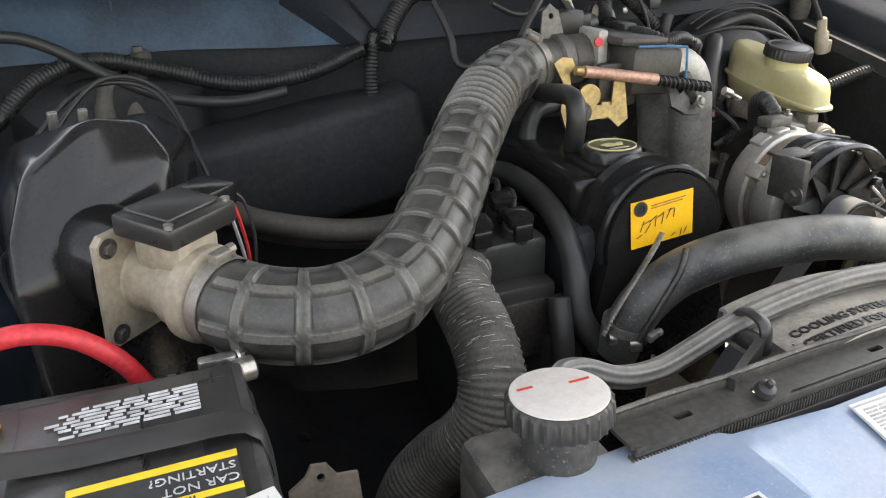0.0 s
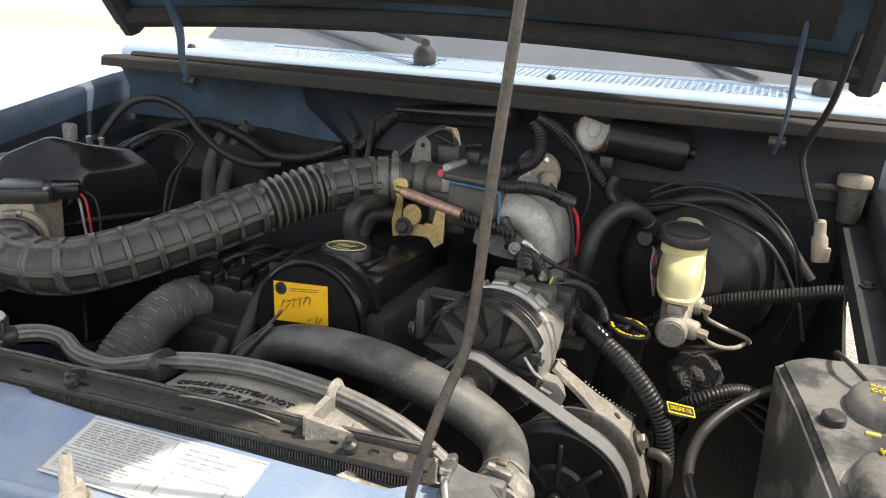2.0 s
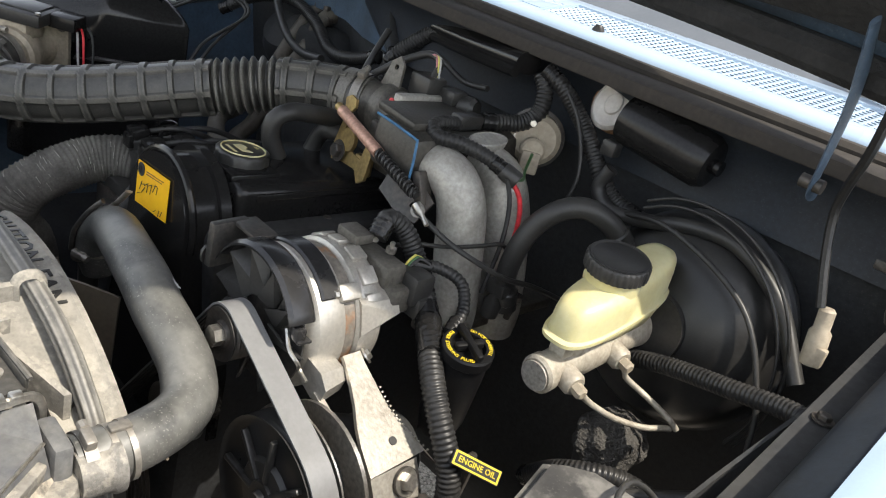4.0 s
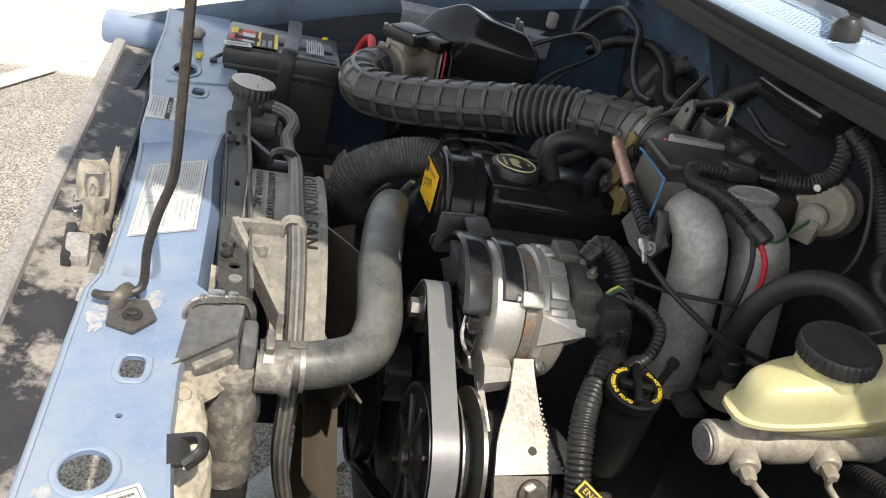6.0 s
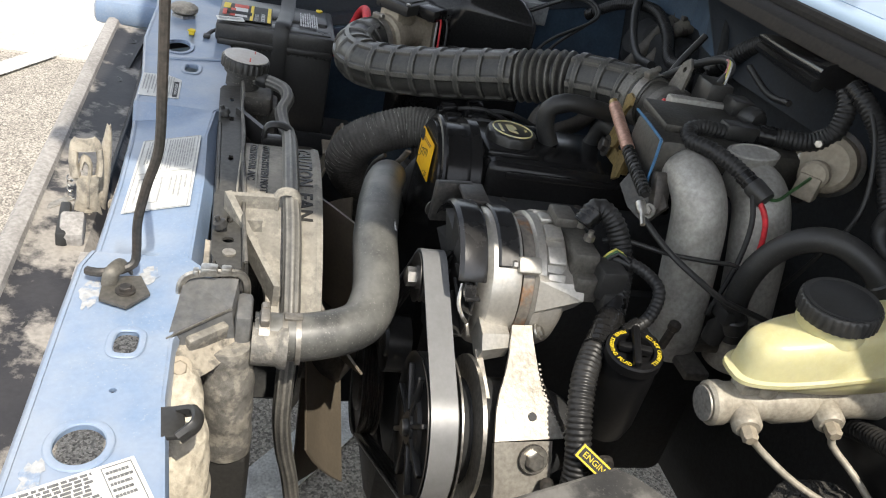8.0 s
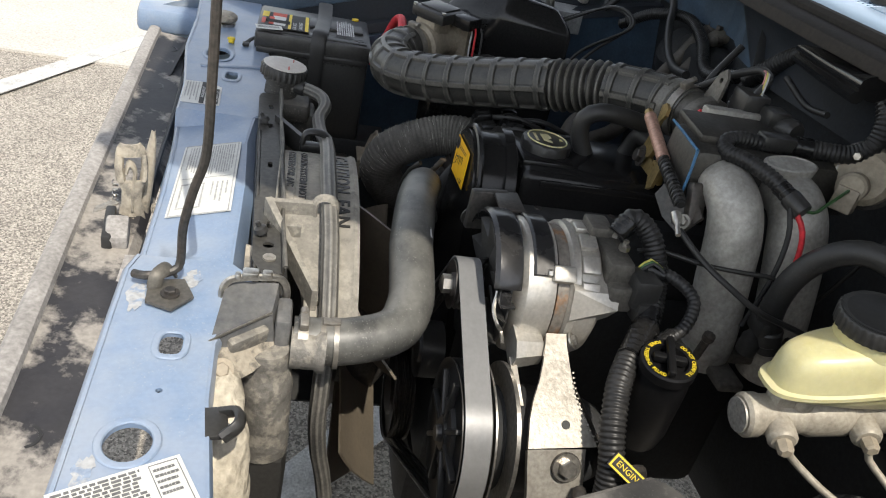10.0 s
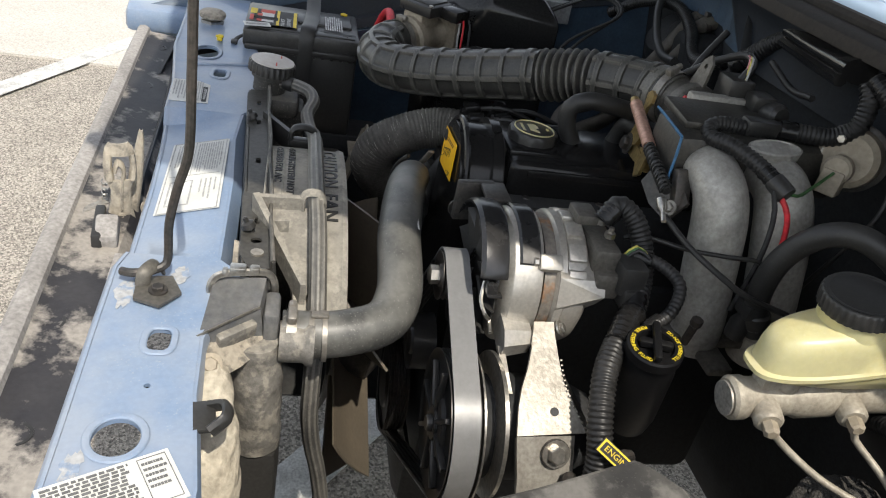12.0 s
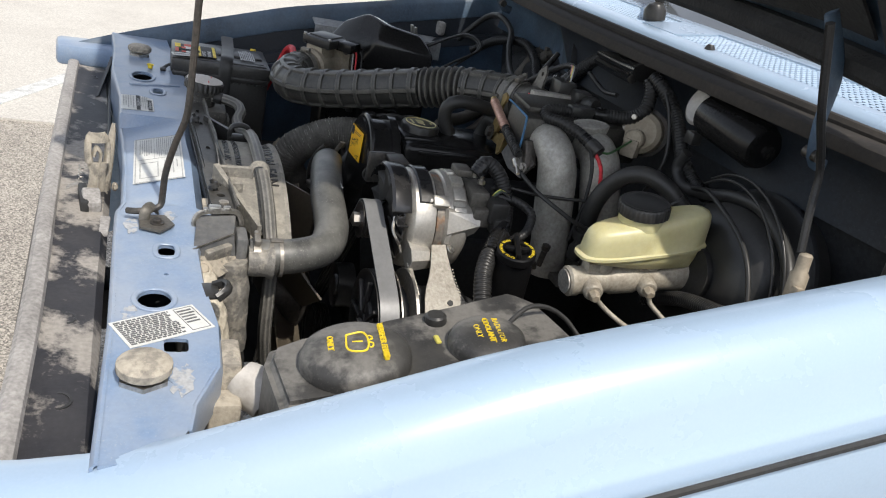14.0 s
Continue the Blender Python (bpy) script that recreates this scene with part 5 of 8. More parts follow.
sp = thing("side_support", (0.50, 0.07, 0.3), "dusty tan radiator side bracket", "bracket")
part("clip", G().box((0.498, 0.064, 0.962), (0.034, 0.022, 0.005), 0.002, pose(0, 0, 0, 0, 0, 8)).tube([(0.485, 0.070, 0.962), (0.492, 0.082, 0.970), (0.506, 0.084, 0.970), (0.514, 0.072, 0.962)], 0.004, 7, 0.004, flat=1.6), PLASTIC, sp, "black clip on the panel edge")
part("upright", G().box((0.62, 0.08, 0.78), (0.05, 0.02, 0.36), 0.005).box((0.66, 0.075, 0.82), (0.03, 0.03, 0.22), 0.004), TAN, sp)

# small clips on the support panel
solid("panel_clip", G().box((-0.475, -0.030, 0.9705), (0.022, 0.010, 0.007), 0.002).box((-0.468, -0.030, 0.975), (0.006, 0.014, 0.004), 0.0015), YELLOW, "small yellow plastic clip on the blue panel", "clip")
solid("hook_clip", G().tube([(-0.47, -0.004, 0.970), (-0.49, 0.004, 0.973), (-0.515, 0.018, 0.973), (-0.530, 0.028, 0.970)], 0.004, 8, 0.01, flat=0.5).box((-0.47, -0.004, 0.969), (0.016, 0.012, 0.006), 0.002), PLASTIC, "black plastic hook clip on the panel edge", "clip")

# ---- intake, air box and battery ----
it = thing("intake_tube", (-0.2, 0.42, 1.0), "ribbed black rubber air intake tube, chalky with dust", "intake tube")
ITP = [(-0.458, 0.303, 1.019), (-0.441, 0.280, 1.015), (-0.408, 0.259, 1.011), (-0.366, 0.254, 1.008), (-0.315, 0.270, 1.012), (-0.267, 0.318, 1.025), (-0.219, 0.381, 1.046), (-0.176, 0.442, 1.068), (-0.135, 0.497, 1.088), (-0.102, 0.537, 1.103), (-0.070, 0.572, 1.111), (-0.034, 0.603, 1.117), (0.009, 0.625, 1.119)]
pl = smooth(ITP, 0.004)
ln = float(np.linalg.norm(np.diff(pl, axis=0), axis=1).sum())
def tube_wave(s, l, a):
    """Square-cut ribs along most of the tube, tight bellows near the throttle."""
    u = s / l
    if 0.665 < u < 0.80:
        return 0.0042 * math.cos(2 * math.pi * s / 0.0125)
    if u > 0.955 or u < 0.03:
        return 0.0
    ring = 0.0036 if (s % 0.0385) < 0.0092 else 0.0
    line = 0.0036 if abs(((a + math.pi / 6) % (math.pi / 3)) - math.pi / 6) < 0.115 else 0.0
    return max(ring, line)
part("tube", G().tube(ITP, 0.0365, 72, 0.0020, tube_wave, up=(0, 0, 1)), INTAKE, it, angle=30)
clamp("clamp", (-0.453, 0.296, 1.018), (0.62, -0.78, -0.1), 0.038, it, 0.012)
clamp("clamp", (0.001, 0.623, 1.119), (0.9, 0.4, 0.05), 0.038, it, 0.012)
part("end_cuff", G().lathe([(0.037, -0.012), (0.040, -0.010), (0.040, 0.006), (0.037, 0.008), (0.037, -0.012)], (-0.015, 0.616, 1.118), (0.9, 0.4, 0.05), 32), INTAKE, it)

mf = thing("mass_air_flow_sensor", (-0.52, 0.35, 0.98), "dirty cast air flow sensor with a black cover", "air flow sensor")
MD = Vector((0.66, -0.74, -0.08)).normalized()
MC0 = Vector((-0.530, 0.402, 1.028))
part("housing", G().lathe([(0.040, 0.0), (0.033, 0.008), (0.031, 0.035), (0.036, 0.045), (0.036, 0.06), (0.043, 0.064), (0.043, 0.078), (0.037, 0.082), (0.037, 0.096), (0, 0.096)], MC0, MD, 32), CASTING, mf)
ft = at(MC0, MD, (0, 0, 1))
part("flange", G().plate([(-0.052, -0.045), (-0.045, -0.052), (0.045, -0.052), (0.052, -0.045), (0.052, 0.045), (0.045, 0.052), (-0.045, 0.052), (-0.052, 0.045)], t=0.008, m=ft @ Matrix.Translation((0, 0, 0.006))), CASTING, mf)
for sx in (-1, 1):
    for sy in (-1, 1):
        bolt("bolt", ft @ Vector((sx * 0.041, sy * 0.041, 0.006)), MD, 0.006, mf, STEEL_DARK)
part("pedestal", G().box((0, 0.036, 0.044), (0.048, 0.030, 0.052), 0.006, ft), CASTING, mf)
cv = part("cover", G().box((0.006, 0.060, 0.040), (0.078, 0.020, 0.066), 0.004, ft).box((0.006, 0.071, 0.036), (0.058, 0.004, 0.050), 0.002, ft), PLASTIC, mf, "black electronics cover")
for sx, sz in ((-0.028, 0.066), (0.040, 0.066)):
    part("screw", G().lathe([(0.004, 0), (0.004, 0.004), (0, 0.004)], ft @ Vector((sx, 0.069, sz)), ft.to_3x3() @ Vector((0, 1, 0)), 10), STEEL, cv)
part("connector", G().box((0.060, 0.058, 0.024), (0.044, 0.022, 0.040), 0.004, ft), GLOSSY, mf)
for mt, dx in ((RED, 0), (PRINT, -0.006), (BLACKINK, 0.010)):
    p = ft @ Vector((0.078, 0.052, 0.02))
    part("wire", G().tube([p + Vector((dx * 0.4, dx, 0)), p + Vector((0.014 + dx, dx, -0.01)), p + Vector((0.022 + dx, dx, -0.05)), p + Vector((0.024 + dx * 0.4, dx * 0.4, -0.09))], 0.0019, 6, 0.008), mt, mf)
p = ft @ Vector((0.078, 0.052, 0.02)) + Vector((0.025, 0, -0.105))
part("wire_sleeve", G().lathe([(0.008, -0.03), (0.008, 0.02), (0.006, 0.022), (0, 0.022)], p, (0, 0, 1), 10), PLASTIC, mf)

ab = thing("air_filter_box", (-0.60, 0.5, 0.8), "glossy black plastic air filter box, scuffed along its edges", "air box")
b = bmesh.new()
plan = [[(-0.622, 0.378, 0.80), (-0.572, 0.402, 0.80), (-0.482, 0.462, 0.80), (-0.452, 0.61, 0.80), (-0.66, 0.61, 0.80)],
        [(-0.628, 0.374, 1.030), (-0.578, 0.398, 1.032), (-0.486, 0.458, 1.050), (-0.450, 0.61, 1.05), (-0.665, 0.61, 1.03)],
        [(-0.626, 0.392, 1.066), (-0.572, 0.421, 1.076), (-0.480, 0.470, 1.102), (-0.452, 0.61, 1.095), (-0.665, 0.61, 1.07)],
        [(-0.606, 0.425, 1.118), (-0.545, 0.463, 1.152), (-0.500, 0.500, 1.138), (-0.495, 0.585, 1.125), (-0.635, 0.585, 1.110)]]
vs = [[b.verts.new(p) for p in row] for row in plan]
for i in range(3):
    for j in range(5):
        b.faces.new((vs[i][j], vs[i][(j + 1) % 5], vs[i + 1][(j + 1) % 5], vs[i + 1][j]))
b.faces.new(vs[3])
b.faces.new(list(reversed(vs[0])))
bmesh.ops.triangulate(b, faces=[q for q in b.faces if len(q.verts) == 5 and q.calc_center_median().z > 1])
bmesh.ops.recalc_face_normals(b, faces=b.faces[:])
bmesh.ops.bevel(b, geom=[e for e in b.edges if e.calc_face_angle(0) > 0.12], offset=0.011, segments=4, affect="EDGES", profile=0.5)
part("body", G().bm(b), AIRBOX, ab, angle=60)
part("seam", G().tube([Vector(p) + Vector((0, 0, -0.085)) for p in plan[2] + plan[2][:1]], 0.004, 6, 0.05), PLASTIC, ab)
part("nozzle", G().lathe([(0.050, -0.06), (0.048, -0.001), (0, -0.001)], MC0, MD, 28), GLOSSY, ab)
for x in (-0.592, -0.562):
    part("clip", G().box((x, 0.590, 1.115), (0.010, 0.006, 0.040), 0.002, pose(0, 0, 0, 15, 0, 20)), STEEL, ab)

bt = thing("battery", (-0.535, 0.17, 0.78), "black car battery with yellow and white stickers", "battery")
BX0, BX1, BY0, BY1, BZ = -0.632, -0.448, 0.030, 0.228, 1.010
bc = ((BX0 + BX1) / 2, (BY0 + BY1) / 2)
part("case", G().box((bc[0], bc[1], 0.885), (BX1 - BX0, BY1 - BY0, 0.20), 0.006), PLASTIC, bt)
part("lid", G().box((bc[0], bc[1], 0.993), (BX1 - BX0 + 0.006, BY1 - BY0 + 0.006, 0.034), 0.006).box((bc[0] - 0.02, bc[1], BZ), (0.08, BY1 - BY0 - 0.02, 0.010), 0.003), BATTOP, bt)
g = G()
for i in range(12):
    g.box((BX1 + 0.004, BY0 + 0.010 + 0.016 * i, 0.972), (0.004, 0.006, 0.006), 0.001)
part("side_rib", g, PLASTIC, bt)
part("carry_strap", G().tube([(-0.640, 0.147, 1.030), (-0.61, 0.147, 1.024), (-0.56, 0.146, 1.019), (-0.50, 0.142, 1.020), (-0.455, 0.138, 1.020), (-0.443, 0.136, 1.000), (-0.441, 0.135, 0.955), (-0.441, 0.135, 0.91)], 0.012, 10, 0.012, lambda s, l, a: 0.0012 * math.cos(8 * a), flat=0.22, up=(0.3, 0, 0.95)), RUBBER, bt, "ribbed black carrying strap")
m = pose(-0.514, 0.083, 1.0162, 0, 0, 180)
st = part("sticker", G().plate([(-0.05, -0.036), (0.05, -0.036), (0.05, 0.036), (-0.05, 0.036)], t=0.0008, m=m), BLACKINK, bt, "black and yellow warranty sticker")
part("stripe", G().box((0, -0.031, 0.0004), (0.10, 0.006, 0.0006), 0, m).box((0, -0.001, 0.0004), (0.10, 0.005, 0.0006), 0, m), YELLOW, st)
part("lettering", words("CAR NOT", 0.010, m @ Matrix.Translation((-0.026, -0.010, 0.0006)), 0.0002), WHITEINK, st)
part("lettering", words("STARTING?", 0.010, m @ Matrix.Translation((-0.022, -0.021, 0.0006)), 0.0002), WHITEINK, st)
part("panel", G().box((0.005, 0.018, 0.0004), (0.075, 0.024, 0.0006), 0, m), WHITE, st)
part("panel", G().box((0.036, 0.018, 0.0006), (0.022, 0.026, 0.0006), 0, m), REDINK, st)
part("barcode", bars(0.040, 0.020, 9, m @ pose(-0.012, 0.018, 0.0008, 0, 0, 90), 0.5, ragged=0.0), BLACKINK, st)
m2 = pose(-0.532, 0.184, 1.0162, 0, 0, 180)
part("print", bars(0.10, 0.034, 8, m2, 0.62, seed=12, pieces=6), WHITEINK, bt, "white printed notes")
part("plus_mark", G().box((-0.470, 0.208, 1.012), (0.018, 0.003, 0.003), 0.0005).box((-0.470, 0.208, 1.012), (0.003, 0.018, 0.003), 0.0005), PLASTIC, bt)
part("green_eye", G().lathe([(0.007, 0), (0.007, 0.003), (0, 0.003)], (-0.618, 0.206, 1.012), (0, 0, 1), 14), YELLOW, bt)
tm = part("terminal", G().lathe([(0.010, 0), (0.010, 0.016), (0.007, 0.018), (0, 0.018)], (-0.452, 0.236, 0.995), (1, 0.2, 0), 16).box((-0.462, 0.250, 0.999), (0.030, 0.012, 0.012), 0.003), STEEL, bt)
bolt("terminal_bolt", (-0.446, 0.250, 1.000), (1, 0.2, 0.1), 0.006, bt, STEEL)
part("sticker_edge", G().box((0, 0, 0), (0.023, 0.047, 0.0008), 0, pose(-0.4545, 0.0500, 1.0172, 0, 0, 12)), WHITE, bt, "white barcode strip")
part("sticker_print", bars(0.040, 0.012, 7, pose(-0.4545, 0.0500, 1.0174, 0, 0, 102), 0.35, seed=31, pieces=4), PRINT, bt)
part("sticker_block", G().box((-0.545, 0.040, 1.0168), (0.034, 0.012, 0.0006), 0), YELLOW, bt)
part("sticker_block", G().box((-0.505, 0.052, 1.0168), (0.048, 0.009, 0.0006), 0).box((-0.500, 0.038, 1.0168), (0.034, 0.007, 0.0006), 0), REDINK, bt)
part("lid_ledge", G().box((-0.4455, 0.129, 0.978), (0.010, 0.196, 0.012), 0.003), PLASTIC, bt)
part("cap_strip", G().box((-0.468, 0.129, 1.0105), (0.028, 0.186, 0.004), 0.0015), PLASTIC, bt)
solid("battery_tray", G().box((-0.535, 0.16, 0.775), (0.22, 0.27, 0.012), 0.004).box((-0.44, 0.16, 0.80), (0.006, 0.26, 0.05), 0.002), BAY_DARK, "rusty dark battery tray under the battery", "tray")
tb = thing("tray_bracket", (-0.52, 0.27, 0.78), "grimy metal hold-down bracket beside the battery", "bracket")
part("rail", G().box((-0.56, 0.300, 0.955), (0.20, 0.03, 0.012), 0.004, pose(0, 0, 0, 0, 0, -4)), ALU_DIM, tb)
part("foot", G().box((-0.44, 0.19, 0.79), (0.05, 0.05, 0.010), 0.003), ALU_DIM, tb)
bolt("bolt", (-0.50, 0.302, 0.962), (0, 0, 1), 0.007, tb, STEEL_DARK)
cable("battery_cable", [(-0.70, 0.26, 0.90), (-0.69, 0.285, 0.97), (-0.665, 0.295, 1.01), (-0.62, 0.300, 1.028), (-0.575, 0.300, 1.02), (-0.54, 0.300, 0.99), (-0.52, 0.305, 0.95)], 0.0085, RED, "thick red battery cable arching behind the battery", "battery cable", seg=12)

fx = thing("preheat_duct", (-0.25, 0.28, 0.8), "flexible dark ribbed duct with a frayed grey cover", "duct")
clamp("clamp", (-0.196, 0.410, 0.950), (-0.55, -0.83, 0.05), 0.0345, fx, 0.010)
part("duct", G().tube([(-0.185, 0.425, 0.948), (-0.218, 0.375, 0.952), (-0.230, 0.34, 0.946), (-0.231, 0.300, 0.932), (-0.236, 0.263, 0.906), (-0.247, 0.250, 0.869), (-0.263, 0.262, 0.835), (-0.285, 0.285, 0.80), (-0.31, 0.30, 0.76), (-0.33, 0.31, 0.70)], 0.033, 26, 0.0014, lambda s, l, a: 0.0010 * math.cos(2 * math.pi * s / 0.0058) + 0.0006 * math.sin(7 * a + 40 * s)), DUCT, fx, angle=80)
dl = smooth([(-0.185, 0.425, 0.948), (-0.218, 0.375, 0.952), (-0.230, 0.34, 0.946), (-0.231, 0.300, 0.932), (-0.236, 0.263, 0.906), (-0.247, 0.250, 0.869), (-0.263, 0.262, 0.835)], 0.004)
rnd = random.Random(21)
for k in range(110):
    i = rnd.randrange(8, len(dl) - 2)
    d = Vector(dl[i + 1] - dl[i - 1]).normalized()
    m = at(Vector(dl[i]), d, (0.2, -0.5, 0.8))
    a0, sp, z0, z1 = rnd.uniform(0.0, 3.0), rnd.uniform(0.12, 0.5), rnd.uniform(-0.002, 0.002), rnd.uniform(-0.0012, 0.0012)
    part("frayed_thread", G().tube([m @ Vector((0.0345 * math.cos(a), 0.0345 * math.sin(a), z0 + z1 * (a - a0) / sp)) for a in np.linspace(a0, a0 + sp, 6)], rnd.uniform(0.0002, 0.00045), 3, 0.006), FRAY, fx)
cable("coolant_hose", [(-0.06, 0.60, 0.985), (-0.097, 0.561, 0.998), (-0.092, 0.50, 1.012), (-0.087, 0.43, 1.006), (-0.088, 0.375, 0.985), (-0.091, 0.345, 0.950), (-0.095, 0.325, 0.905), (-0.075, 0.31, 0.87)], 0.0145, RUBBER, "soft black coolant hose curving down beside the engine", "hose", "", seg=16)
cable("coolant_hose", [(-0.12, 0.33, 0.93), (-0.125, 0.31, 0.88), (-0.125, 0.31, 0.80)], 0.013, RUBBER, "black lower coolant hose", "hose", "", seg=14)

# ---- engine ----
eng = thing("engine_block", (0.0, 0.5, 0.5), "grimy black engine block and cylinder head", "engine")
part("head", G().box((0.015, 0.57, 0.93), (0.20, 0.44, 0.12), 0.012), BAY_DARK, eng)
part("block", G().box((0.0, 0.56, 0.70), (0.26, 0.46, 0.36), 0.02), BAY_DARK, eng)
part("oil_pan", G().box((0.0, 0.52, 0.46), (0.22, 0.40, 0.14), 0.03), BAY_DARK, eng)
part("exhaust_manifold", G().tube([(-0.14, 0.40, 0.90), (-0.17, 0.45, 0.89), (-0.17, 0.6, 0.88), (-0.18, 0.7, 0.82)], 0.028, 12, 0.02), RUST, eng)

# unseen dark rails, sheet and crossmember, added so the gaps below stay dark
for x, w in ((0.425, 0.09), (-0.40, 0.12)):
    solid("frame_rail", G().box((x, 0.55, 0.44), (w, 1.3, 0.11), 0.012), BAY_DARK, "unseen dark chassis rail added to close off the ground", "chassis rail", "chassis rails")
ss = thing("splash_shield", (-0.4, 0.4, 0.5), "unseen dark sheet added below the battery to hide bright ground", "splash shield")
part("sheet", G().sheet([[(-0.73, y, 0.66), (-0.46, y, 0.60 + 0.03 * math.sin(9 * y)), (-0.34, y, 0.53), (-0.20, y, 0.50), (-0.06, y, 0.49)] for y in np.linspace(0.02, 0.85, 10)], 0.004), BAY_DARK, ss)
for y in (0.12, 0.42, 0.70):
    part("push_pin", G().lathe([(0.011, 0), (0.010, 0.003), (0.004, 0.005), (0, 0.005)], (-0.36, y, 0.545), (0.4, 0, 1), 14), PLASTIC, ss)
solid("crossmember", G().box((0.0, 0.66, 0.42), (0.80, 0.16, 0.10), 0.02), BAY_DARK, "unseen dark crossmember added to close off the ground", "crossmember")
vc = thing("valve_cover", (0.02, 0.52, 0.99), "satin black valve cover with a stepped top", "valve cover")
part("cover", G().box((0.021, 0.505, 1.005), (0.155, 0.265, 0.062), 0.012, seg=3).box((0.012, 0.50, 0.975), (0.185, 0.29, 0.018), 0.006).box((0.021, 0.41, 1.036), (0.10, 0.07, 0.010), 0.004), GLOSSY, vc)
part("rib", G().box((0.098, 0.515, 1.022), (0.006, 0.24, 0.010), 0.0025), GLOSSY, vc)
for y in (0.40, 0.50, 0.60):
    bolt("bolt", (0.105, y, 0.985), (0, 0, 1), 0.006, vc, STEEL_DARK)
oc = part("oil_cap", ridged_cap((0.021, 0.415, 1.054), (0, 0.03, 1), 0.034, 0.020, 12, 0.001), PLASTIC, vc, "black oil filler cap with a pale oil symbol")
mo = at((0.021, 0.415, 1.0552), (0, 0.03, 1))
g = G()
lp = disc_loop(0, 0, 0.0275, None, 40)
g.tube([mo @ Vector((x, y, 0.0002)) for x, y in lp + lp[:1]], 0.0011, 6, 0.01)
part("ring", g, CREAM, oc)
part("can_symbol", G().plate([(-0.012, -0.008), (0.010, -0.008), (0.016, 0.004), (0.009, 0.004), (0.004, 0.0), (0.0, 0.006), (-0.006, 0.006), (-0.014, 0.003)], t=0.0006, m=mo @ Matrix.Translation((0, 0.0, 0.0012))), CREAM, oc)
part("lettering", words("OIL", 0.006, mo @ Matrix.Translation((0, 0.018, 0.0006)), 0.0003), CREAM, oc)
part("lettering_bar", bars(0.026, 0.004, 1, mo @ Matrix.Translation((0, -0.016, 0.0004)), 1, pieces=5), CREAM, oc)

tcv = thing("timing_cover", (0.01, 0.33, 0.8), "rounded black plastic timing belt cover", "timing cover")
def cover_loop(k):
    out = [(0.012 + (0.079 + k) * math.cos(a), 0.975 + (0.080 + k) * math.sin(a)) for a in np.linspace(radians(-12), radians(192), 26)]
    return out + [(-0.10 - k, 0.80), (-0.10 - k, 0.70), (0.13 + k, 0.70), (0.13 + k, 0.80)]
def prism(loop, y0, y1):
    n = len(loop)
    return [(x, y0, z) for x, z in loop] + [(x, y1, z) for x, z in loop], [tuple(range(n)), tuple(reversed(range(n, 2 * n)))] + [(i, n + i, n + (i + 1) % n, (i + 1) % n) for i in range(n)]
part("cover", G().add(*prism(cover_loop(-0.004), 0.304, 0.345)), GLOSSY, tcv)
part("rim", G().tube([(x, 0.312, z) for x, z in cover_loop(0.0)[:26]], 0.0045, 8, 0.01), GLOSSY, tcv)
part("back_flange", G().add(*prism(cover_loop(0.004), 0.345, 0.358)), GLOSSY, tcv)
part("shoulder", G().add(*prism(cover_loop(-0.016), 0.358, 0.376)), PLASTIC, tcv)
g = G()
tg = part("tag", G().plate([(-0.041, -0.026), (0.038, -0.028), (0.040, 0.024), (-0.039, 0.027)], [disc_loop(-0.030, 0.018, 0.003, None, 10)], 0.0012, at((0.004, 0.3005, 1.003), (0, -1, 0.03), (-0.11, 0, 1))), TAG, tcv, "yellow paper tag with handwriting")
tm2 = at((0.004, 0.3001, 1.003), (0, -1, 0.03), (-0.11, 0, 1))
part("tag_emblem", G().lathe([(0.0085, 0), (0.0085, 0.0006), (0.0055, 0.0006), (0.0055, 0.0)], tm2 @ Vector((-0.029, 0.018, 0.0002)), tm2.to_3x3() @ Vector((0, 0, 1)), 20, pose(0, 0, 0)), BLACKINK, tg)
g = G()
for i, (x, y, l, a) in enumerate(((-0.027, -0.002, 0.013, 65), (-0.021, 0.001, 0.010, 15), (-0.020, -0.006, 0.012, 50), (-0.013, 0.003, 0.011, 30), (-0.010, -0.001, 0.011, 80), (-0.003, 0.005, 0.010, 25), (-0.001, 0.0, 0.012, 75), (0.007, 0.004, 0.012, 60), (0.010, 0.008, 0.008, 10), (0.014, 0.003, 0.010, 78), (-0.031, -0.013, 0.008, 20), (0.022, -0.022, 0.009, 75), (0.028, -0.021, 0.008, 60), (0.012, -0.022, 0.007, 30))):
    g.box((0, 0, 0), (l, 0.0009, 0.0004), 0, tm2 @ pose(x, y, 0.0004, 0, 0, a))
part("handwriting", g, BLACKINK, tg)
part("tag_print", bars(0.045, 0.006, 2, tm2 @ Matrix.Translation((0.008, 0.017, 0.0002)), 0.3, pieces=4), RUST, tg)
cable("wire_stub", [(-0.062, 0.262, 0.90), (-0.045, 0.258, 0.935), (-0.018, 0.262, 0.972), (-0.006, 0.272, 0.990)], 0.0035, STEEL_DARK, "thin spring-wound wire standing by the hose", "wire")
solid("hose_tee", G().tube([(-0.085, 0.285, 0.896), (-0.045, 0.275, 0.892)], 0.007, 10, 0.01).lathe([(0.009, -0.006), (0.009, 0.006), (0, 0.006)], (-0.06, 0.27, 0.893), (0.8, -0.5, 0.1), 10), STEEL, "small bright metal hose fitting", "fitting")

cp = thing("coil_pack", (-0.15, 0.36, 0.94), "black ignition coil pack with plugged-in leads", "ignition coil")
part("body", G().box((-0.152, 0.380, 0.965), (0.105, 0.085, 0.05), 0.006).box((-0.150, 0.335, 0.915), (0.10, 0.04, 0.06), 0.005), PLASTIC, cp)
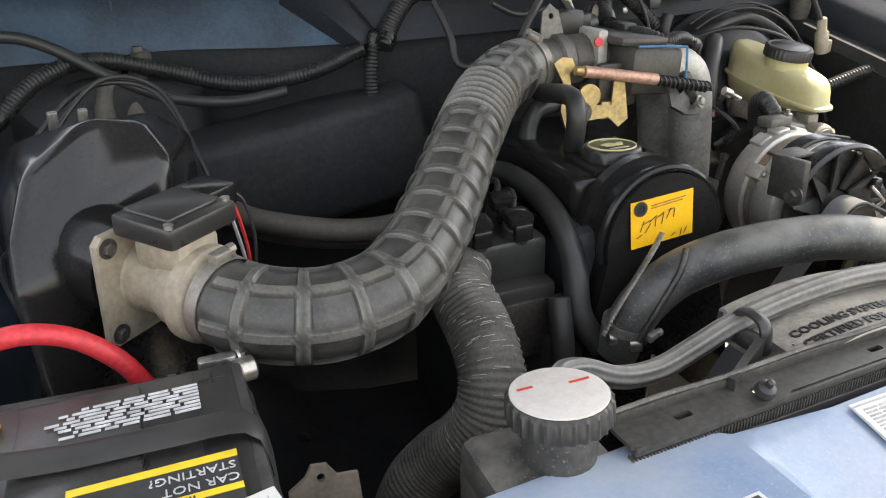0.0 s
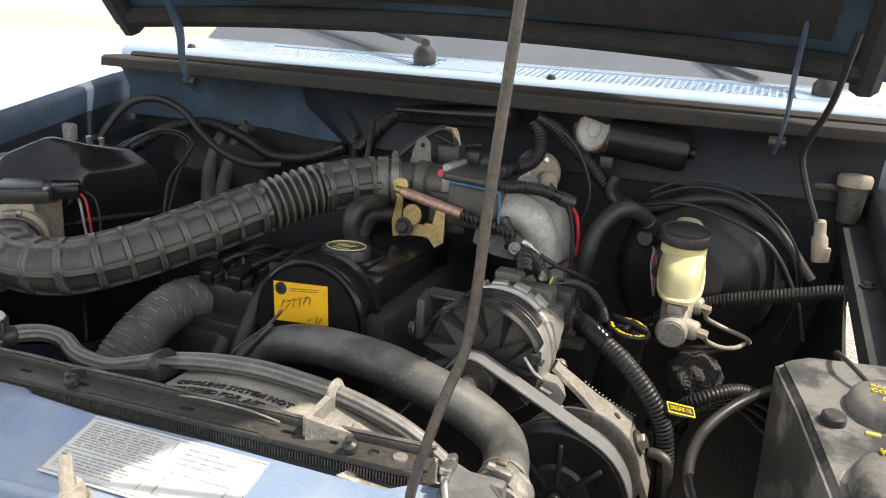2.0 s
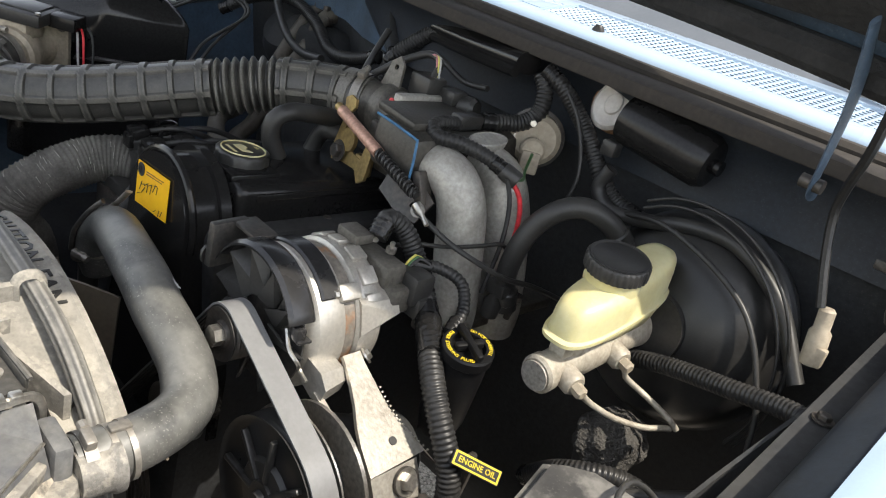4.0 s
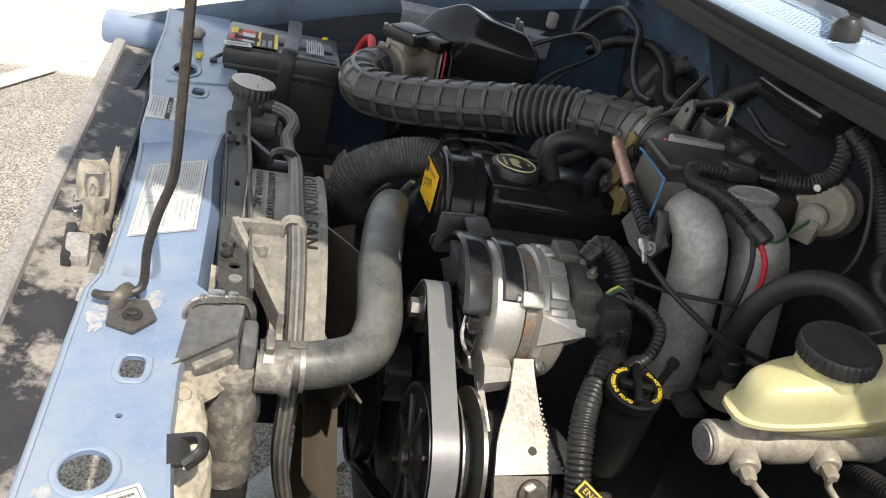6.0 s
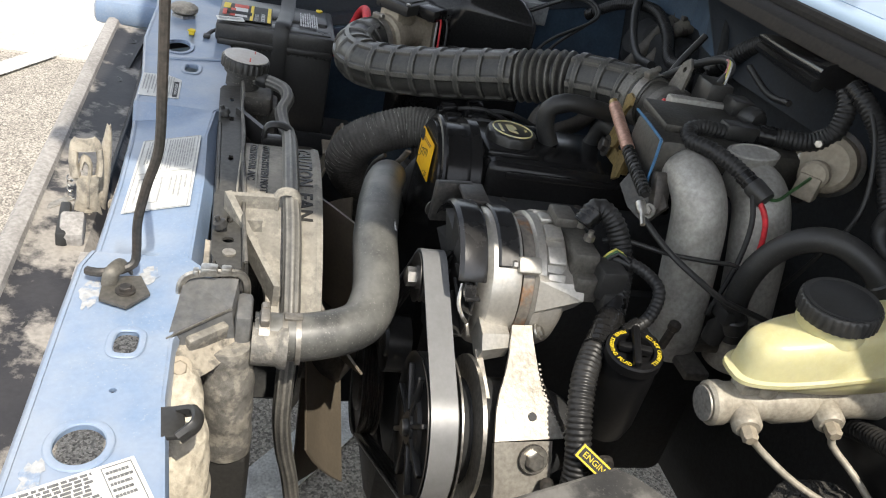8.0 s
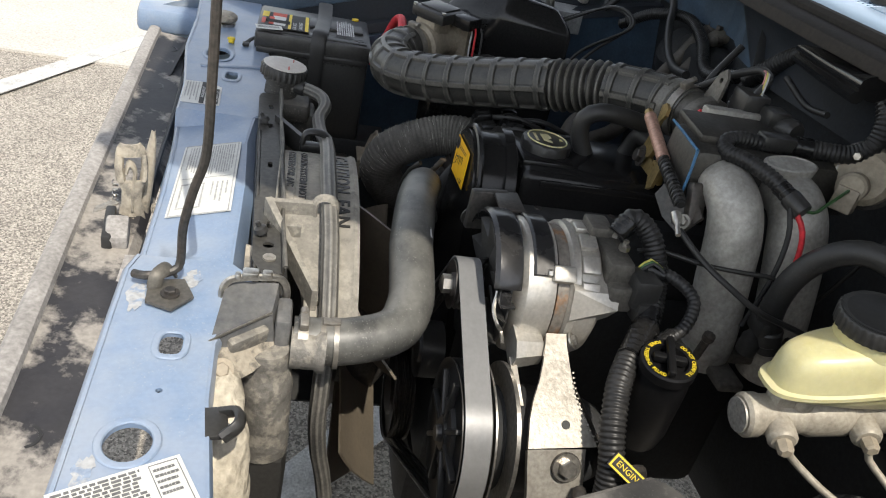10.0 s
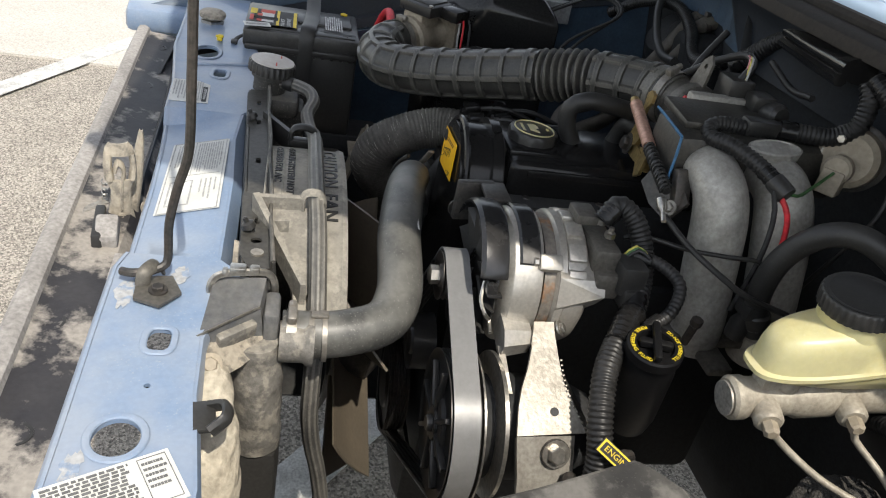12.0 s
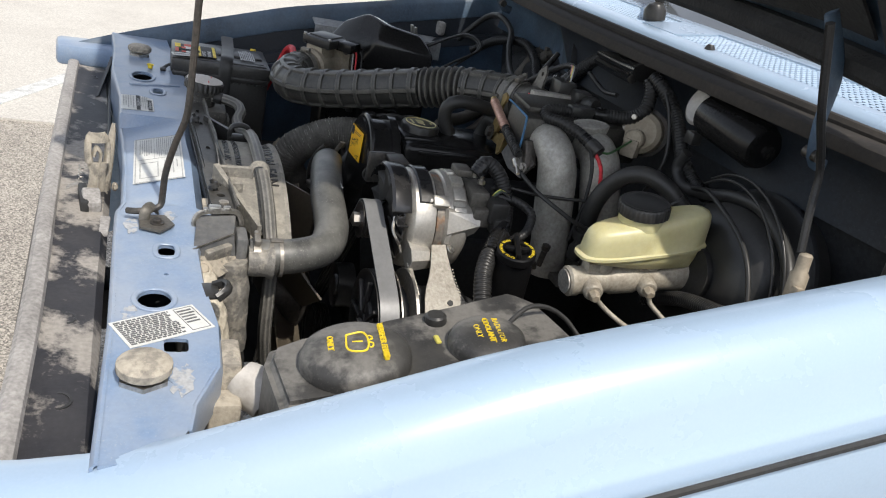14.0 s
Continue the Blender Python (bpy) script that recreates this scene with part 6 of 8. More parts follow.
for x in (-0.182, -0.132):
    for y, z in ((0.352, 0.992), (0.392, 0.998)):
        tw = part("tower", G().lathe([(0.017, -0.02), (0.017, 0.012), (0.013, 0.016), (0, 0.016)], (x, y, z), (0, -0.25, 1), 16), PLASTIC, cp)
        part("lead_boot", G().box((x, y - 0.004, z + 0.020), (0.030, 0.026, 0.016), 0.005, pose(0, 0, 0, 14, 0, 0)).box((x, y - 0.016, z + 0.008), (0.022, 0.010, 0.020), 0.003), GLOSSY, tw)
part("bracket", G().box((-0.148, 0.312, 0.895), (0.12, 0.006, 0.07), 0.002), STEEL_DARK, cp)
for i, (x, y) in enumerate(((-0.182, 0.40), (-0.132, 0.40), (-0.182, 0.36), (-0.132, 0.36))):
    cable("spark_plug_lead", [(x, y, 1.012), (x + 0.02, y + 0.04, 1.022), (x + 0.03, y + 0.10, 1.00), (-0.10 + 0.01 * i, y + 0.16, 0.975)], 0.0042, RUBBER, "black spark plug lead from the coil pack", "ignition lead")

solid("cable_tie", G().tube([(-0.006, 0.302, 0.997), (-0.016, 0.299, 0.984), (-0.028, 0.296, 0.970), (-0.050, 0.288, 0.951), (-0.070, 0.284, 0.928), (-0.086, 0.281, 0.904)], 0.0046, 8, 0.0012, lambda s, l, a: 0.0006 * math.cos(2 * math.pi * s / 0.0042), flat=0.4), CLAMPSTEEL, "notched grey tie strap in front of the yellow tag", "tie strap")

tp = thing("tray_plate", (-0.385, 0.21, 0.50), "tan dusty steel plate standing below the battery", "bracket")
part("plate", G().plate([(-0.428, 0.50), (-0.428, 0.843), (-0.412, 0.852), (-0.405, 0.862), (-0.391, 0.860), (-0.383, 0.848), (-0.364, 0.846), (-0.360, 0.50)], [disc_loop(-0.398, 0.850, 0.004, None, 10)], 0.004, Matrix(((1, 0, 0, 0), (0, 0.30, -1, 0.0), (0, 1, 0, 0), (0, 0, 0, 1))) @ Matrix.Translation((0, 0, 0.008))), CASTING, tp)
part("fold", G().box((-0.396, 0.230, 0.812), (0.064, 0.020, 0.006), 0.002), CASTING, tp)

# ---- accessory drive ----
alt = thing("alternator", (0.25, 0.36, 0.92), "cast aluminium alternator with a rusty centre band", "alternator")
AX, AZ, AR = 0.236, 0.950, 0.078
part("front_housing", G().lathe([(0.040, 0), (0.060, 0.003), (0.071, 0.007), (0.0765, 0.012), (AR, 0.018), (AR, 0.038), (0.0765, 0.042), (0, 0.042)], (AX, 0.336, AZ), (0, 1, 0), 56), ALU_CAST, alt, angle=25)
part("stator_band", G().lathe([(0.0725, 0.0), (0.0725, 0.012), (0, 0.012)], (AX, 0.381, AZ), (0, 1, 0), 56), STATOR, alt, "partly rusted laminated stator band")
part("rear_housing", G().lathe([(0.074, 0.0), (AR, 0.002), (AR, 0.010), (0.0755, 0.012), (0.0755, 0.026), (0.072, 0.034), (0.060, 0.042), (0, 0.044)], (AX, 0.393, AZ), (0, 1, 0), 56), ALU_CAST, alt, angle=25)
for a in (30, 52, 74, 96, 118):
    part("cooling_rib", G().box((0, 0, 0), (0.007, 0.020, 0.020), 0.002, pose(AX, 0.414, AZ) @ pose(0, 0, 0, 0, -a, 0) @ Matrix.Translation((0.0765, 0, 0))), ALU_CAST, alt)
for a in (42, 150, 240):
    part("lug", G().box((0, 0, 0), (0.016, 0.026, 0.018), 0.003, pose(AX, 0.384, AZ, 0, -a, 0) @ Matrix.Translation((0.0765, 0, 0))), ALU_CAST, alt)
    bolt("through_bolt", pose(AX, 0.370, AZ, 0, -a, 0) @ Vector((0.080, 0, 0)), (0, -1, 0), 0.0045, alt, STEEL, False)
def wedge(low, high, y0, y1, name, cut=0.0):
    """A cast web between two outlines in x and z, from y0 to y1; cut trims its far lower corner."""
    n = len(low)
    v = [(x, y0, z) for x, z in low] + [(x, y1 - (cut if k == n - 1 else 0), z) for k, (x, z) in enumerate(high)]
    f = [tuple(range(n)), tuple(reversed(range(n, 2 * n)))] + [(k, n + k, n + (k + 1) % n, (k + 1) % n) for k in range(n)]
    return part(name, G().add(v, f), ALU_CAST, alt, angle=20)
wedge([(0.272, 1.010), (0.306, 0.992), (0.316, 0.960), (0.300, 0.930), (0.270, 0.925)], [(0.272, 1.006), (0.304, 0.990), (0.312, 0.975), (0.296, 0.955), (0.268, 0.945)], 0.394, 0.446, "rear_web", 0.016)
wedge([(0.285, 0.945), (0.330, 0.938), (0.342, 0.925), (0.336, 0.906), (0.322, 0.904), (0.285, 0.918)], [(0.285, 0.940), (0.324, 0.934), (0.333, 0.924), (0.328, 0.908), (0.316, 0.906), (0.285, 0.918)], 0.342, 0.374, "front_foot")
part("regulator", G().box((0.262, 0.444, 1.004), (0.064, 0.030, 0.036), 0.005).box((0.235, 0.428, 1.034), (0.034, 0.026, 0.012), 0.003).box((0.292, 0.447, 0.985), (0.03, 0.03, 0.03), 0.004), ALU_DIM, alt)
for x, z in ((0.275, 1.029), (0.245, 1.029)):
    part("terminal", G().lathe([(0.006, 0), (0.006, 0.006), (0.003, 0.007), (0.003, 0.012), (0, 0.012)], (x, 0.446, z), (0, 0, 1), 6), STEEL, alt)
fanp = part("cooling_fan", G().lathe([(0.02, 0), (0.072, 0.002), (0.072, 0.004), (0.02, 0.004)], (AX, 0.330, AZ), (0, 1, 0), 40), STEEL_DARK, alt)
for i in range(11):
    a = 2 * math.pi * i / 11
    m = pose(AX, 0.326, AZ) @ pose(0, 0, 0, 0, -math.degrees(a), 0)
    part("fan_blade", G().add([(0.026, 0.002, -0.012), (0.074, 0.006, -0.005), (0.074, -0.010, 0.006), (0.026, -0.006, 0.010), (0.026, 0.005, -0.012), (0.074, 0.009, -0.005), (0.074, -0.007, 0.006), (0.026, -0.003, 0.010)], [(0, 1, 2, 3), (7, 6, 5, 4), (0, 4, 5, 1), (1, 5, 6, 2), (2, 6, 7, 3), (3, 7, 4, 0)], m), PLASTIC, fanp)
# straps over the top only; their dark colour stands for the hood's shadow
part("front_strap", G().sheet([[(AX + r * math.cos(a), y, AZ + r * math.sin(a)) for y, r in ((0.312, 0.080), (0.316, 0.0835), (0.336, 0.0835), (0.340, 0.0815))] for a in np.linspace(radians(28), radians(158), 22)], 0.0025), STEEL_GLOSS, alt, "glossy curved guard strap, the hood's shade in its dark colour")
part("front_strap", G().sheet([[(AX + r * math.cos(a), y, AZ + r * math.sin(a)) for y, r in ((0.352, 0.0795), (0.354, 0.0815), (0.372, 0.0815), (0.374, 0.0795))] for a in np.linspace(radians(40), radians(128), 16)], 0.0020), STEEL_GLOSS, alt, "glossy second strap, dark as the shade on the alternator's top")
part("guard_tongue", G().box((0.304, 0.327, 0.972), (0.012, 0.012, 0.016), 0.003).box((0.308, 0.330, 0.966), (0.010, 0.016, 0.003), 0.001), STEEL_GLOSS, alt)
part("adjuster_bracket", G().box((0.158, 0.326, 1.000), (0.010, 0.045, 0.050), 0.002, pose(0, 0, 0, 0, 0, 8)).box((0.176, 0.345, 1.022), (0.045, 0.030, 0.005), 0.002), STEEL_DARK, alt)
bolt("bolt", (0.152, 0.312, 0.985), (-1, -0.2, 0), 0.008, alt, STEEL_DARK)
part("spring_wire", G().tube([(0.292, 0.322, 0.972), (0.306, 0.318, 0.958), (0.318, 0.322, 0.948), (0.312, 0.330, 0.936), (0.326, 0.330, 0.930)], 0.0022, 6, 0.004), STEEL, alt)
def pulley(name, c, r, w, parent, material, grooves=5):
    prof = [(0.0, -w / 2), (r * 0.45, -w / 2), (r * 0.5, -w / 2 + 0.004), (r - 0.006, -w / 2 + 0.004), (r, -w / 2)]
    for i in range(grooves * 2 + 1):
        prof.append((r - (0.003 if i % 2 else 0.0), -w / 2 + w * (i + 0.5) / (grooves * 2 + 1)))
    prof += [(r, w / 2), (0, w / 2)]
    return part(name, G().lathe(prof, c, (0, 1, 0), 40), material, parent)
pulley("pulley", (AX - 0.001, 0.301, AZ - 0.010), 0.028, 0.030, alt, STEEL_DARK)
part("pulley_nut", G().lathe([(0.011, 0), (0.011, 0.010), (0.007, 0.012), (0, 0.012)], (AX - 0.001, 0.287, AZ - 0.010), (0, -1, 0), 6), STEEL, alt)
# arm from the alternator down to the pump
def strap(left, right, thick):
    n = len(left)
    up = Vector((0.62, -0.1, 0.78)) * thick
    v = [p for a, b in zip(left, right) for p in (Vector(a), Vector(b), Vector(b) - up, Vector(a) - up)]
    f = [(i * 4 + k, i * 4 + (k + 1) % 4, i * 4 + 4 + (k + 1) % 4, i * 4 + 4 + k) for i in range(n - 1) for k in range(4)]
    return G().add(v, f + [(0, 3, 2, 1), (4 * n - 4, 4 * n - 3, 4 * n - 2, 4 * n - 1)])
arm = thing("alternator_bracket", (0.40, 0.38, 0.86), "bright stamped aluminium bracket bolted below the alternator", "bracket")
part("mounting_arm", strap([(0.336, 0.374, 0.966), (0.348, 0.372, 0.958), (0.362, 0.369, 0.949), (0.380, 0.363, 0.938), (0.396, 0.356, 0.927), (0.412, 0.351, 0.917), (0.438, 0.347, 0.900)], [(0.336, 0.396, 0.967), (0.347, 0.396, 0.959), (0.360, 0.397, 0.951), (0.376, 0.399, 0.940), (0.391, 0.402, 0.930), (0.409, 0.410, 0.919), (0.434, 0.420, 0.903)], 0.006), PALE, arm, "bright stamped arm", 25)
ridge = G()
for k in range(15):
    u = k / 14
    ridge.box((0.372 + 0.064 * u, 0.400 + 0.022 * u * u, 0.9445 - 0.040 * u), (0.0022, 0.0024, 0.0024), 0.0006, pose(0, 0, 0, 0, 32, 0))
part("toothed_edge", ridge, PALE, arm)
# no hole is cut: a black disc is laid on as its darkness
part("arm_hole", G().lathe([(0.0045, 0.0), (0.0045, 0.0012), (0, 0.0012)], (0.417, 0.388, 0.9142), (0.60, 0.0, 0.80), 14), BLACKINK, arm)
web = [Vector(p) for p in ((0.376, 0.400, 0.938), (0.434, 0.422, 0.900), (0.440, 0.450, 0.872), (0.430, 0.452, 0.868), (0.395, 0.427, 0.890), (0.374, 0.404, 0.930))]
part("side_web", G().add(web + [p + Vector((-0.003, 0.001, -0.002)) for p in web], [tuple(range(6)), tuple(reversed(range(6, 12)))] + [(k, 6 + k, 6 + (k + 1) % 6, (k + 1) % 6) for k in range(6)]), ALU_DIM, arm, angle=15)
part("foot", strap([(0.438, 0.347, 0.899), (0.447, 0.349, 0.881), (0.457, 0.352, 0.860), (0.468, 0.353, 0.835)], [(0.436, 0.408, 0.901), (0.446, 0.409, 0.883), (0.456, 0.410, 0.862), (0.466, 0.411, 0.838)], 0.010), PALE, arm, angle=25)
part("bolt_recess", G().lathe([(0.015, 0.0), (0.015, 0.003), (0.0125, 0.003), (0.012, 0.001), (0, 0.001)], (0.446, 0.388, 0.886), (0.88, 0.0, 0.48), 22), STEEL_DARK, arm)
bolt("bolt", (0.448, 0.388, 0.887), (0.88, 0.0, 0.48), 0.0095, arm, STEEL)
bolt("bolt", (0.338, 0.404, 0.960), (0.3, 0.7, 0.6), 0.006, arm, STEEL)
part("front_web", G().add([(0.345, 0.338, 0.938), (0.372, 0.340, 0.925), (0.395, 0.347, 0.902), (0.412, 0.352, 0.872), (0.400, 0.350, 0.880), (0.375, 0.342, 0.905), (0.345, 0.345, 0.938), (0.372, 0.347, 0.925), (0.395, 0.354, 0.902), (0.412, 0.359, 0.872), (0.400, 0.357, 0.880), (0.375, 0.349, 0.905)], [tuple(range(6)), tuple(reversed(range(6, 12)))] + [(k, 6 + k, 6 + (k + 1) % 6, (k + 1) % 6) for k in range(6)]), PALE, arm, "narrow curved front web", 15)
psp = thing("power_steering_pump", (0.36, 0.35, 0.76), "black power steering pump with a ribbed pulley", "steering pump")
PX, PZ2, PY = 0.354, 0.825, 0.301
pulley("pulley", (PX, PY, PZ2), 0.082, 0.030, psp, PLASTIC, 6)
for i in range(8):
    a = 2 * math.pi * i / 8
    part("pulley_spoke", G().box((0, 0, 0), (0.050, 0.008, 0.006), 0.002, pose(PX, PY - 0.0145, PZ2) @ pose(0, 0, 0, 0, math.degrees(a), 0) @ Matrix.Translation((0.044, 0, 0))), PLASTIC, psp)
part("pulley_hub", G().lathe([(0.020, -0.01), (0.018, 0.0), (0.010, 0.0), (0.008, 0.006), (0, 0.006)], (PX, PY - 0.018, PZ2), (0, -1, 0), 20), PLASTIC, psp)
part("pulley_rim", G().lathe([(0.076, 0.0), (0.085, 0.0), (0.085, 0.002), (0.076, 0.002)], (PX, PY + 0.017, PZ2), (0, 1, 0), 48), STEEL, psp, "bright worn pulley rim")
part("body", G().lathe([(0.05, 0), (0.058, 0.012), (0.058, 0.05), (0.050, 0.07), (0.050, 0.10), (0.04, 0.12), (0, 0.12)], (0.360, 0.325, 0.830), (0, 1, 0), 32), BAY_DARK, psp)
part("body_flange", G().lathe([(0.070, 0.0), (0.079, 0.0), (0.079, 0.004), (0.070, 0.004)], (0.366, 0.335, 0.838), (0, 1, 0), 40), STEEL, psp)
crk = thing("crank_pulley", (0.05, 0.27, 0.55), "dark steel crankshaft pulley deep in the bay", "pulley")
pulley("pulley", (0.03, 0.301, 0.60), 0.075, 0.03, crk, STEEL_DARK, 6)
idl = thing("idler_pulley", (0.17, 0.27, 0.85), "black belt idler pulley", "pulley")
pulley("pulley", (0.150, 0.301, 0.78), 0.038, 0.03, idl, PLASTIC, 0)
# ribbed belt round the pulleys
def belt_line(circles, y, w, t):
    """A closed band round circles (x, z, r), taken clockwise seen from the front."""
    pts = []
    n = len(circles)
    for i in range(n):
        (x0, z0, r0), (x1, z1, r1) = circles[i], circles[(i + 1) % n]
        d = math.hypot(x1 - x0, z1 - z0)
        a = math.atan2(z1 - z0, x1 - x0) + math.acos((r0 - r1) / d)
        pts.append((a, (x0 + r0 * math.cos(a), z0 + r0 * math.sin(a)), (x1 + r1 * math.cos(a), z1 + r1 * math.sin(a))))
    line = []
    for i in range(n):
        a0, p0, p1 = pts[i]
        a1 = pts[(i + 1) % n][0]
        x, z, r = circles[(i + 1) % n]
        while a1 > a0:
            a1 -= 2 * math.pi
        line += [p0, p1] + [(x + r * math.cos(a), z + r * math.sin(a)) for a in np.linspace(a0, a1, 14)[1:-1]]
    k = len(line)
    v, f = [], []
    for i in range(k):
        (xa, za), (xb, zb) = line[i - 1], line[(i + 1) % k]
        tx, tz = xb - xa, zb - za
        q = math.hypot(tx, tz) or 1
        nx, nz = -tz / q * t, tx / q * t
        x, z = line[i]
        v += [(x, y - w / 2, z), (x + nx, y - w / 2, z + nz), (x + nx, y + w / 2, z + nz), (x, y + w / 2, z)]
    for i in range(k):
        j = (i + 1) % k
        f += [(i * 4 + c, i * 4 + (c + 1) % 4, j * 4 + (c + 1) % 4, j * 4 + c) for c in range(4)]
    return G().add(v, f)
db = thing("drive_belt", (0.2, 0.30, 0.55), "grey serpentine drive belt, shiny on its back", "drive belt")
belt_run = [(AX - 0.001, AZ - 0.010, 0.0282), (PX, PZ2, 0.0822), (0.03, 0.60, 0.0752)]
part("belt_back", belt_line([(x, z, r + 0.0022) for x, z, r in belt_run], 0.301, 0.026, 0.002), BELT, db)
for k in range(5):
    part("belt_rib", belt_line(belt_run, 0.301 + 0.0052 * (k - 2), 0.0034, 0.0022), RUBBER, db)

# ---- intake side ----
im = thing("intake_manifold", (0.22, 0.62, 0.9), "grey cast aluminium intake manifold with round runners", "intake manifold")
for pts, r in (([(0.185, 0.570, 1.100), (0.222, 0.571, 1.104), (0.250, 0.574, 1.090), (0.264, 0.578, 1.06), (0.274, 0.582, 1.01), (0.286, 0.588, 0.94), (0.284, 0.590, 0.90)], (0.026, 0.029, 0.031, 0.031, 0.030, 0.031)), ([(0.185, 0.648, 1.100), (0.225, 0.649, 1.104), (0.252, 0.652, 1.090), (0.268, 0.658, 1.05), (0.280, 0.664, 1.00), (0.292, 0.672, 0.93), (0.290, 0.674, 0.89)], (0.027, 0.031, 0.033, 0.032, 0.031, 0.031))):
    part("runner", G().tube(pts, r, 22, 0.01), RUNNER, im)
part("plenum", G().box((0.165, 0.640, 1.108), (0.085, 0.22, 0.066), 0.012, pose(0, 0, 0, 0, 4, 0)), PLENUM, im)
part("plenum_cap", G().box((0.148, 0.610, 1.146), (0.075, 0.140, 0.012), 0.004, pose(0, 0, 0, 0, 4, 0)), PLENUM, im)
part("gasket_edge", G().tube([(0.2090, 0.5285, 1.080), (0.2090, 0.5285, 1.110), (0.2070, 0.5285, 1.136)], 0.0018, 6, 0.01).tube([(0.2070, 0.5285, 1.137), (0.165, 0.5285, 1.141), (0.130, 0.5285, 1.143)], 0.0018, 6, 0.01), GASKET, im)
lg = at((0.222, 0.636, 1.142), (0.30, -0.05, 1), (-0.2, 1, 0))
part("logo_oval", G().lathe([(0.030, -0.012), (0.030, 0.0), (0.027, 0.0012), (0.025, 0.0), (0.0, 0.0)], lg @ Vector((0, 0, 0)), lg.to_3x3() @ Vector((0, 0, 1)), 32, Matrix.Diagonal((0.5, 1.15, 1, 1))), RUNNER, im, "cast oval badge pad")
part("side_plate", G().box((0.118, 0.560, 1.090), (0.060, 0.012, 0.060), 0.004), PLENUM, im)
part("lower_flange", G().box((0.285, 0.66, 0.915), (0.040, 0.24, 0.016), 0.004).box((0.325, 0.60, 0.905), (0.05, 0.03, 0.012), 0.003), ALU_DIM, im)
for y in (0.56, 0.66):
    part("stud", G().lathe([(0.005, 0), (0.005, 0.03), (0.007, 0.032), (0.007, 0.04), (0, 0.042)], (0.320, y, 0.925), (0.2, 0, 1), 8), STEEL_DARK, im)
thb = part("throttle_body", G().lathe([(0.033, 0.0), (0.033, 0.03), (0.038, 0.034), (0.038, 0.05), (0.034, 0.055), (0.034, 0.11), (0, 0.11)], (0.012, 0.607, 1.117), (0.98, 0.1, 0.02), 30), ALU_DIM, im, "grey throttle body with a brassy linkage")
part("flange", G().box((0.105, 0.615, 1.118), (0.016, 0.085, 0.085), 0.004), RUNNER, thb)
part("top_plate", G().plate([(-0.02, -0.022), (0.02, -0.022), (0.012, 0.02), (0.0, 0.03), (-0.012, 0.02)], [disc_loop(0, 0.014, 0.004, None, 8)], 0.004, at((0.045, 0.612, 1.165), (0, -1, 0.2), (0, 0, 1))), ALU_DIM, thb)
part("position_sensor", G().box((0.085, 0.640, 1.165), (0.040, 0.035, 0.034), 0.005), PLASTIC, thb)
part("idle_valve", G().lathe([(0.016, 0), (0.016, 0.05), (0.012, 0.055), (0, 0.055)], (0.10, 0.662, 1.150), (0.9, 0.2, 0.1), 16).box((0.118, 0.660, 1.162), (0.03, 0.03, 0.022), 0.004), PLASTIC, thb)
part("red_cap", G().lathe([(0.006, 0), (0.006, 0.006), (0, 0.006)], (0.098, 0.578, 1.145), (-0.3, -1, 0.2), 12), RED, thb)
bk = part("linkage_bracket", G().plate([(-0.052, 0.055), (-0.040, 0.062), (-0.026, 0.060), (-0.022, 0.050), (-0.030, 0.040), (-0.026, 0.0), (0.030, -0.005), (0.034, 0.026), (0.050, 0.028), (0.054, -0.024), (0.040, -0.034), (0.025, -0.020), (-0.018, -0.024), (-0.038, -0.030), (-0.044, -0.008), (-0.040, 0.030)], [disc_loop(-0.02, -0.012, 0.006, None, 10)], 0.004, at((0.070, 0.546, 1.072), (-0.15, -1, 0.15), (0, 0, 1))), GOLD, thb, "yellow chromate linkage bracket")
bolt("pivot_bolt", (0.052, 0.542, 1.062), (-0.15, -1, 0.15), 0.010, thb, STEEL_DARK)
part("linkage_cam", G().lathe([(0.016, 0), (0.016, 0.006), (0, 0.006)], (0.066, 0.548, 1.082), (-0.1, -1, 0.1), 16).box((0.10, 0.548, 1.06), (0.03, 0.01, 0.025), 0.003), GOLD, thb)
tc_ = thing("throttle_cable", (0.15, 0.52, 1.08), "throttle cable with a copper tube and a black spring", "throttle cable")
part("copper_sleeve", G().tube([(0.048, 0.541, 1.1145), (0.153, 0.526, 1.097)], 0.0078, 14, 0.05), COPPER, tc_, "copper sleeve")
part("end_fitting", G().lathe([(0.006, 0), (0.006, 0.010), (0.005, 0.012), (0, 0.012)], (0.036, 0.543, 1.1165), (1, -0.15, -0.17), 12), GOLD, tc_)
part("spring", G().tube([(0.154 + i * 0.00102, 0.526 - 0.00008 * i + 0.0068 * math.cos(i * 0.9), 1.0965 - 0.00021 * i + 0.0068 * math.sin(i * 0.9)) for i in range(82)], 0.0016, 5, 0.003).tube([(0.150, 0.527, 1.0975), (0.239, 0.520, 1.079)], 0.005, 8, 0.05), PLASTIC, tc_)
part("cable_end", G().lathe([(0.006, 0), (0.006, 0.012), (0.003, 0.016), (0.003, 0.03), (0, 0.03)], (0.256, 0.509, 1.075), (0.8, -0.1, -0.4), 12), STEEL, tc_)
part("cable", G().tube([(0.272, 0.510, 1.064), (0.299, 0.535, 1.042), (0.328, 0.566, 1.024), (0.344, 0.598, 1.008), (0.345, 0.661, 0.985), (0.36, 0.72, 0.96)], 0.0036, 8, 0.01), RUBBER, tc_)
cb = thing("cable_bracket", (0.24, 0.52, 1.04), "grey steel throttle cable bracket", "bracket")
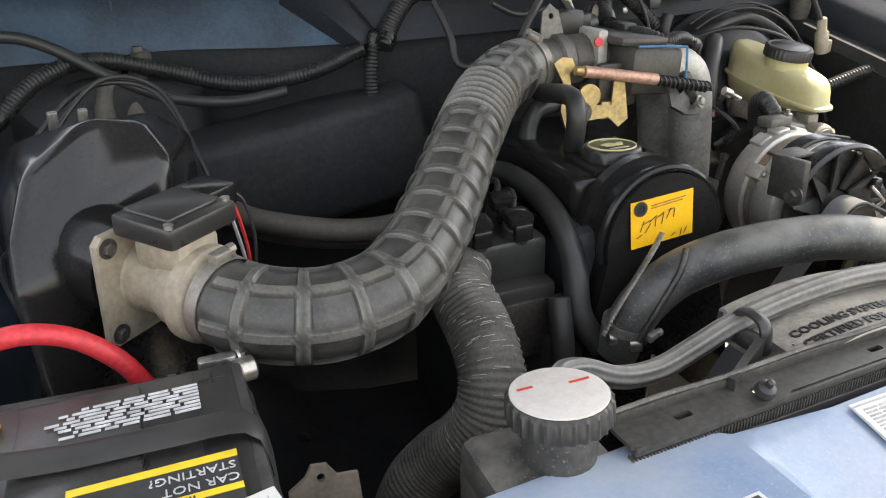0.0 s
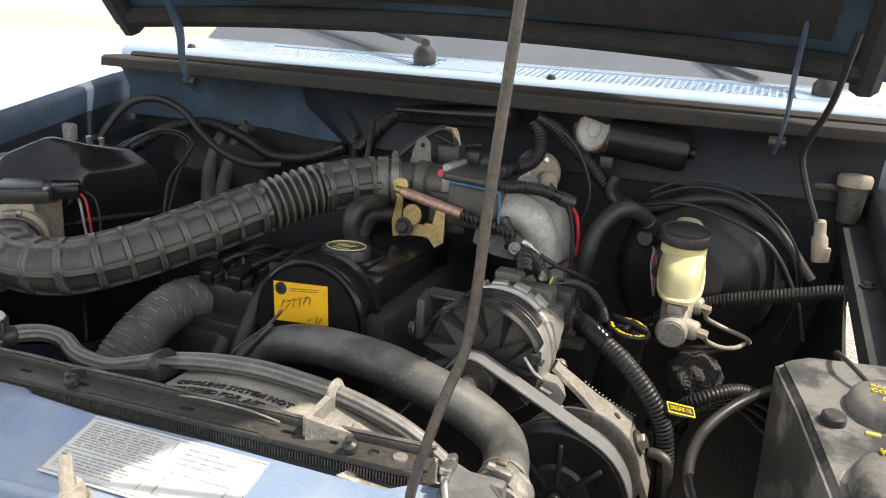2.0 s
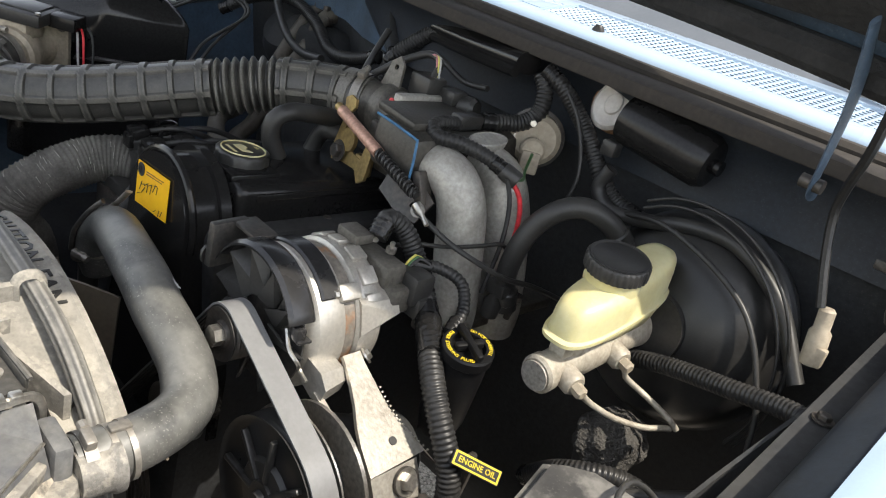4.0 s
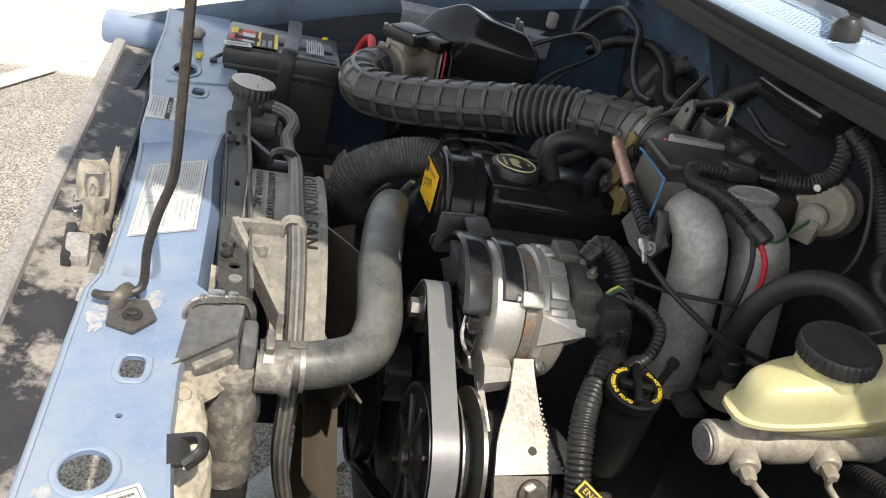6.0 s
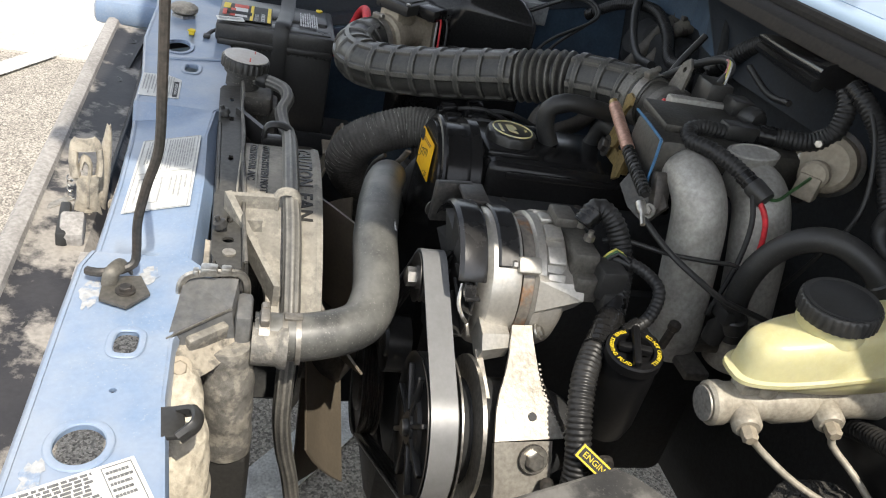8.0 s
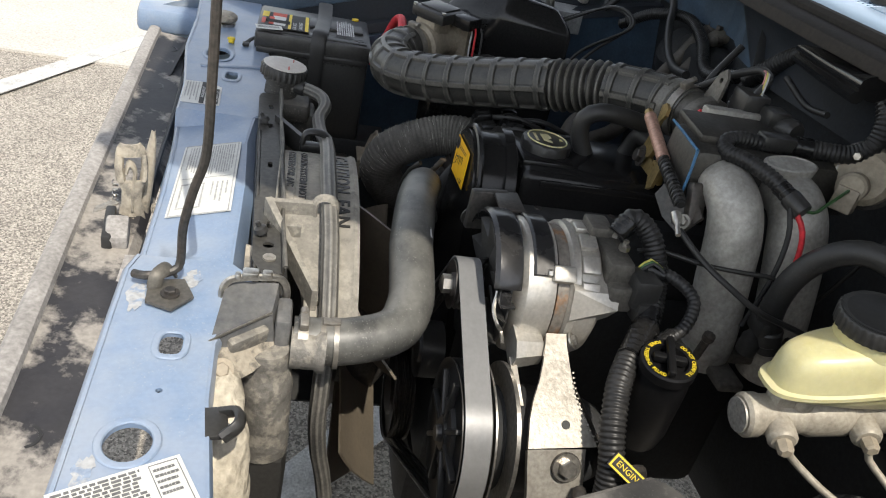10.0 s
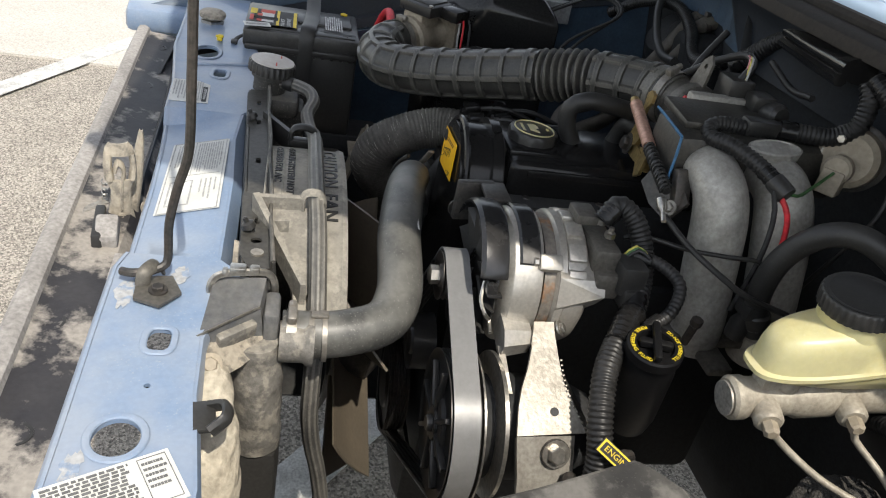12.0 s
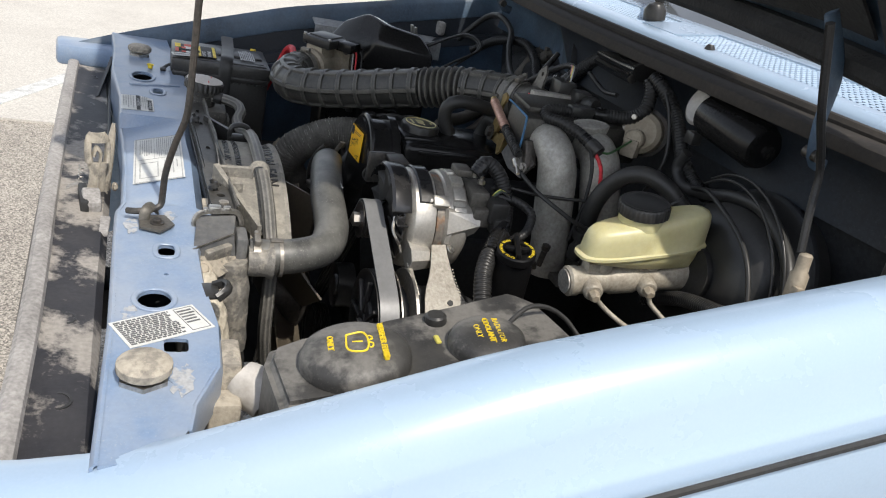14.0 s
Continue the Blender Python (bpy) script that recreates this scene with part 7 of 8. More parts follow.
part("plate", G().plate([(-0.045, -0.022), (-0.008, -0.032), (0.030, -0.028), (0.034, 0.012), (0.012, 0.020), (-0.018, 0.0), (-0.038, 0.024), (-0.050, 0.018)], [disc_loop(0.012, -0.010, 0.005, None, 10)], 0.005, at((0.240, 0.503, 1.072), (0.35, -0.85, 0.40), (0.2, 0.3, 1)) @ Matrix.Diagonal((0.85, 0.85, 1, 1))), STEEL_DARK, cb)
bolt("bolt", (0.262, 0.499, 1.062), (0.35, -0.85, 0.40), 0.006, cb, CLAMPSTEEL)
part("holder", G().box((0.247, 0.512, 1.082), (0.014, 0.020, 0.045), 0.003, pose(0, 0, 0, 0, -25, 0)), STEEL_DARK, cb)
egr = thing("egr_valve", (0.2, 0.77, 1.07), "grey cast EGR valve with a square port", "egr valve")
ED = Vector((0.62, -0.72, 0.14)).normalized()
part("rim", G().lathe([(0.039, -0.008), (0.042, -0.006), (0.042, 0.0), (0.036, 0.002), (0, 0.002)], (0.185, 0.790, 1.112), ED, 32), STEEL_DARK, egr)
part("can", G().lathe([(0.037, 0.0), (0.035, 0.016), (0.028, 0.022), (0, 0.022)], Vector((0.185, 0.790, 1.112)) + ED * 0.005, ED, 28), CASTING, egr)
part("cap", G().lathe([(0.017, 0), (0.017, 0.018), (0.014, 0.021), (0, 0.021)], Vector((0.197, 0.775, 1.102)) + ED * 0.012, ED, 20).box(tuple(Vector((0.205, 0.765, 1.088)) + ED * 0.012), (0.026, 0.03, 0.03), 0.003, turn(ED)), CASTING, egr)
for a in (20, 140, 260):
    w = at(Vector((0.185, 0.790, 1.112)) + ED * 0.022, ED) @ Vector((0.027 * math.cos(radians(a)), 0.027 * math.sin(radians(a)), 0))
    bolt("screw", w, ED, 0.004, egr, STEEL, False)
part("port", G().lathe([(0.022, -0.06), (0.022, 0), (0, 0)], (0.185, 0.79, 1.112), ED, 20), ALU_DIM, egr)
bolt("nut", (0.208, 0.748, 1.142), ED, 0.005, egr, STEEL, False)

# ---- brakes ----
bo = thing("brake_booster", (0.52, 0.76, 0.9), "large black brake booster drum with fine rim lines", "brake booster")
BD = Vector((-0.03, -1, 0.10)).normalized()
BC = Vector((0.490, 0.800, 1.000))
part("shell", G().lathe([(0.135, -0.03), (0.140, 0.0), (0.140, 0.012), (0.132, 0.020), (0.128, 0.045), (0.110, 0.070), (0.07, 0.085), (0.045, 0.09), (0.045, 0.10), (0, 0.10)], BC, BD, 56), PLASTIC, bo)
part("rim", G().lathe([(0.140, -0.004), (0.144, 0.0), (0.144, 0.008), (0.140, 0.012)], BC, BD, 56), BAY_DARK, bo)
part("check_valve", G().lathe([(0.018, 0), (0.018, 0.02), (0.012, 0.026), (0.012, 0.04), (0, 0.04)], BC + BD * 0.06 + Vector((-0.085, 0, 0.055)), BD, 18), PLASTIC, bo)
mc = thing("brake_master_cylinder", (0.49, 0.6, 0.95), "cast aluminium master cylinder with a yellowed fluid reservoir", "master cylinder")
MA, MB = Vector((0.472, 0.512, 0.978)), Vector((0.474, 0.712, 1.000))
md = (MB - MA).normalized()
part("body", G().lathe([(0.0, 0.0), (0.019, 0.0), (0.022, 0.003), (0.022, 0.014), (0.020, 0.018), (0.020, 0.06), (0.023, 0.066), (0.023, 0.10), (0.020, 0.106), (0.022, 0.16), (0.028, 0.20), (0, 0.20)], MA, md, 28), MCAST, mc)
part("end_plug", G().lathe([(0.017, -0.002), (0.017, 0.0), (0, 0.0)], MA - md * 0.001, md, 20), ALU, mc)
part("flange", G().box(tuple(MA + md * 0.195), (0.10, 0.012, 0.04), 0.006, pose(0, 0, 0, 0, 18, -12)), ALU_DIM, mc)
for s in (-1, 1):
    bolt("nut", MA + md * 0.185 + Vector((s * 0.040, 0, -s * 0.012)), -md, 0.008, mc, STEEL_DARK)
for d in (0.035, 0.118):
    q = MA + md * d
    e = Vector((0.86, -0.2, -0.10)).normalized()
    pt = part("port", G().lathe([(0.014, 0.0), (0.014, 0.026), (0.011, 0.030), (0, 0.030)], q + e * 0.006, e, 18).box(tuple(q + Vector((0, 0, 0.022))), (0.022, 0.026, 0.016), 0.004), MCAST, mc)
    part("flare_nut", G().lathe([(0.0075, 0), (0.0075, 0.012), (0.005, 0.014), (0, 0.014)], q + e * 0.036, e, 6), CASTING, pt)
def res_ring(z, k, rise=0.2, n=40, shift=0.0):
    """Rounded outline of the reservoir: z at its middle, rising to the rear."""
    cx, cyy = 0.459, 0.641 + shift
    out = []
    for a in np.linspace(0, 2 * math.pi, n, endpoint=False):
        c, s = math.cos(a), math.sin(a)
        ly = 0.100 * k[1] * math.copysign(abs(s) ** 0.75, s)
        lx = 0.0315 * k[0] * math.copysign(abs(c) ** 0.6, c)
        out.append((cx + lx - 0.03 * ly, cyy + ly, z + rise * ly))
    return out
lv = [res_ring(1.016, (0.5, 0.5), 0.05, shift=0.03), res_ring(1.018, (0.72, 0.72), 0.05, shift=0.02), res_ring(1.030, (0.92, 0.92), 0.13, shift=0.004), res_ring(1.0375, (0.97, 0.965), 0.16), res_ring(1.0385, (1.06, 1.03), 0.16), res_ring(1.0425, (1.06, 1.03), 0.16), res_ring(1.0445, (0.98, 0.97), 0.165), res_ring(1.068, (0.96, 0.955), 0.22), res_ring(1.079, (0.91, 0.93), 0.235), res_ring(1.085, (0.80, 0.88), 0.24), res_ring(1.0875, (0.62, 0.78), 0.24), res_ring(1.088, (0.25, 0.3), 0.24)]
g = G()
n = 40
g.add([p for r in lv for p in r], [(i * n + j, i * n + (j + 1) % n, (i + 1) * n + (j + 1) % n, (i + 1) * n + j) for i in range(len(lv) - 1) for j in range(n)] + [tuple(reversed(range(n))), tuple((len(lv) - 1) * n + j for j in range(n))])
rs = part("reservoir", g, CREAM, mc, "yellowed translucent fluid reservoir", angle=50)
for d in (0.05, 0.125):
    q = MA + md * d
    part("grommet", G().lathe([(0.012, 0.0), (0.012, 0.03), (0, 0.03)], q + Vector((0.004, 0, 0.016)), (0, 0, 1), 16), MCAST, mc)
part("reservoir_cap", ridged_cap((0.457, 0.622, 1.108), (0.04, -0.16, 1), 0.0352, 0.016, 34, 0.0009), PLASTIC, rs, "black screw cap")
part("cap_top", G().lathe([(0.0328, 0), (0.0328, 0.0012), (0.0300, 0.0012), (0.0285, 0.0004), (0, 0.0004)], (0.457, 0.622, 1.1082), (0.04, -0.16, 1), 36), RUBBER, rs)
part("filler_neck_top", G().lathe([(0.032, 0), (0.031, 0.018), (0, 0.018)], (0.457, 0.625, 1.076), (0.04, -0.16, 1), 28), CREAM, rs)
for d, pts in ((0.035, [(0.050, 0.010, -0.022), (0.070, 0.035, -0.036), (0.092, 0.065, -0.044), (0.104, 0.090, -0.046), (0.108, 0.105, -0.050)]), (0.118, [(0.045, -0.005, -0.020), (0.068, 0.010, -0.034), (0.092, 0.015, -0.042), (0.106, 0.018, -0.048), (0.112, 0.024, -0.056)])):
    q = MA + md * d
    e = Vector((0.86, -0.2, -0.10)).normalized()
    cable("brake_line", [q + e * 0.045] + [q + Vector(p) for p in pts], 0.0036, MCAST, "bent steel brake line from the master cylinder", "brake line", "brake lines", seg=8)

# ---- wiper motor and firewall fittings ----
wm = thing("wiper_motor", (0.37, 0.78, 1.17), "black wiper motor with a round white gear cover", "wiper motor")
WD = Vector((0.98, 0.04, -0.10)).normalized()
W0 = Vector((0.345, 0.765, 1.198))
part("motor_can", G().lathe([(0.024, -0.012), (0.033, -0.008), (0.035, 0.0), (0.035, 0.112), (0.030, 0.122), (0.010, 0.126), (0.010, 0.134), (0, 0.134)], W0, WD, 32), GLOSSY, wm)
wc = at((0.305, 0.760, 1.205), (-0.25, -0.85, 0.42))
part("gear_cover", G().lathe([(0.030, -0.012), (0.033, -0.004), (0.031, 0.0), (0.028, 0.002), (0.024, 0.0), (0.014, 0.0005), (0.012, 0.003), (0, 0.003)], (0.306, 0.765, 1.207), (0.25, -0.93, 0.28), 34, Matrix.Diagonal((0.86, 1.12, 1, 1))), WHITEPLASTIC, wm, "grimy white gear cover")
part("gear_case", G().lathe([(0.026, -0.03), (0.036, -0.024), (0.037, -0.012), (0.034, -0.008), (0, -0.008)], (0.308, 0.768, 1.206), (0.25, -0.93, 0.28), 24), RUST, wm, "rusty gear case")
part("mount", G().box((0.33, 0.785, 1.195), (0.08, 0.02, 0.05), 0.004), ALU_DIM, wm)
part("connector", G().box((0.338, 0.745, 1.158), (0.022, 0.02, 0.02), 0.003), PLASTIC, wm)
bolt("bolt", (0.285, 0.775, 1.245), (0, -1, 0.2), 0.006, wm, RUBBER)
cr = thing("clutch_reservoir", (0.68, 0.80, 1.06), "small grey plastic clutch fluid reservoir on the firewall", "fluid reservoir")
part("body", G().lathe([(0.014, -0.07), (0.018, -0.06), (0.021, -0.012), (0.024, -0.01), (0, -0.01)], (0.675, 0.79, 1.135), (0, 0, 1), 22), ALU_DIM, cr)
part("cap", G().lathe([(0.025, -0.012), (0.026, 0.0), (0.023, 0.006), (0, 0.008)], (0.675, 0.79, 1.135), (0, 0, 1), 22), CASTING, cr)
part("strap", G().box((0.645, 0.81, 1.115), (0.05, 0.008, 0.012), 0.002), STEEL_DARK, cr)
dt = thing("harness_channel", (0.06, 0.72, 1.2), "long black plastic wiring channel along the firewall", "wiring channel")
dpath = [(-0.065, 0.800, 1.212), (0.06, 0.770, 1.218), (0.182, 0.738, 1.227)]
part("channel", G().tube(dpath, 0.021, 14, 0.04, flat=0.75, up=(0, 0, 1)).tube([(-0.06, 0.782, 1.198), (0.06, 0.752, 1.204), (0.178, 0.720, 1.213)], 0.008, 8, 0.05), GLOSSY, dt)

# ---- fluid tanks ----
ps = thing("power_steering_reservoir", (0.42, 0.45, 0.9), "black power steering reservoir, cap ringed in yellow print", "fluid reservoir")
PD = Vector((0.15, -0.10, 1)).normalized()
PC = Vector((0.412, 0.460, 0.984))
part("tank", G().lathe([(0.022, -0.12), (0.026, -0.10), (0.027, -0.03), (0.026, -0.02), (0.024, -0.008), (0, -0.008)], PC, PD, 28), TANKBLACK, ps)
pc = part("cap", G().lathe([(0.0265, -0.012), (0.0285, -0.010), (0.0285, 0.0), (0.0268, 0.002), (0.0190, 0.002), (0.0175, -0.004), (0, -0.004)], PC, PD, 32), TANKBLACK, ps, "black cap with a cross grip")
pm = at(PC + PD * 0.0022, PD, (0.3, 1, 0))
part("grip", G().box((0, 0, 0.004), (0.052, 0.008, 0.009), 0.003, pm).box((0, 0, 0.0), (0.009, 0.034, 0.009), 0.003, pm), TANKBLACK, pc)
def arc_words(text, size, r, a0, a1, m):
    """Letters set round an arc."""
    g = G()
    for i, ch in enumerate(text):
        if ch == " ":
            continue
        a = radians(a0 + (a1 - a0) * (i + 0.5) / len(text))
        s = 1 if a1 < a0 else -1
        w = words(ch, size, m @ Matrix.Translation((r * math.cos(a), r * math.sin(a), 0)) @ pose(0, 0, 0, 0, 0, math.degrees(a) - 90 * s), 0.0003)
        g.add(w.v, w.f)
    return g
part("lettering", arc_words("POWER STEERING FLUID", 0.0058, 0.0230, 200, 350, pm), YELLOW, pc)
part("lettering", arc_words("DO NOT OVERFILL", 0.0058, 0.0230, 150, 40, pm), YELLOW, pc)
dp = thing("oil_dipstick", (0.48, 0.39, 0.85), "oil dipstick with a yellow ENGINE OIL tag", "dipstick")
dx_ = Vector((0.039, 0.046, -0.022)).normalized()
dn = (Vector((0.30, -0.62, 0.70)) - dx_ * Vector((0.30, -0.62, 0.70)).dot(dx_)).normalized()
dm = Matrix.Translation((0.481, 0.430, 0.907)) @ Matrix((dx_, dn.cross(dx_), dn)).transposed().to_4x4()
dq = part("tag", G().plate([(-0.028, -0.0075), (0.028, -0.0075), (0.028, 0.0075), (-0.028, 0.0075)], t=0.004, m=dm), PLASTIC, dp, "black tag with a yellow border")
part("border", G().plate([(-0.027, -0.007), (0.027, -0.007), (0.027, 0.007), (-0.027, 0.007)], [[(-0.025, -0.0052), (0.025, -0.0052), (0.025, 0.0052), (-0.025, 0.0052)]], 0.0005, dm @ pose(0, 0, 0.0006)), YELLOW, dq)
part("lettering", words("ENGINE OIL", 0.0082, dm @ pose(0, 0, 0.0007), 0.0003), YELLOW, dq)
part("stem", G().tube([(0.470, 0.428, 0.905), (0.462, 0.445, 0.90), (0.455, 0.455, 0.86), (0.42, 0.48, 0.70)], 0.005, 8, 0.02), STEEL_DARK, dp)
wt = thing("washer_and_coolant_tank", (0.66, 0.25, 0.7), "dusty black twin tank for washer fluid and coolant", "fluid tank")
wo = [(0.594, 0.388), (0.582, 0.376), (0.600, 0.30), (0.630, 0.14), (0.642, 0.112), (0.665, 0.105), (0.745, 0.112), (0.745, 0.42), (0.655, 0.408), (0.615, 0.402)]
def tank_z(y):
    return 0.978 + 0.155 * (y - 0.11)
b = bmesh.new()
tv = [b.verts.new((x, y, tank_z(y))) for x, y in wo]
lo = [b.verts.new((x + 0.01, y, 0.72)) for x, y in wo]
b.faces.new(tv)
k = len(wo)
for i in range(k):
    b.faces.new((tv[i], lo[i], lo[(i + 1) % k], tv[(i + 1) % k]))
b.faces.new(list(reversed(lo)))
bmesh.ops.recalc_face_normals(b, faces=b.faces[:])
bmesh.ops.bevel(b, geom=[e for e in b.edges if (e.verts[0].co.z > 0.9) == (e.verts[1].co.z > 0.9) and e.verts[0].co.z > 0.9], offset=0.008, segments=3, affect="EDGES")
part("tank", G().bm(b), TANKTOP, wt)
WN = Vector((0, -0.153, 1)).normalized()
def tank_cap(c, r, h):
    m = at((c[0], c[1], tank_z(c[1]) - 0.004), WN, (0, 1, 0))
    cap = part("cap", G().lathe([(r * 1.02, 0), (r * 1.02, h * 0.45), (r * 0.96, h * 0.75), (r * 0.82, h * 0.95), (r * 0.5, h * 1.06), (0, h * 1.1)], m @ Vector((0, 0, 0)), WN, 40), TANKTOP, wt, "domed dusty black cap with yellow lettering")
    return cap, m
c1, m1 = tank_cap((0.690, 0.186), 0.052, 0.026)
c2, m2 = tank_cap((0.690, 0.316), 0.040, 0.022)
zz = 0.0285
rw = m1 @ pose(0, 0, zz, 0, 0, -6)
part("lettering", words("WASHER FLUID", 0.0088, rw @ pose(0, 0.025, -0.0010, -4, 0, 0), 0.0016), YELLOW, c1)
part("lettering", words("ONLY", 0.0088, rw @ pose(0, -0.024, -0.0008, 4, 0, 0), 0.0014), YELLOW, c1)
loop = [(-0.012, -0.009), (0.012, -0.009), (0.016, 0.006), (0.008, 0.011), (-0.008, 0.011), (-0.016, 0.006)]
g = G().tube([rw @ Vector((x, y, 0)) for x, y in loop + loop[:1]], 0.0011, 6, 0.004)
g.tube([rw @ Vector(p) for p in ((0.0, -0.004, 0), (0.0, 0.006, 0))], 0.0009, 5, 0.01)
for s in (-1, 1):
    g.tube([rw @ Vector(p) for p in ((s * 0.001, 0.011, 0), (s * 0.004, 0.016, 0), (s * 0.009, 0.015, -0.0006), (s * 0.010, 0.012, -0.0006))], 0.0009, 5, 0.003)
part("washer_symbol", g, YELLOW, c1)
rw = m2 @ pose(0, 0, 0.0245, 0, 0, -6)
for t, y, z, a in (("RADIATOR", 0.0105, -0.0012, -6), ("COOLANT", 0.0, 0.0, 0), ("ONLY", -0.0105, -0.0012, 6)):
    part("lettering", words(t, 0.0088, rw @ pose(0, y, z - 0.0006, a, 0, 0), 0.0012), YELLOW, c2)
part("cap_tab", G().box(tuple(m1 @ Vector((-0.052, 0.012, 0.004))), (0.018, 0.014, 0.006), 0.002, pose(0, 0, 0, 0, -20, 30)), TAN, c1)
part("cap_tab", G().box(tuple(m2 @ Vector((-0.022, -0.045, 0.004))), (0.014, 0.006, 0.004), 0.0015), YELLOWWIRE, c2)
bt2 = Vector((0.612, 0.270, tank_z(0.270)))
part("mount_boss", G().lathe([(0.018, -0.002), (0.018, 0.002), (0.012, 0.003), (0.0115, 0.011), (0.009, 0.013), (0, 0.013)], bt2, WN, 20), PLASTIC, wt)
cable("washer_tube", [(0.69, 0.33, 1.03), (0.66, 0.375, 1.045), (0.66, 0.42, 1.03), (0.70, 0.46, 0.98)], 0.0028, RUBBER, "thin black overflow tube from the tank cap", "tube", "")
solid("tank_hose_fitting", G().lathe([(0.022, 0), (0.024, 0.03), (0.020, 0.04), (0, 0.04)], (0.655, 0.118, 0.92), (-0.5, -0.6, 0.3), 18), WHITEPLASTIC, "pale plastic hose fitting at the tank's end", "fitting")

# ---- wiring and small hoses ----
loom("engine_harness", [(0.250, 0.435, 1.040), (0.245, 0.450, 1.058), (0.255, 0.470, 1.045), (0.273, 0.481, 1.016), (0.300, 0.476, 0.994), (0.331, 0.463, 0.976)], 0.0105, "ribbed black loom looping off the alternator")
eh = thing("engine_harness", (0.47, 0.41, 0.7), "thick ribbed black loom running down past the pump", "wiring loom", "wiring")
part("tape", G().tube([(0.331, 0.463, 0.976), (0.352, 0.447, 0.970), (0.372, 0.434, 0.963)], 0.0145, 12, 0.004, lambda s, l, a: 0.0008 * math.sin(s * 900 + a)), GLOSSY, eh, "shiny black tape wound round the loom")
part("sleeve", G().tube([(0.331, 0.463, 0.976), (0.366, 0.437, 0.965), (0.397, 0.419, 0.952), (0.42, 0.412, 0.934), (0.439, 0.410, 0.913), (0.454, 0.412, 0.888), (0.464, 0.412, 0.855), (0.47, 0.41, 0.80), (0.47, 0.41, 0.70)], 0.0115, 9, 0.0014, ribbed(0.0055, 0.0018)), LOOM, eh, angle=80)
loom("engine_harness", [(0.283, 0.465, 1.020), (0.300, 0.492, 1.018), (0.326, 0.505, 1.010), (0.350, 0.490, 0.992), (0.362, 0.462, 0.978)], 0.0062, "thin ribbed loom curling to the thick one")
solid("alternator_plug", G().box((0.295, 0.452, 1.000), (0.036, 0.030, 0.036), 0.005).box((0.305, 0.458, 0.98), (0.026, 0.028, 0.026), 0.004), PLASTIC, "black multi-pin connector behind the alternator", "connector", "wiring")
for i, mt in enumerate((YELLOWWIRE, GREENWIRE, BLACKINK)):
    cable("alternator_wire", [(0.278 + 0.003 * i, 0.448, 1.014), (0.280 + 0.004 * i, 0.458, 1.028), (0.288 + 0.003 * i, 0.470, 1.022)], 0.0018, mt, "short coloured wire at the alternator plug", "wire")
loom("injector_harness", [(0.170, 0.655, 1.150), (0.172, 0.615, 1.152), (0.172, 0.582, 1.154), (0.178, 0.564, 1.150), (0.196, 0.560, 1.144), (0.222, 0.572, 1.146), (0.252, 0.590, 1.140), (0.278, 0.604, 1.130)], 0.0085, "ribbed loom bent over the manifold")
solid("loom_sleeve", G().lathe([(0.0105, -0.012), (0.0115, -0.010), (0.0115, 0.010), (0.0105, 0.012), (0, 0.012)], (0.283, 0.607, 1.127), (0.7, 0.35, -0.3), 14), PLASTIC, "black end sleeve on the loom", "sleeve", "wiring")
solid("harness_connector", G().box((0.170, 0.640, 1.152), (0.022, 0.044, 0.020), 0.004).box((0.170, 0.668, 1.152), (0.017, 0.022, 0.016), 0.003), PLASTIC, "black connector in the manifold loom", "connector", "wiring")
cable("wire", [(0.288, 0.612, 1.124), (0.300, 0.628, 1.10), (0.306, 0.634, 1.06), (0.304, 0.632, 1.00)], 0.0032, RED, "red wire dropping behind the runner", "wire")
cable("wire", [(0.287, 0.610, 1.122), (0.296, 0.618, 1.09), (0.302, 0.618, 1.04), (0.300, 0.612, 0.97)], 0.0030, BLACKINK, "black wire dropping beside the runner", "wire")
cable("wire", [(0.288, 0.614, 1.124), (0.285, 0.640, 1.118), (0.262, 0.672, 1.12), (0.238, 0.71, 1.13)], 0.0020, GREENWIRE, "thin green wire to the valve", "wire")
loom("firewall_harness", [(0.170, 0.665, 1.152), (0.182, 0.695, 1.154), (0.196, 0.722, 1.160), (0.204, 0.738, 1.178), (0.200, 0.742, 1.205), (0.186, 0.742, 1.225)], 0.0105, "ribbed loom climbing to the firewall channel")
loom("firewall_harness", [(0.192, 0.741, 1.232), (0.224, 0.749, 1.217), (0.253, 0.760, 1.19), (0.285, 0.758, 1.165), (0.317, 0.755, 1.135), (0.345, 0.765, 1.108), (0.39, 0.765, 1.10)], 0.0105, "ribbed loom drooping below the wiper motor")
cable("firewall_cable", [(0.338, 0.745, 1.150), (0.33, 0.742, 1.12), (0.36, 0.745, 1.100), (0.42, 0.748, 1.112), (0.47, 0.752, 1.128), (0.53, 0.755, 1.130), (0.60, 0.75, 1.095), (0.66, 0.73, 1.03)], 0.0095, RUBBER, "long black cable sweeping across the firewall", seg=10)
cable("firewall_cable", [(0.20, 0.748, 1.238), (0.265, 0.742, 1.19), (0.298, 0.738, 1.12), (0.285, 0.725, 1.05), (0.262, 0.715, 0.98)], 0.003, RUBBER, "thin black cable by the valve")
vh = thing("vacuum_hose", (0.33, 0.64, 0.95), "thick black vacuum hose arching to the brake booster", "vacuum hose")
part("hose", G().tube([(0.325, 0.640, 0.955), (0.320, 0.625, 1.00), (0.325, 0.622, 1.045), (0.333, 0.632, 1.080), (0.350, 0.648, 1.106), (0.370, 0.668, 1.115), (0.392, 0.695, 1.103), (0.410, 0.720, 1.075)], 0.0135, 16, 0.01), RUBBER, vh)
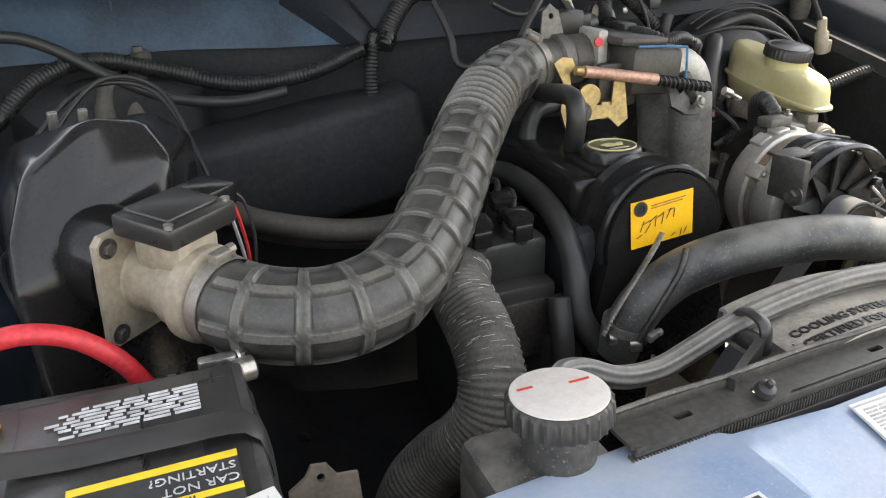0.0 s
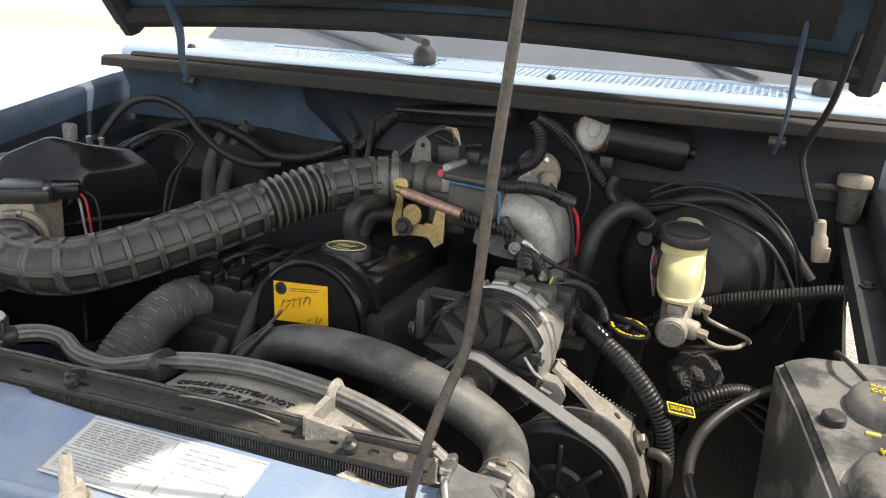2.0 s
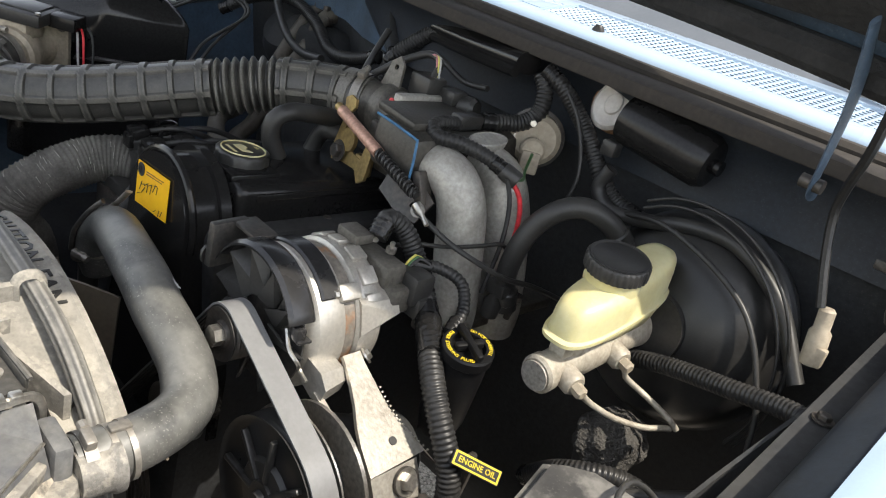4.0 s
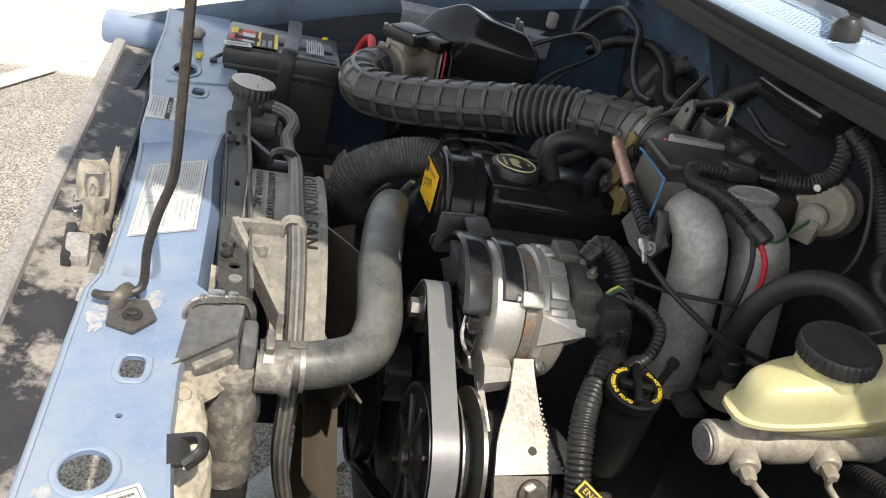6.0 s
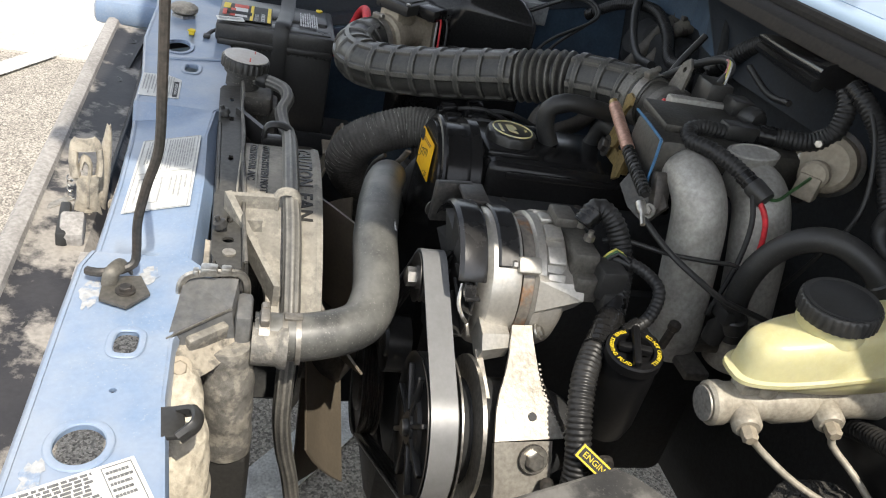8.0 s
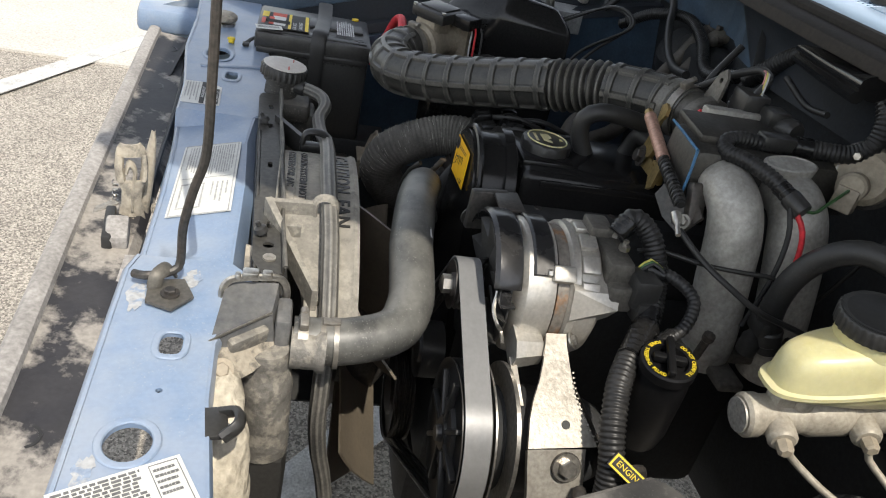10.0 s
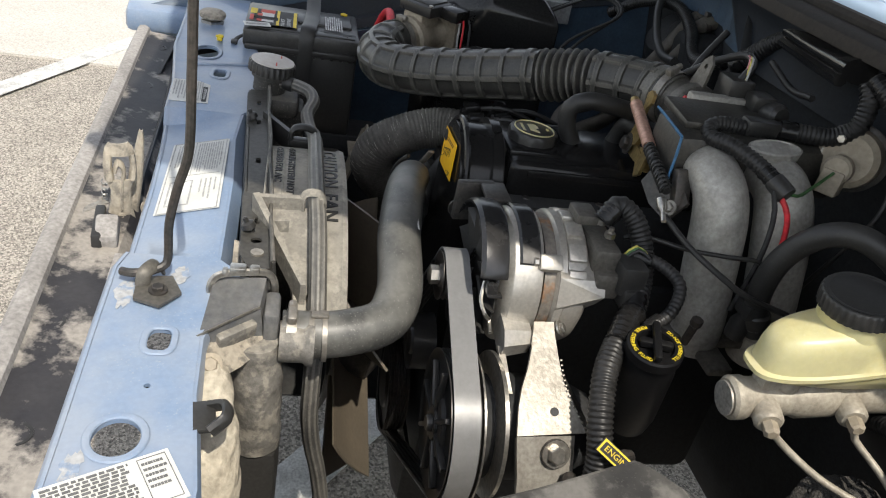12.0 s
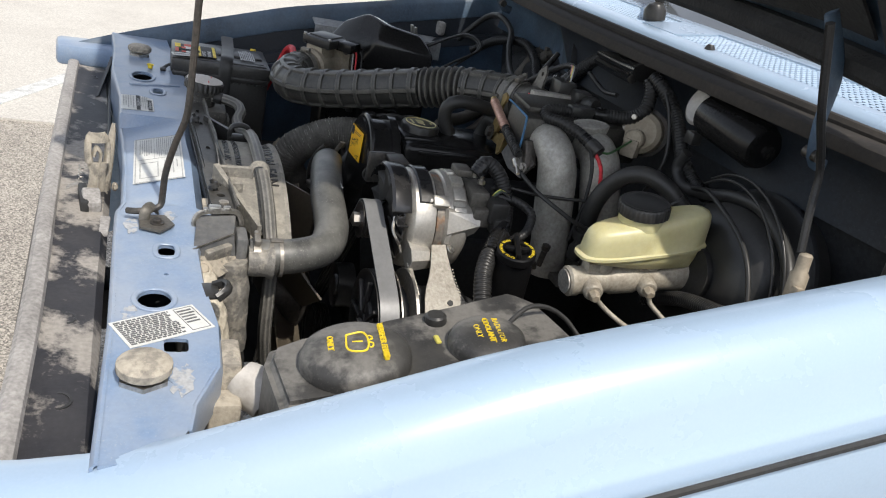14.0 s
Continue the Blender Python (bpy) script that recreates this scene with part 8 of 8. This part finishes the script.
for p, d in (((0.404, 0.711, 1.086), (0.4, 0.6, -0.7)), ((0.323, 0.632, 0.975), (0, -0.3, 1))):
    part("end_cuff", G().lathe([(0.0135, -0.010), (0.0155, -0.008), (0.0155, 0.008), (0.0135, 0.010)], p, d, 20), PLASTIC, vh)
cable("booster_cable", [(0.36, 0.75, 1.10), (0.46, 0.715, 1.125), (0.58, 0.70, 1.09), (0.64, 0.69, 1.01), (0.66, 0.68, 0.95)], 0.0035, RUBBER, "thin cable over the brake booster")
pl_ = thing("plug_lead", (0.67, 0.65, 1.04), "hanging ribbed lead with a grimy cream plug", "connector")
part("lead", G().tube([(0.655, 0.56, 1.36), (0.645, 0.605, 1.27), (0.630, 0.645, 1.217), (0.626, 0.662, 1.185), (0.640, 0.658, 1.14), (0.660, 0.650, 1.095)], 0.0052, 8, 0.01), LOOM, pl_)
part("plug", G().lathe([(0.0, -0.030), (0.0105, -0.030), (0.0115, -0.026), (0.0115, 0.006), (0.0085, 0.010), (0.0085, 0.030), (0.006, 0.033), (0, 0.033)], (0.672, 0.651, 1.065), (-0.15, 0.05, 1), 20).box((0.681, 0.645, 1.048), (0.014, 0.010, 0.022), 0.002), CASTING, pl_, "grimy cream plug")
loom("headlight_harness", [(0.42, 0.70, 0.93), (0.52, 0.68, 0.985), (0.62, 0.66, 1.02), (0.70, 0.64, 1.045), (0.725, 0.60, 1.04)], 0.010, "ribbed loom crossing to the driver-side apron")
cable("wheel_sensor_cable", [(0.66, 0.62, 0.92), (0.621, 0.592, 0.902), (0.573, 0.557, 0.882), (0.534, 0.49, 0.866), (0.520, 0.40, 0.860), (0.535, 0.345, 0.84), (0.575, 0.32, 0.79)], 0.008, RUBBER, "black cable sagging beside the tank", seg=9)
cable("lower_pipe", [(0.470, 0.40, 0.868), (0.492, 0.395, 0.866), (0.498, 0.39, 0.83), (0.492, 0.385, 0.74)], 0.007, STEEL_DARK, "bent dark steel pipe beside the pump", "pipe", "", seg=9)
for i in range(3):
    loom("lower_harness", [(0.46 + 0.02 * i, 0.60, 0.80), (0.52, 0.57 + 0.02 * i, 0.87 - 0.015 * i), (0.58, 0.60 + 0.02 * i, 0.885 - 0.02 * i), (0.64, 0.66, 0.84 - 0.02 * i), (0.66, 0.72, 0.78)], 0.0105 - 0.0015 * i, "ribbed loom arching under the master cylinder")
cable("vacuum_line", [(0.255, 0.480, 1.030), (0.262, 0.500, 1.0375), (0.285, 0.545, 1.0375), (0.298, 0.59, 1.0395), (0.304, 0.618, 1.040), (0.308, 0.632, 1.02), (0.310, 0.635, 0.97)], 0.0028, PLASTIC, "thin black vacuum line under the bracket", "tube", "")
solid("vacuum_fitting", G().lathe([(0.012, 0), (0.013, 0.02), (0.008, 0.03), (0.008, 0.045), (0, 0.045)], (0.315, 0.62, 0.945), (0.1, 0, 1), 14).box((0.318, 0.622, 0.985), (0.03, 0.02, 0.02), 0.004), PLASTIC, "black vacuum fitting on the manifold", "fitting")
cable("breather_hose", [(-0.006, 0.490, 1.035), (-0.010, 0.478, 1.060), (-0.010, 0.477, 1.086), (-0.005, 0.495, 1.100), (-0.004, 0.530, 1.098), (-0.006, 0.575, 1.090)], 0.0125, RUBBER, "short black breather hose elbow", "hose", "", seg=12)
solid("breather_fitting", G().tube([(0.03, 0.575, 1.075), (-0.015, 0.565, 1.07), (-0.03, 0.56, 1.04), (-0.03, 0.55, 1.01)], 0.012, 12, 0.006), RUBBER, "black breather elbow under the throttle", "hose")
# passenger side of the firewall
hb = thing("heater_box", (-0.36, 0.83, 1.0), "grimy black heater case on the firewall", "heater case")
part("case", G().box((-0.28, 0.80, 0.97), (0.36, 0.14, 0.16), 0.02, pose(0, 0, 0, 0, -9, 0), seg=3).box((-0.52, 0.90, 1.03), (0.20, 0.10, 0.16), 0.03, seg=3), BAY_DARK, hb)
part("motor_cover", G().lathe([(0.085, -0.03), (0.083, 0.0), (0.072, 0.025), (0.045, 0.04), (0, 0.045)], (-0.615, 0.90, 1.065), (0.15, -0.6, 0.75), 30), BAY_DARK, hb)
for x, run in ((-0.527, [(-0.543, 0.870, 1.052), (-0.497, 0.800, 0.993), (-0.419, 0.700, 0.962), (-0.362, 0.620, 0.955), (-0.25, 0.57, 0.945), (-0.12, 0.58, 0.955)]), (-0.486, [(-0.503, 0.880, 1.051), (-0.479, 0.820, 0.997), (-0.400, 0.720, 0.935), (-0.330, 0.640, 0.925), (-0.22, 0.60, 0.92), (-0.10, 0.60, 0.93)])):
    cable("heater_hose", [(x + 0.004, 0.925, 1.132), (x, 0.900, 1.120)] + run, 0.0150, HEATHOSE, "dust-browned heater hose from the firewall to the engine", "heater hose", "", seg=16)
    solid("heater_clamp", G().lathe([(0.0155, -0.005), (0.0168, -0.005), (0.0168, 0.005), (0.0155, 0.005)], (x + 0.001, 0.908, 1.124), (0, -1, -0.5), 18).box((x + 0.001, 0.905, 1.143), (0.014, 0.010, 0.012), 0.002), STEEL_DARK, "spring clamp on a heater hose", "hose clamp")
loom("firewall_harness", [(-0.70, 0.76, 1.08), (-0.64, 0.80, 1.125), (-0.57, 0.84, 1.140), (-0.48, 0.84, 1.120), (-0.38, 0.81, 1.095), (-0.28, 0.78, 1.105), (-0.19, 0.775, 1.135)], 0.0105, "ribbed loom sagging across the passenger side")
cable("firewall_hose", [(-0.745, 0.76, 1.09), (-0.728, 0.80, 1.144), (-0.690, 0.820, 1.176), (-0.636, 0.830, 1.182), (-0.584, 0.840, 1.159), (-0.528, 0.820, 1.125), (-0.458, 0.800, 1.092), (-0.375, 0.780, 1.081), (-0.30, 0.770, 1.09)], 0.008, RUBBER, "black cable over the heater case", seg=9)
for i in range(2):
    cable("firewall_wire", [(-0.66 + 0.02 * i, 0.60, 1.07), (-0.58 + 0.02 * i, 0.68, 1.13 + 0.008 * i), (-0.50 + 0.01 * i, 0.70, 1.12), (-0.46, 0.62 - 0.02 * i, 1.06), (-0.44, 0.56, 0.98)], 0.0032, RUBBER, "thin black wire looping behind the air box", "wire")
loom("firewall_harness", [(-0.16, 0.77, 1.135), (-0.14, 0.785, 1.165), (-0.105, 0.80, 1.20), (-0.065, 0.800, 1.212)], 0.013, "ribbed loom rising into the firewall channel")
loom("firewall_harness", [(-0.165, 0.785, 1.155), (-0.178, 0.78, 1.10), (-0.18, 0.77, 1.02), (-0.175, 0.75, 0.93)], 0.0105, "ribbed loom dropping behind the intake tube")
cable("firewall_wire", [(-0.10, 0.71, 1.20), (-0.09, 0.68, 1.16), (-0.085, 0.66, 1.12), (-0.05, 0.64, 1.12)], 0.0055, LOOM, "ribbed thin lead to the throttle")
solid("strap", G().tube([(-0.228, 0.815, 1.235), (-0.20, 0.80, 1.20), (-0.168, 0.788, 1.158)], 0.013, 8, 0.012, flat=0.2), BAY_DARK, "flat black strap on the firewall", "strap")
cable("sensor_lead", [(-0.01, 0.62, 1.155), (0.02, 0.64, 1.185), (0.05, 0.66, 1.205), (0.075, 0.66, 1.20), (0.085, 0.645, 1.18)], 0.0055, RUBBER, "sensor lead arching over the throttle")
for i, mt in enumerate((PINKWIRE, YELLOWWIRE, PRINT)):
    cable("wire", [(0.055 + 0.004 * i, 0.66, 1.205), (0.072 + 0.004 * i, 0.655, 1.208), (0.086 + 0.003 * i, 0.648, 1.180)], 0.0014, mt, "thin coloured wire at the throttle sensor", "wire")
cable("firewall_wire", [(0.0, 0.73, 1.19), (0.05, 0.74, 1.17), (0.10, 0.74, 1.175)], 0.0045, RUBBER, "black lead on the firewall", "wire")

gc = thing("steering_gear", (0.50, 0.66, 0.6), "steering gear caked with gritty grey dirt", "steering gear")
b = bmesh.new()
bmesh.ops.create_icosphere(b, subdivisions=5, radius=1.0)
rnd = random.Random(8)
for p in b.verts:
    q = p.co.copy()
    k = 1 + 0.10 * math.sin(7 * q.x + 3 * q.y) * math.cos(6 * q.z) + 0.05 * rnd.random()
    p.co = Vector((q.x * 0.042 * k, q.y * 0.050 * k, q.z * 0.035 * k))
part("housing", G().bm(b, Matrix.Translation((0.512, 0.675, 0.865))), GRIT, gc)
part("shaft", G().tube([(0.50, 0.66, 0.87), (0.49, 0.70, 0.75), (0.48, 0.72, 0.60)], 0.022, 12, 0.02), BAY_DARK, gc)
for i, (r, dy) in enumerate(((0.152, 0.0), (0.160, 0.012))):
    cable("booster_line", [(0.49 + r * math.cos(a), 0.735 + dy - 0.02 * math.cos(a), 1.00 + r * math.sin(a)) for a in np.linspace(-0.5, 2.2, 12)], 0.0022, PLASTIC, "thin hard line following the booster rim", "cable")
for i in range(3):
    cable("firewall_wire", [(0.40 + 0.004 * i, 0.735, 1.055 - 0.004 * i), (0.418, 0.725 - 0.003 * i, 1.045), (0.425 - 0.004 * i, 0.715, 1.02), (0.428, 0.71, 0.97)], 0.0018, (PINKWIRE, RED, WHITEINK)[i], "thin coloured wire beside the booster", "wire")
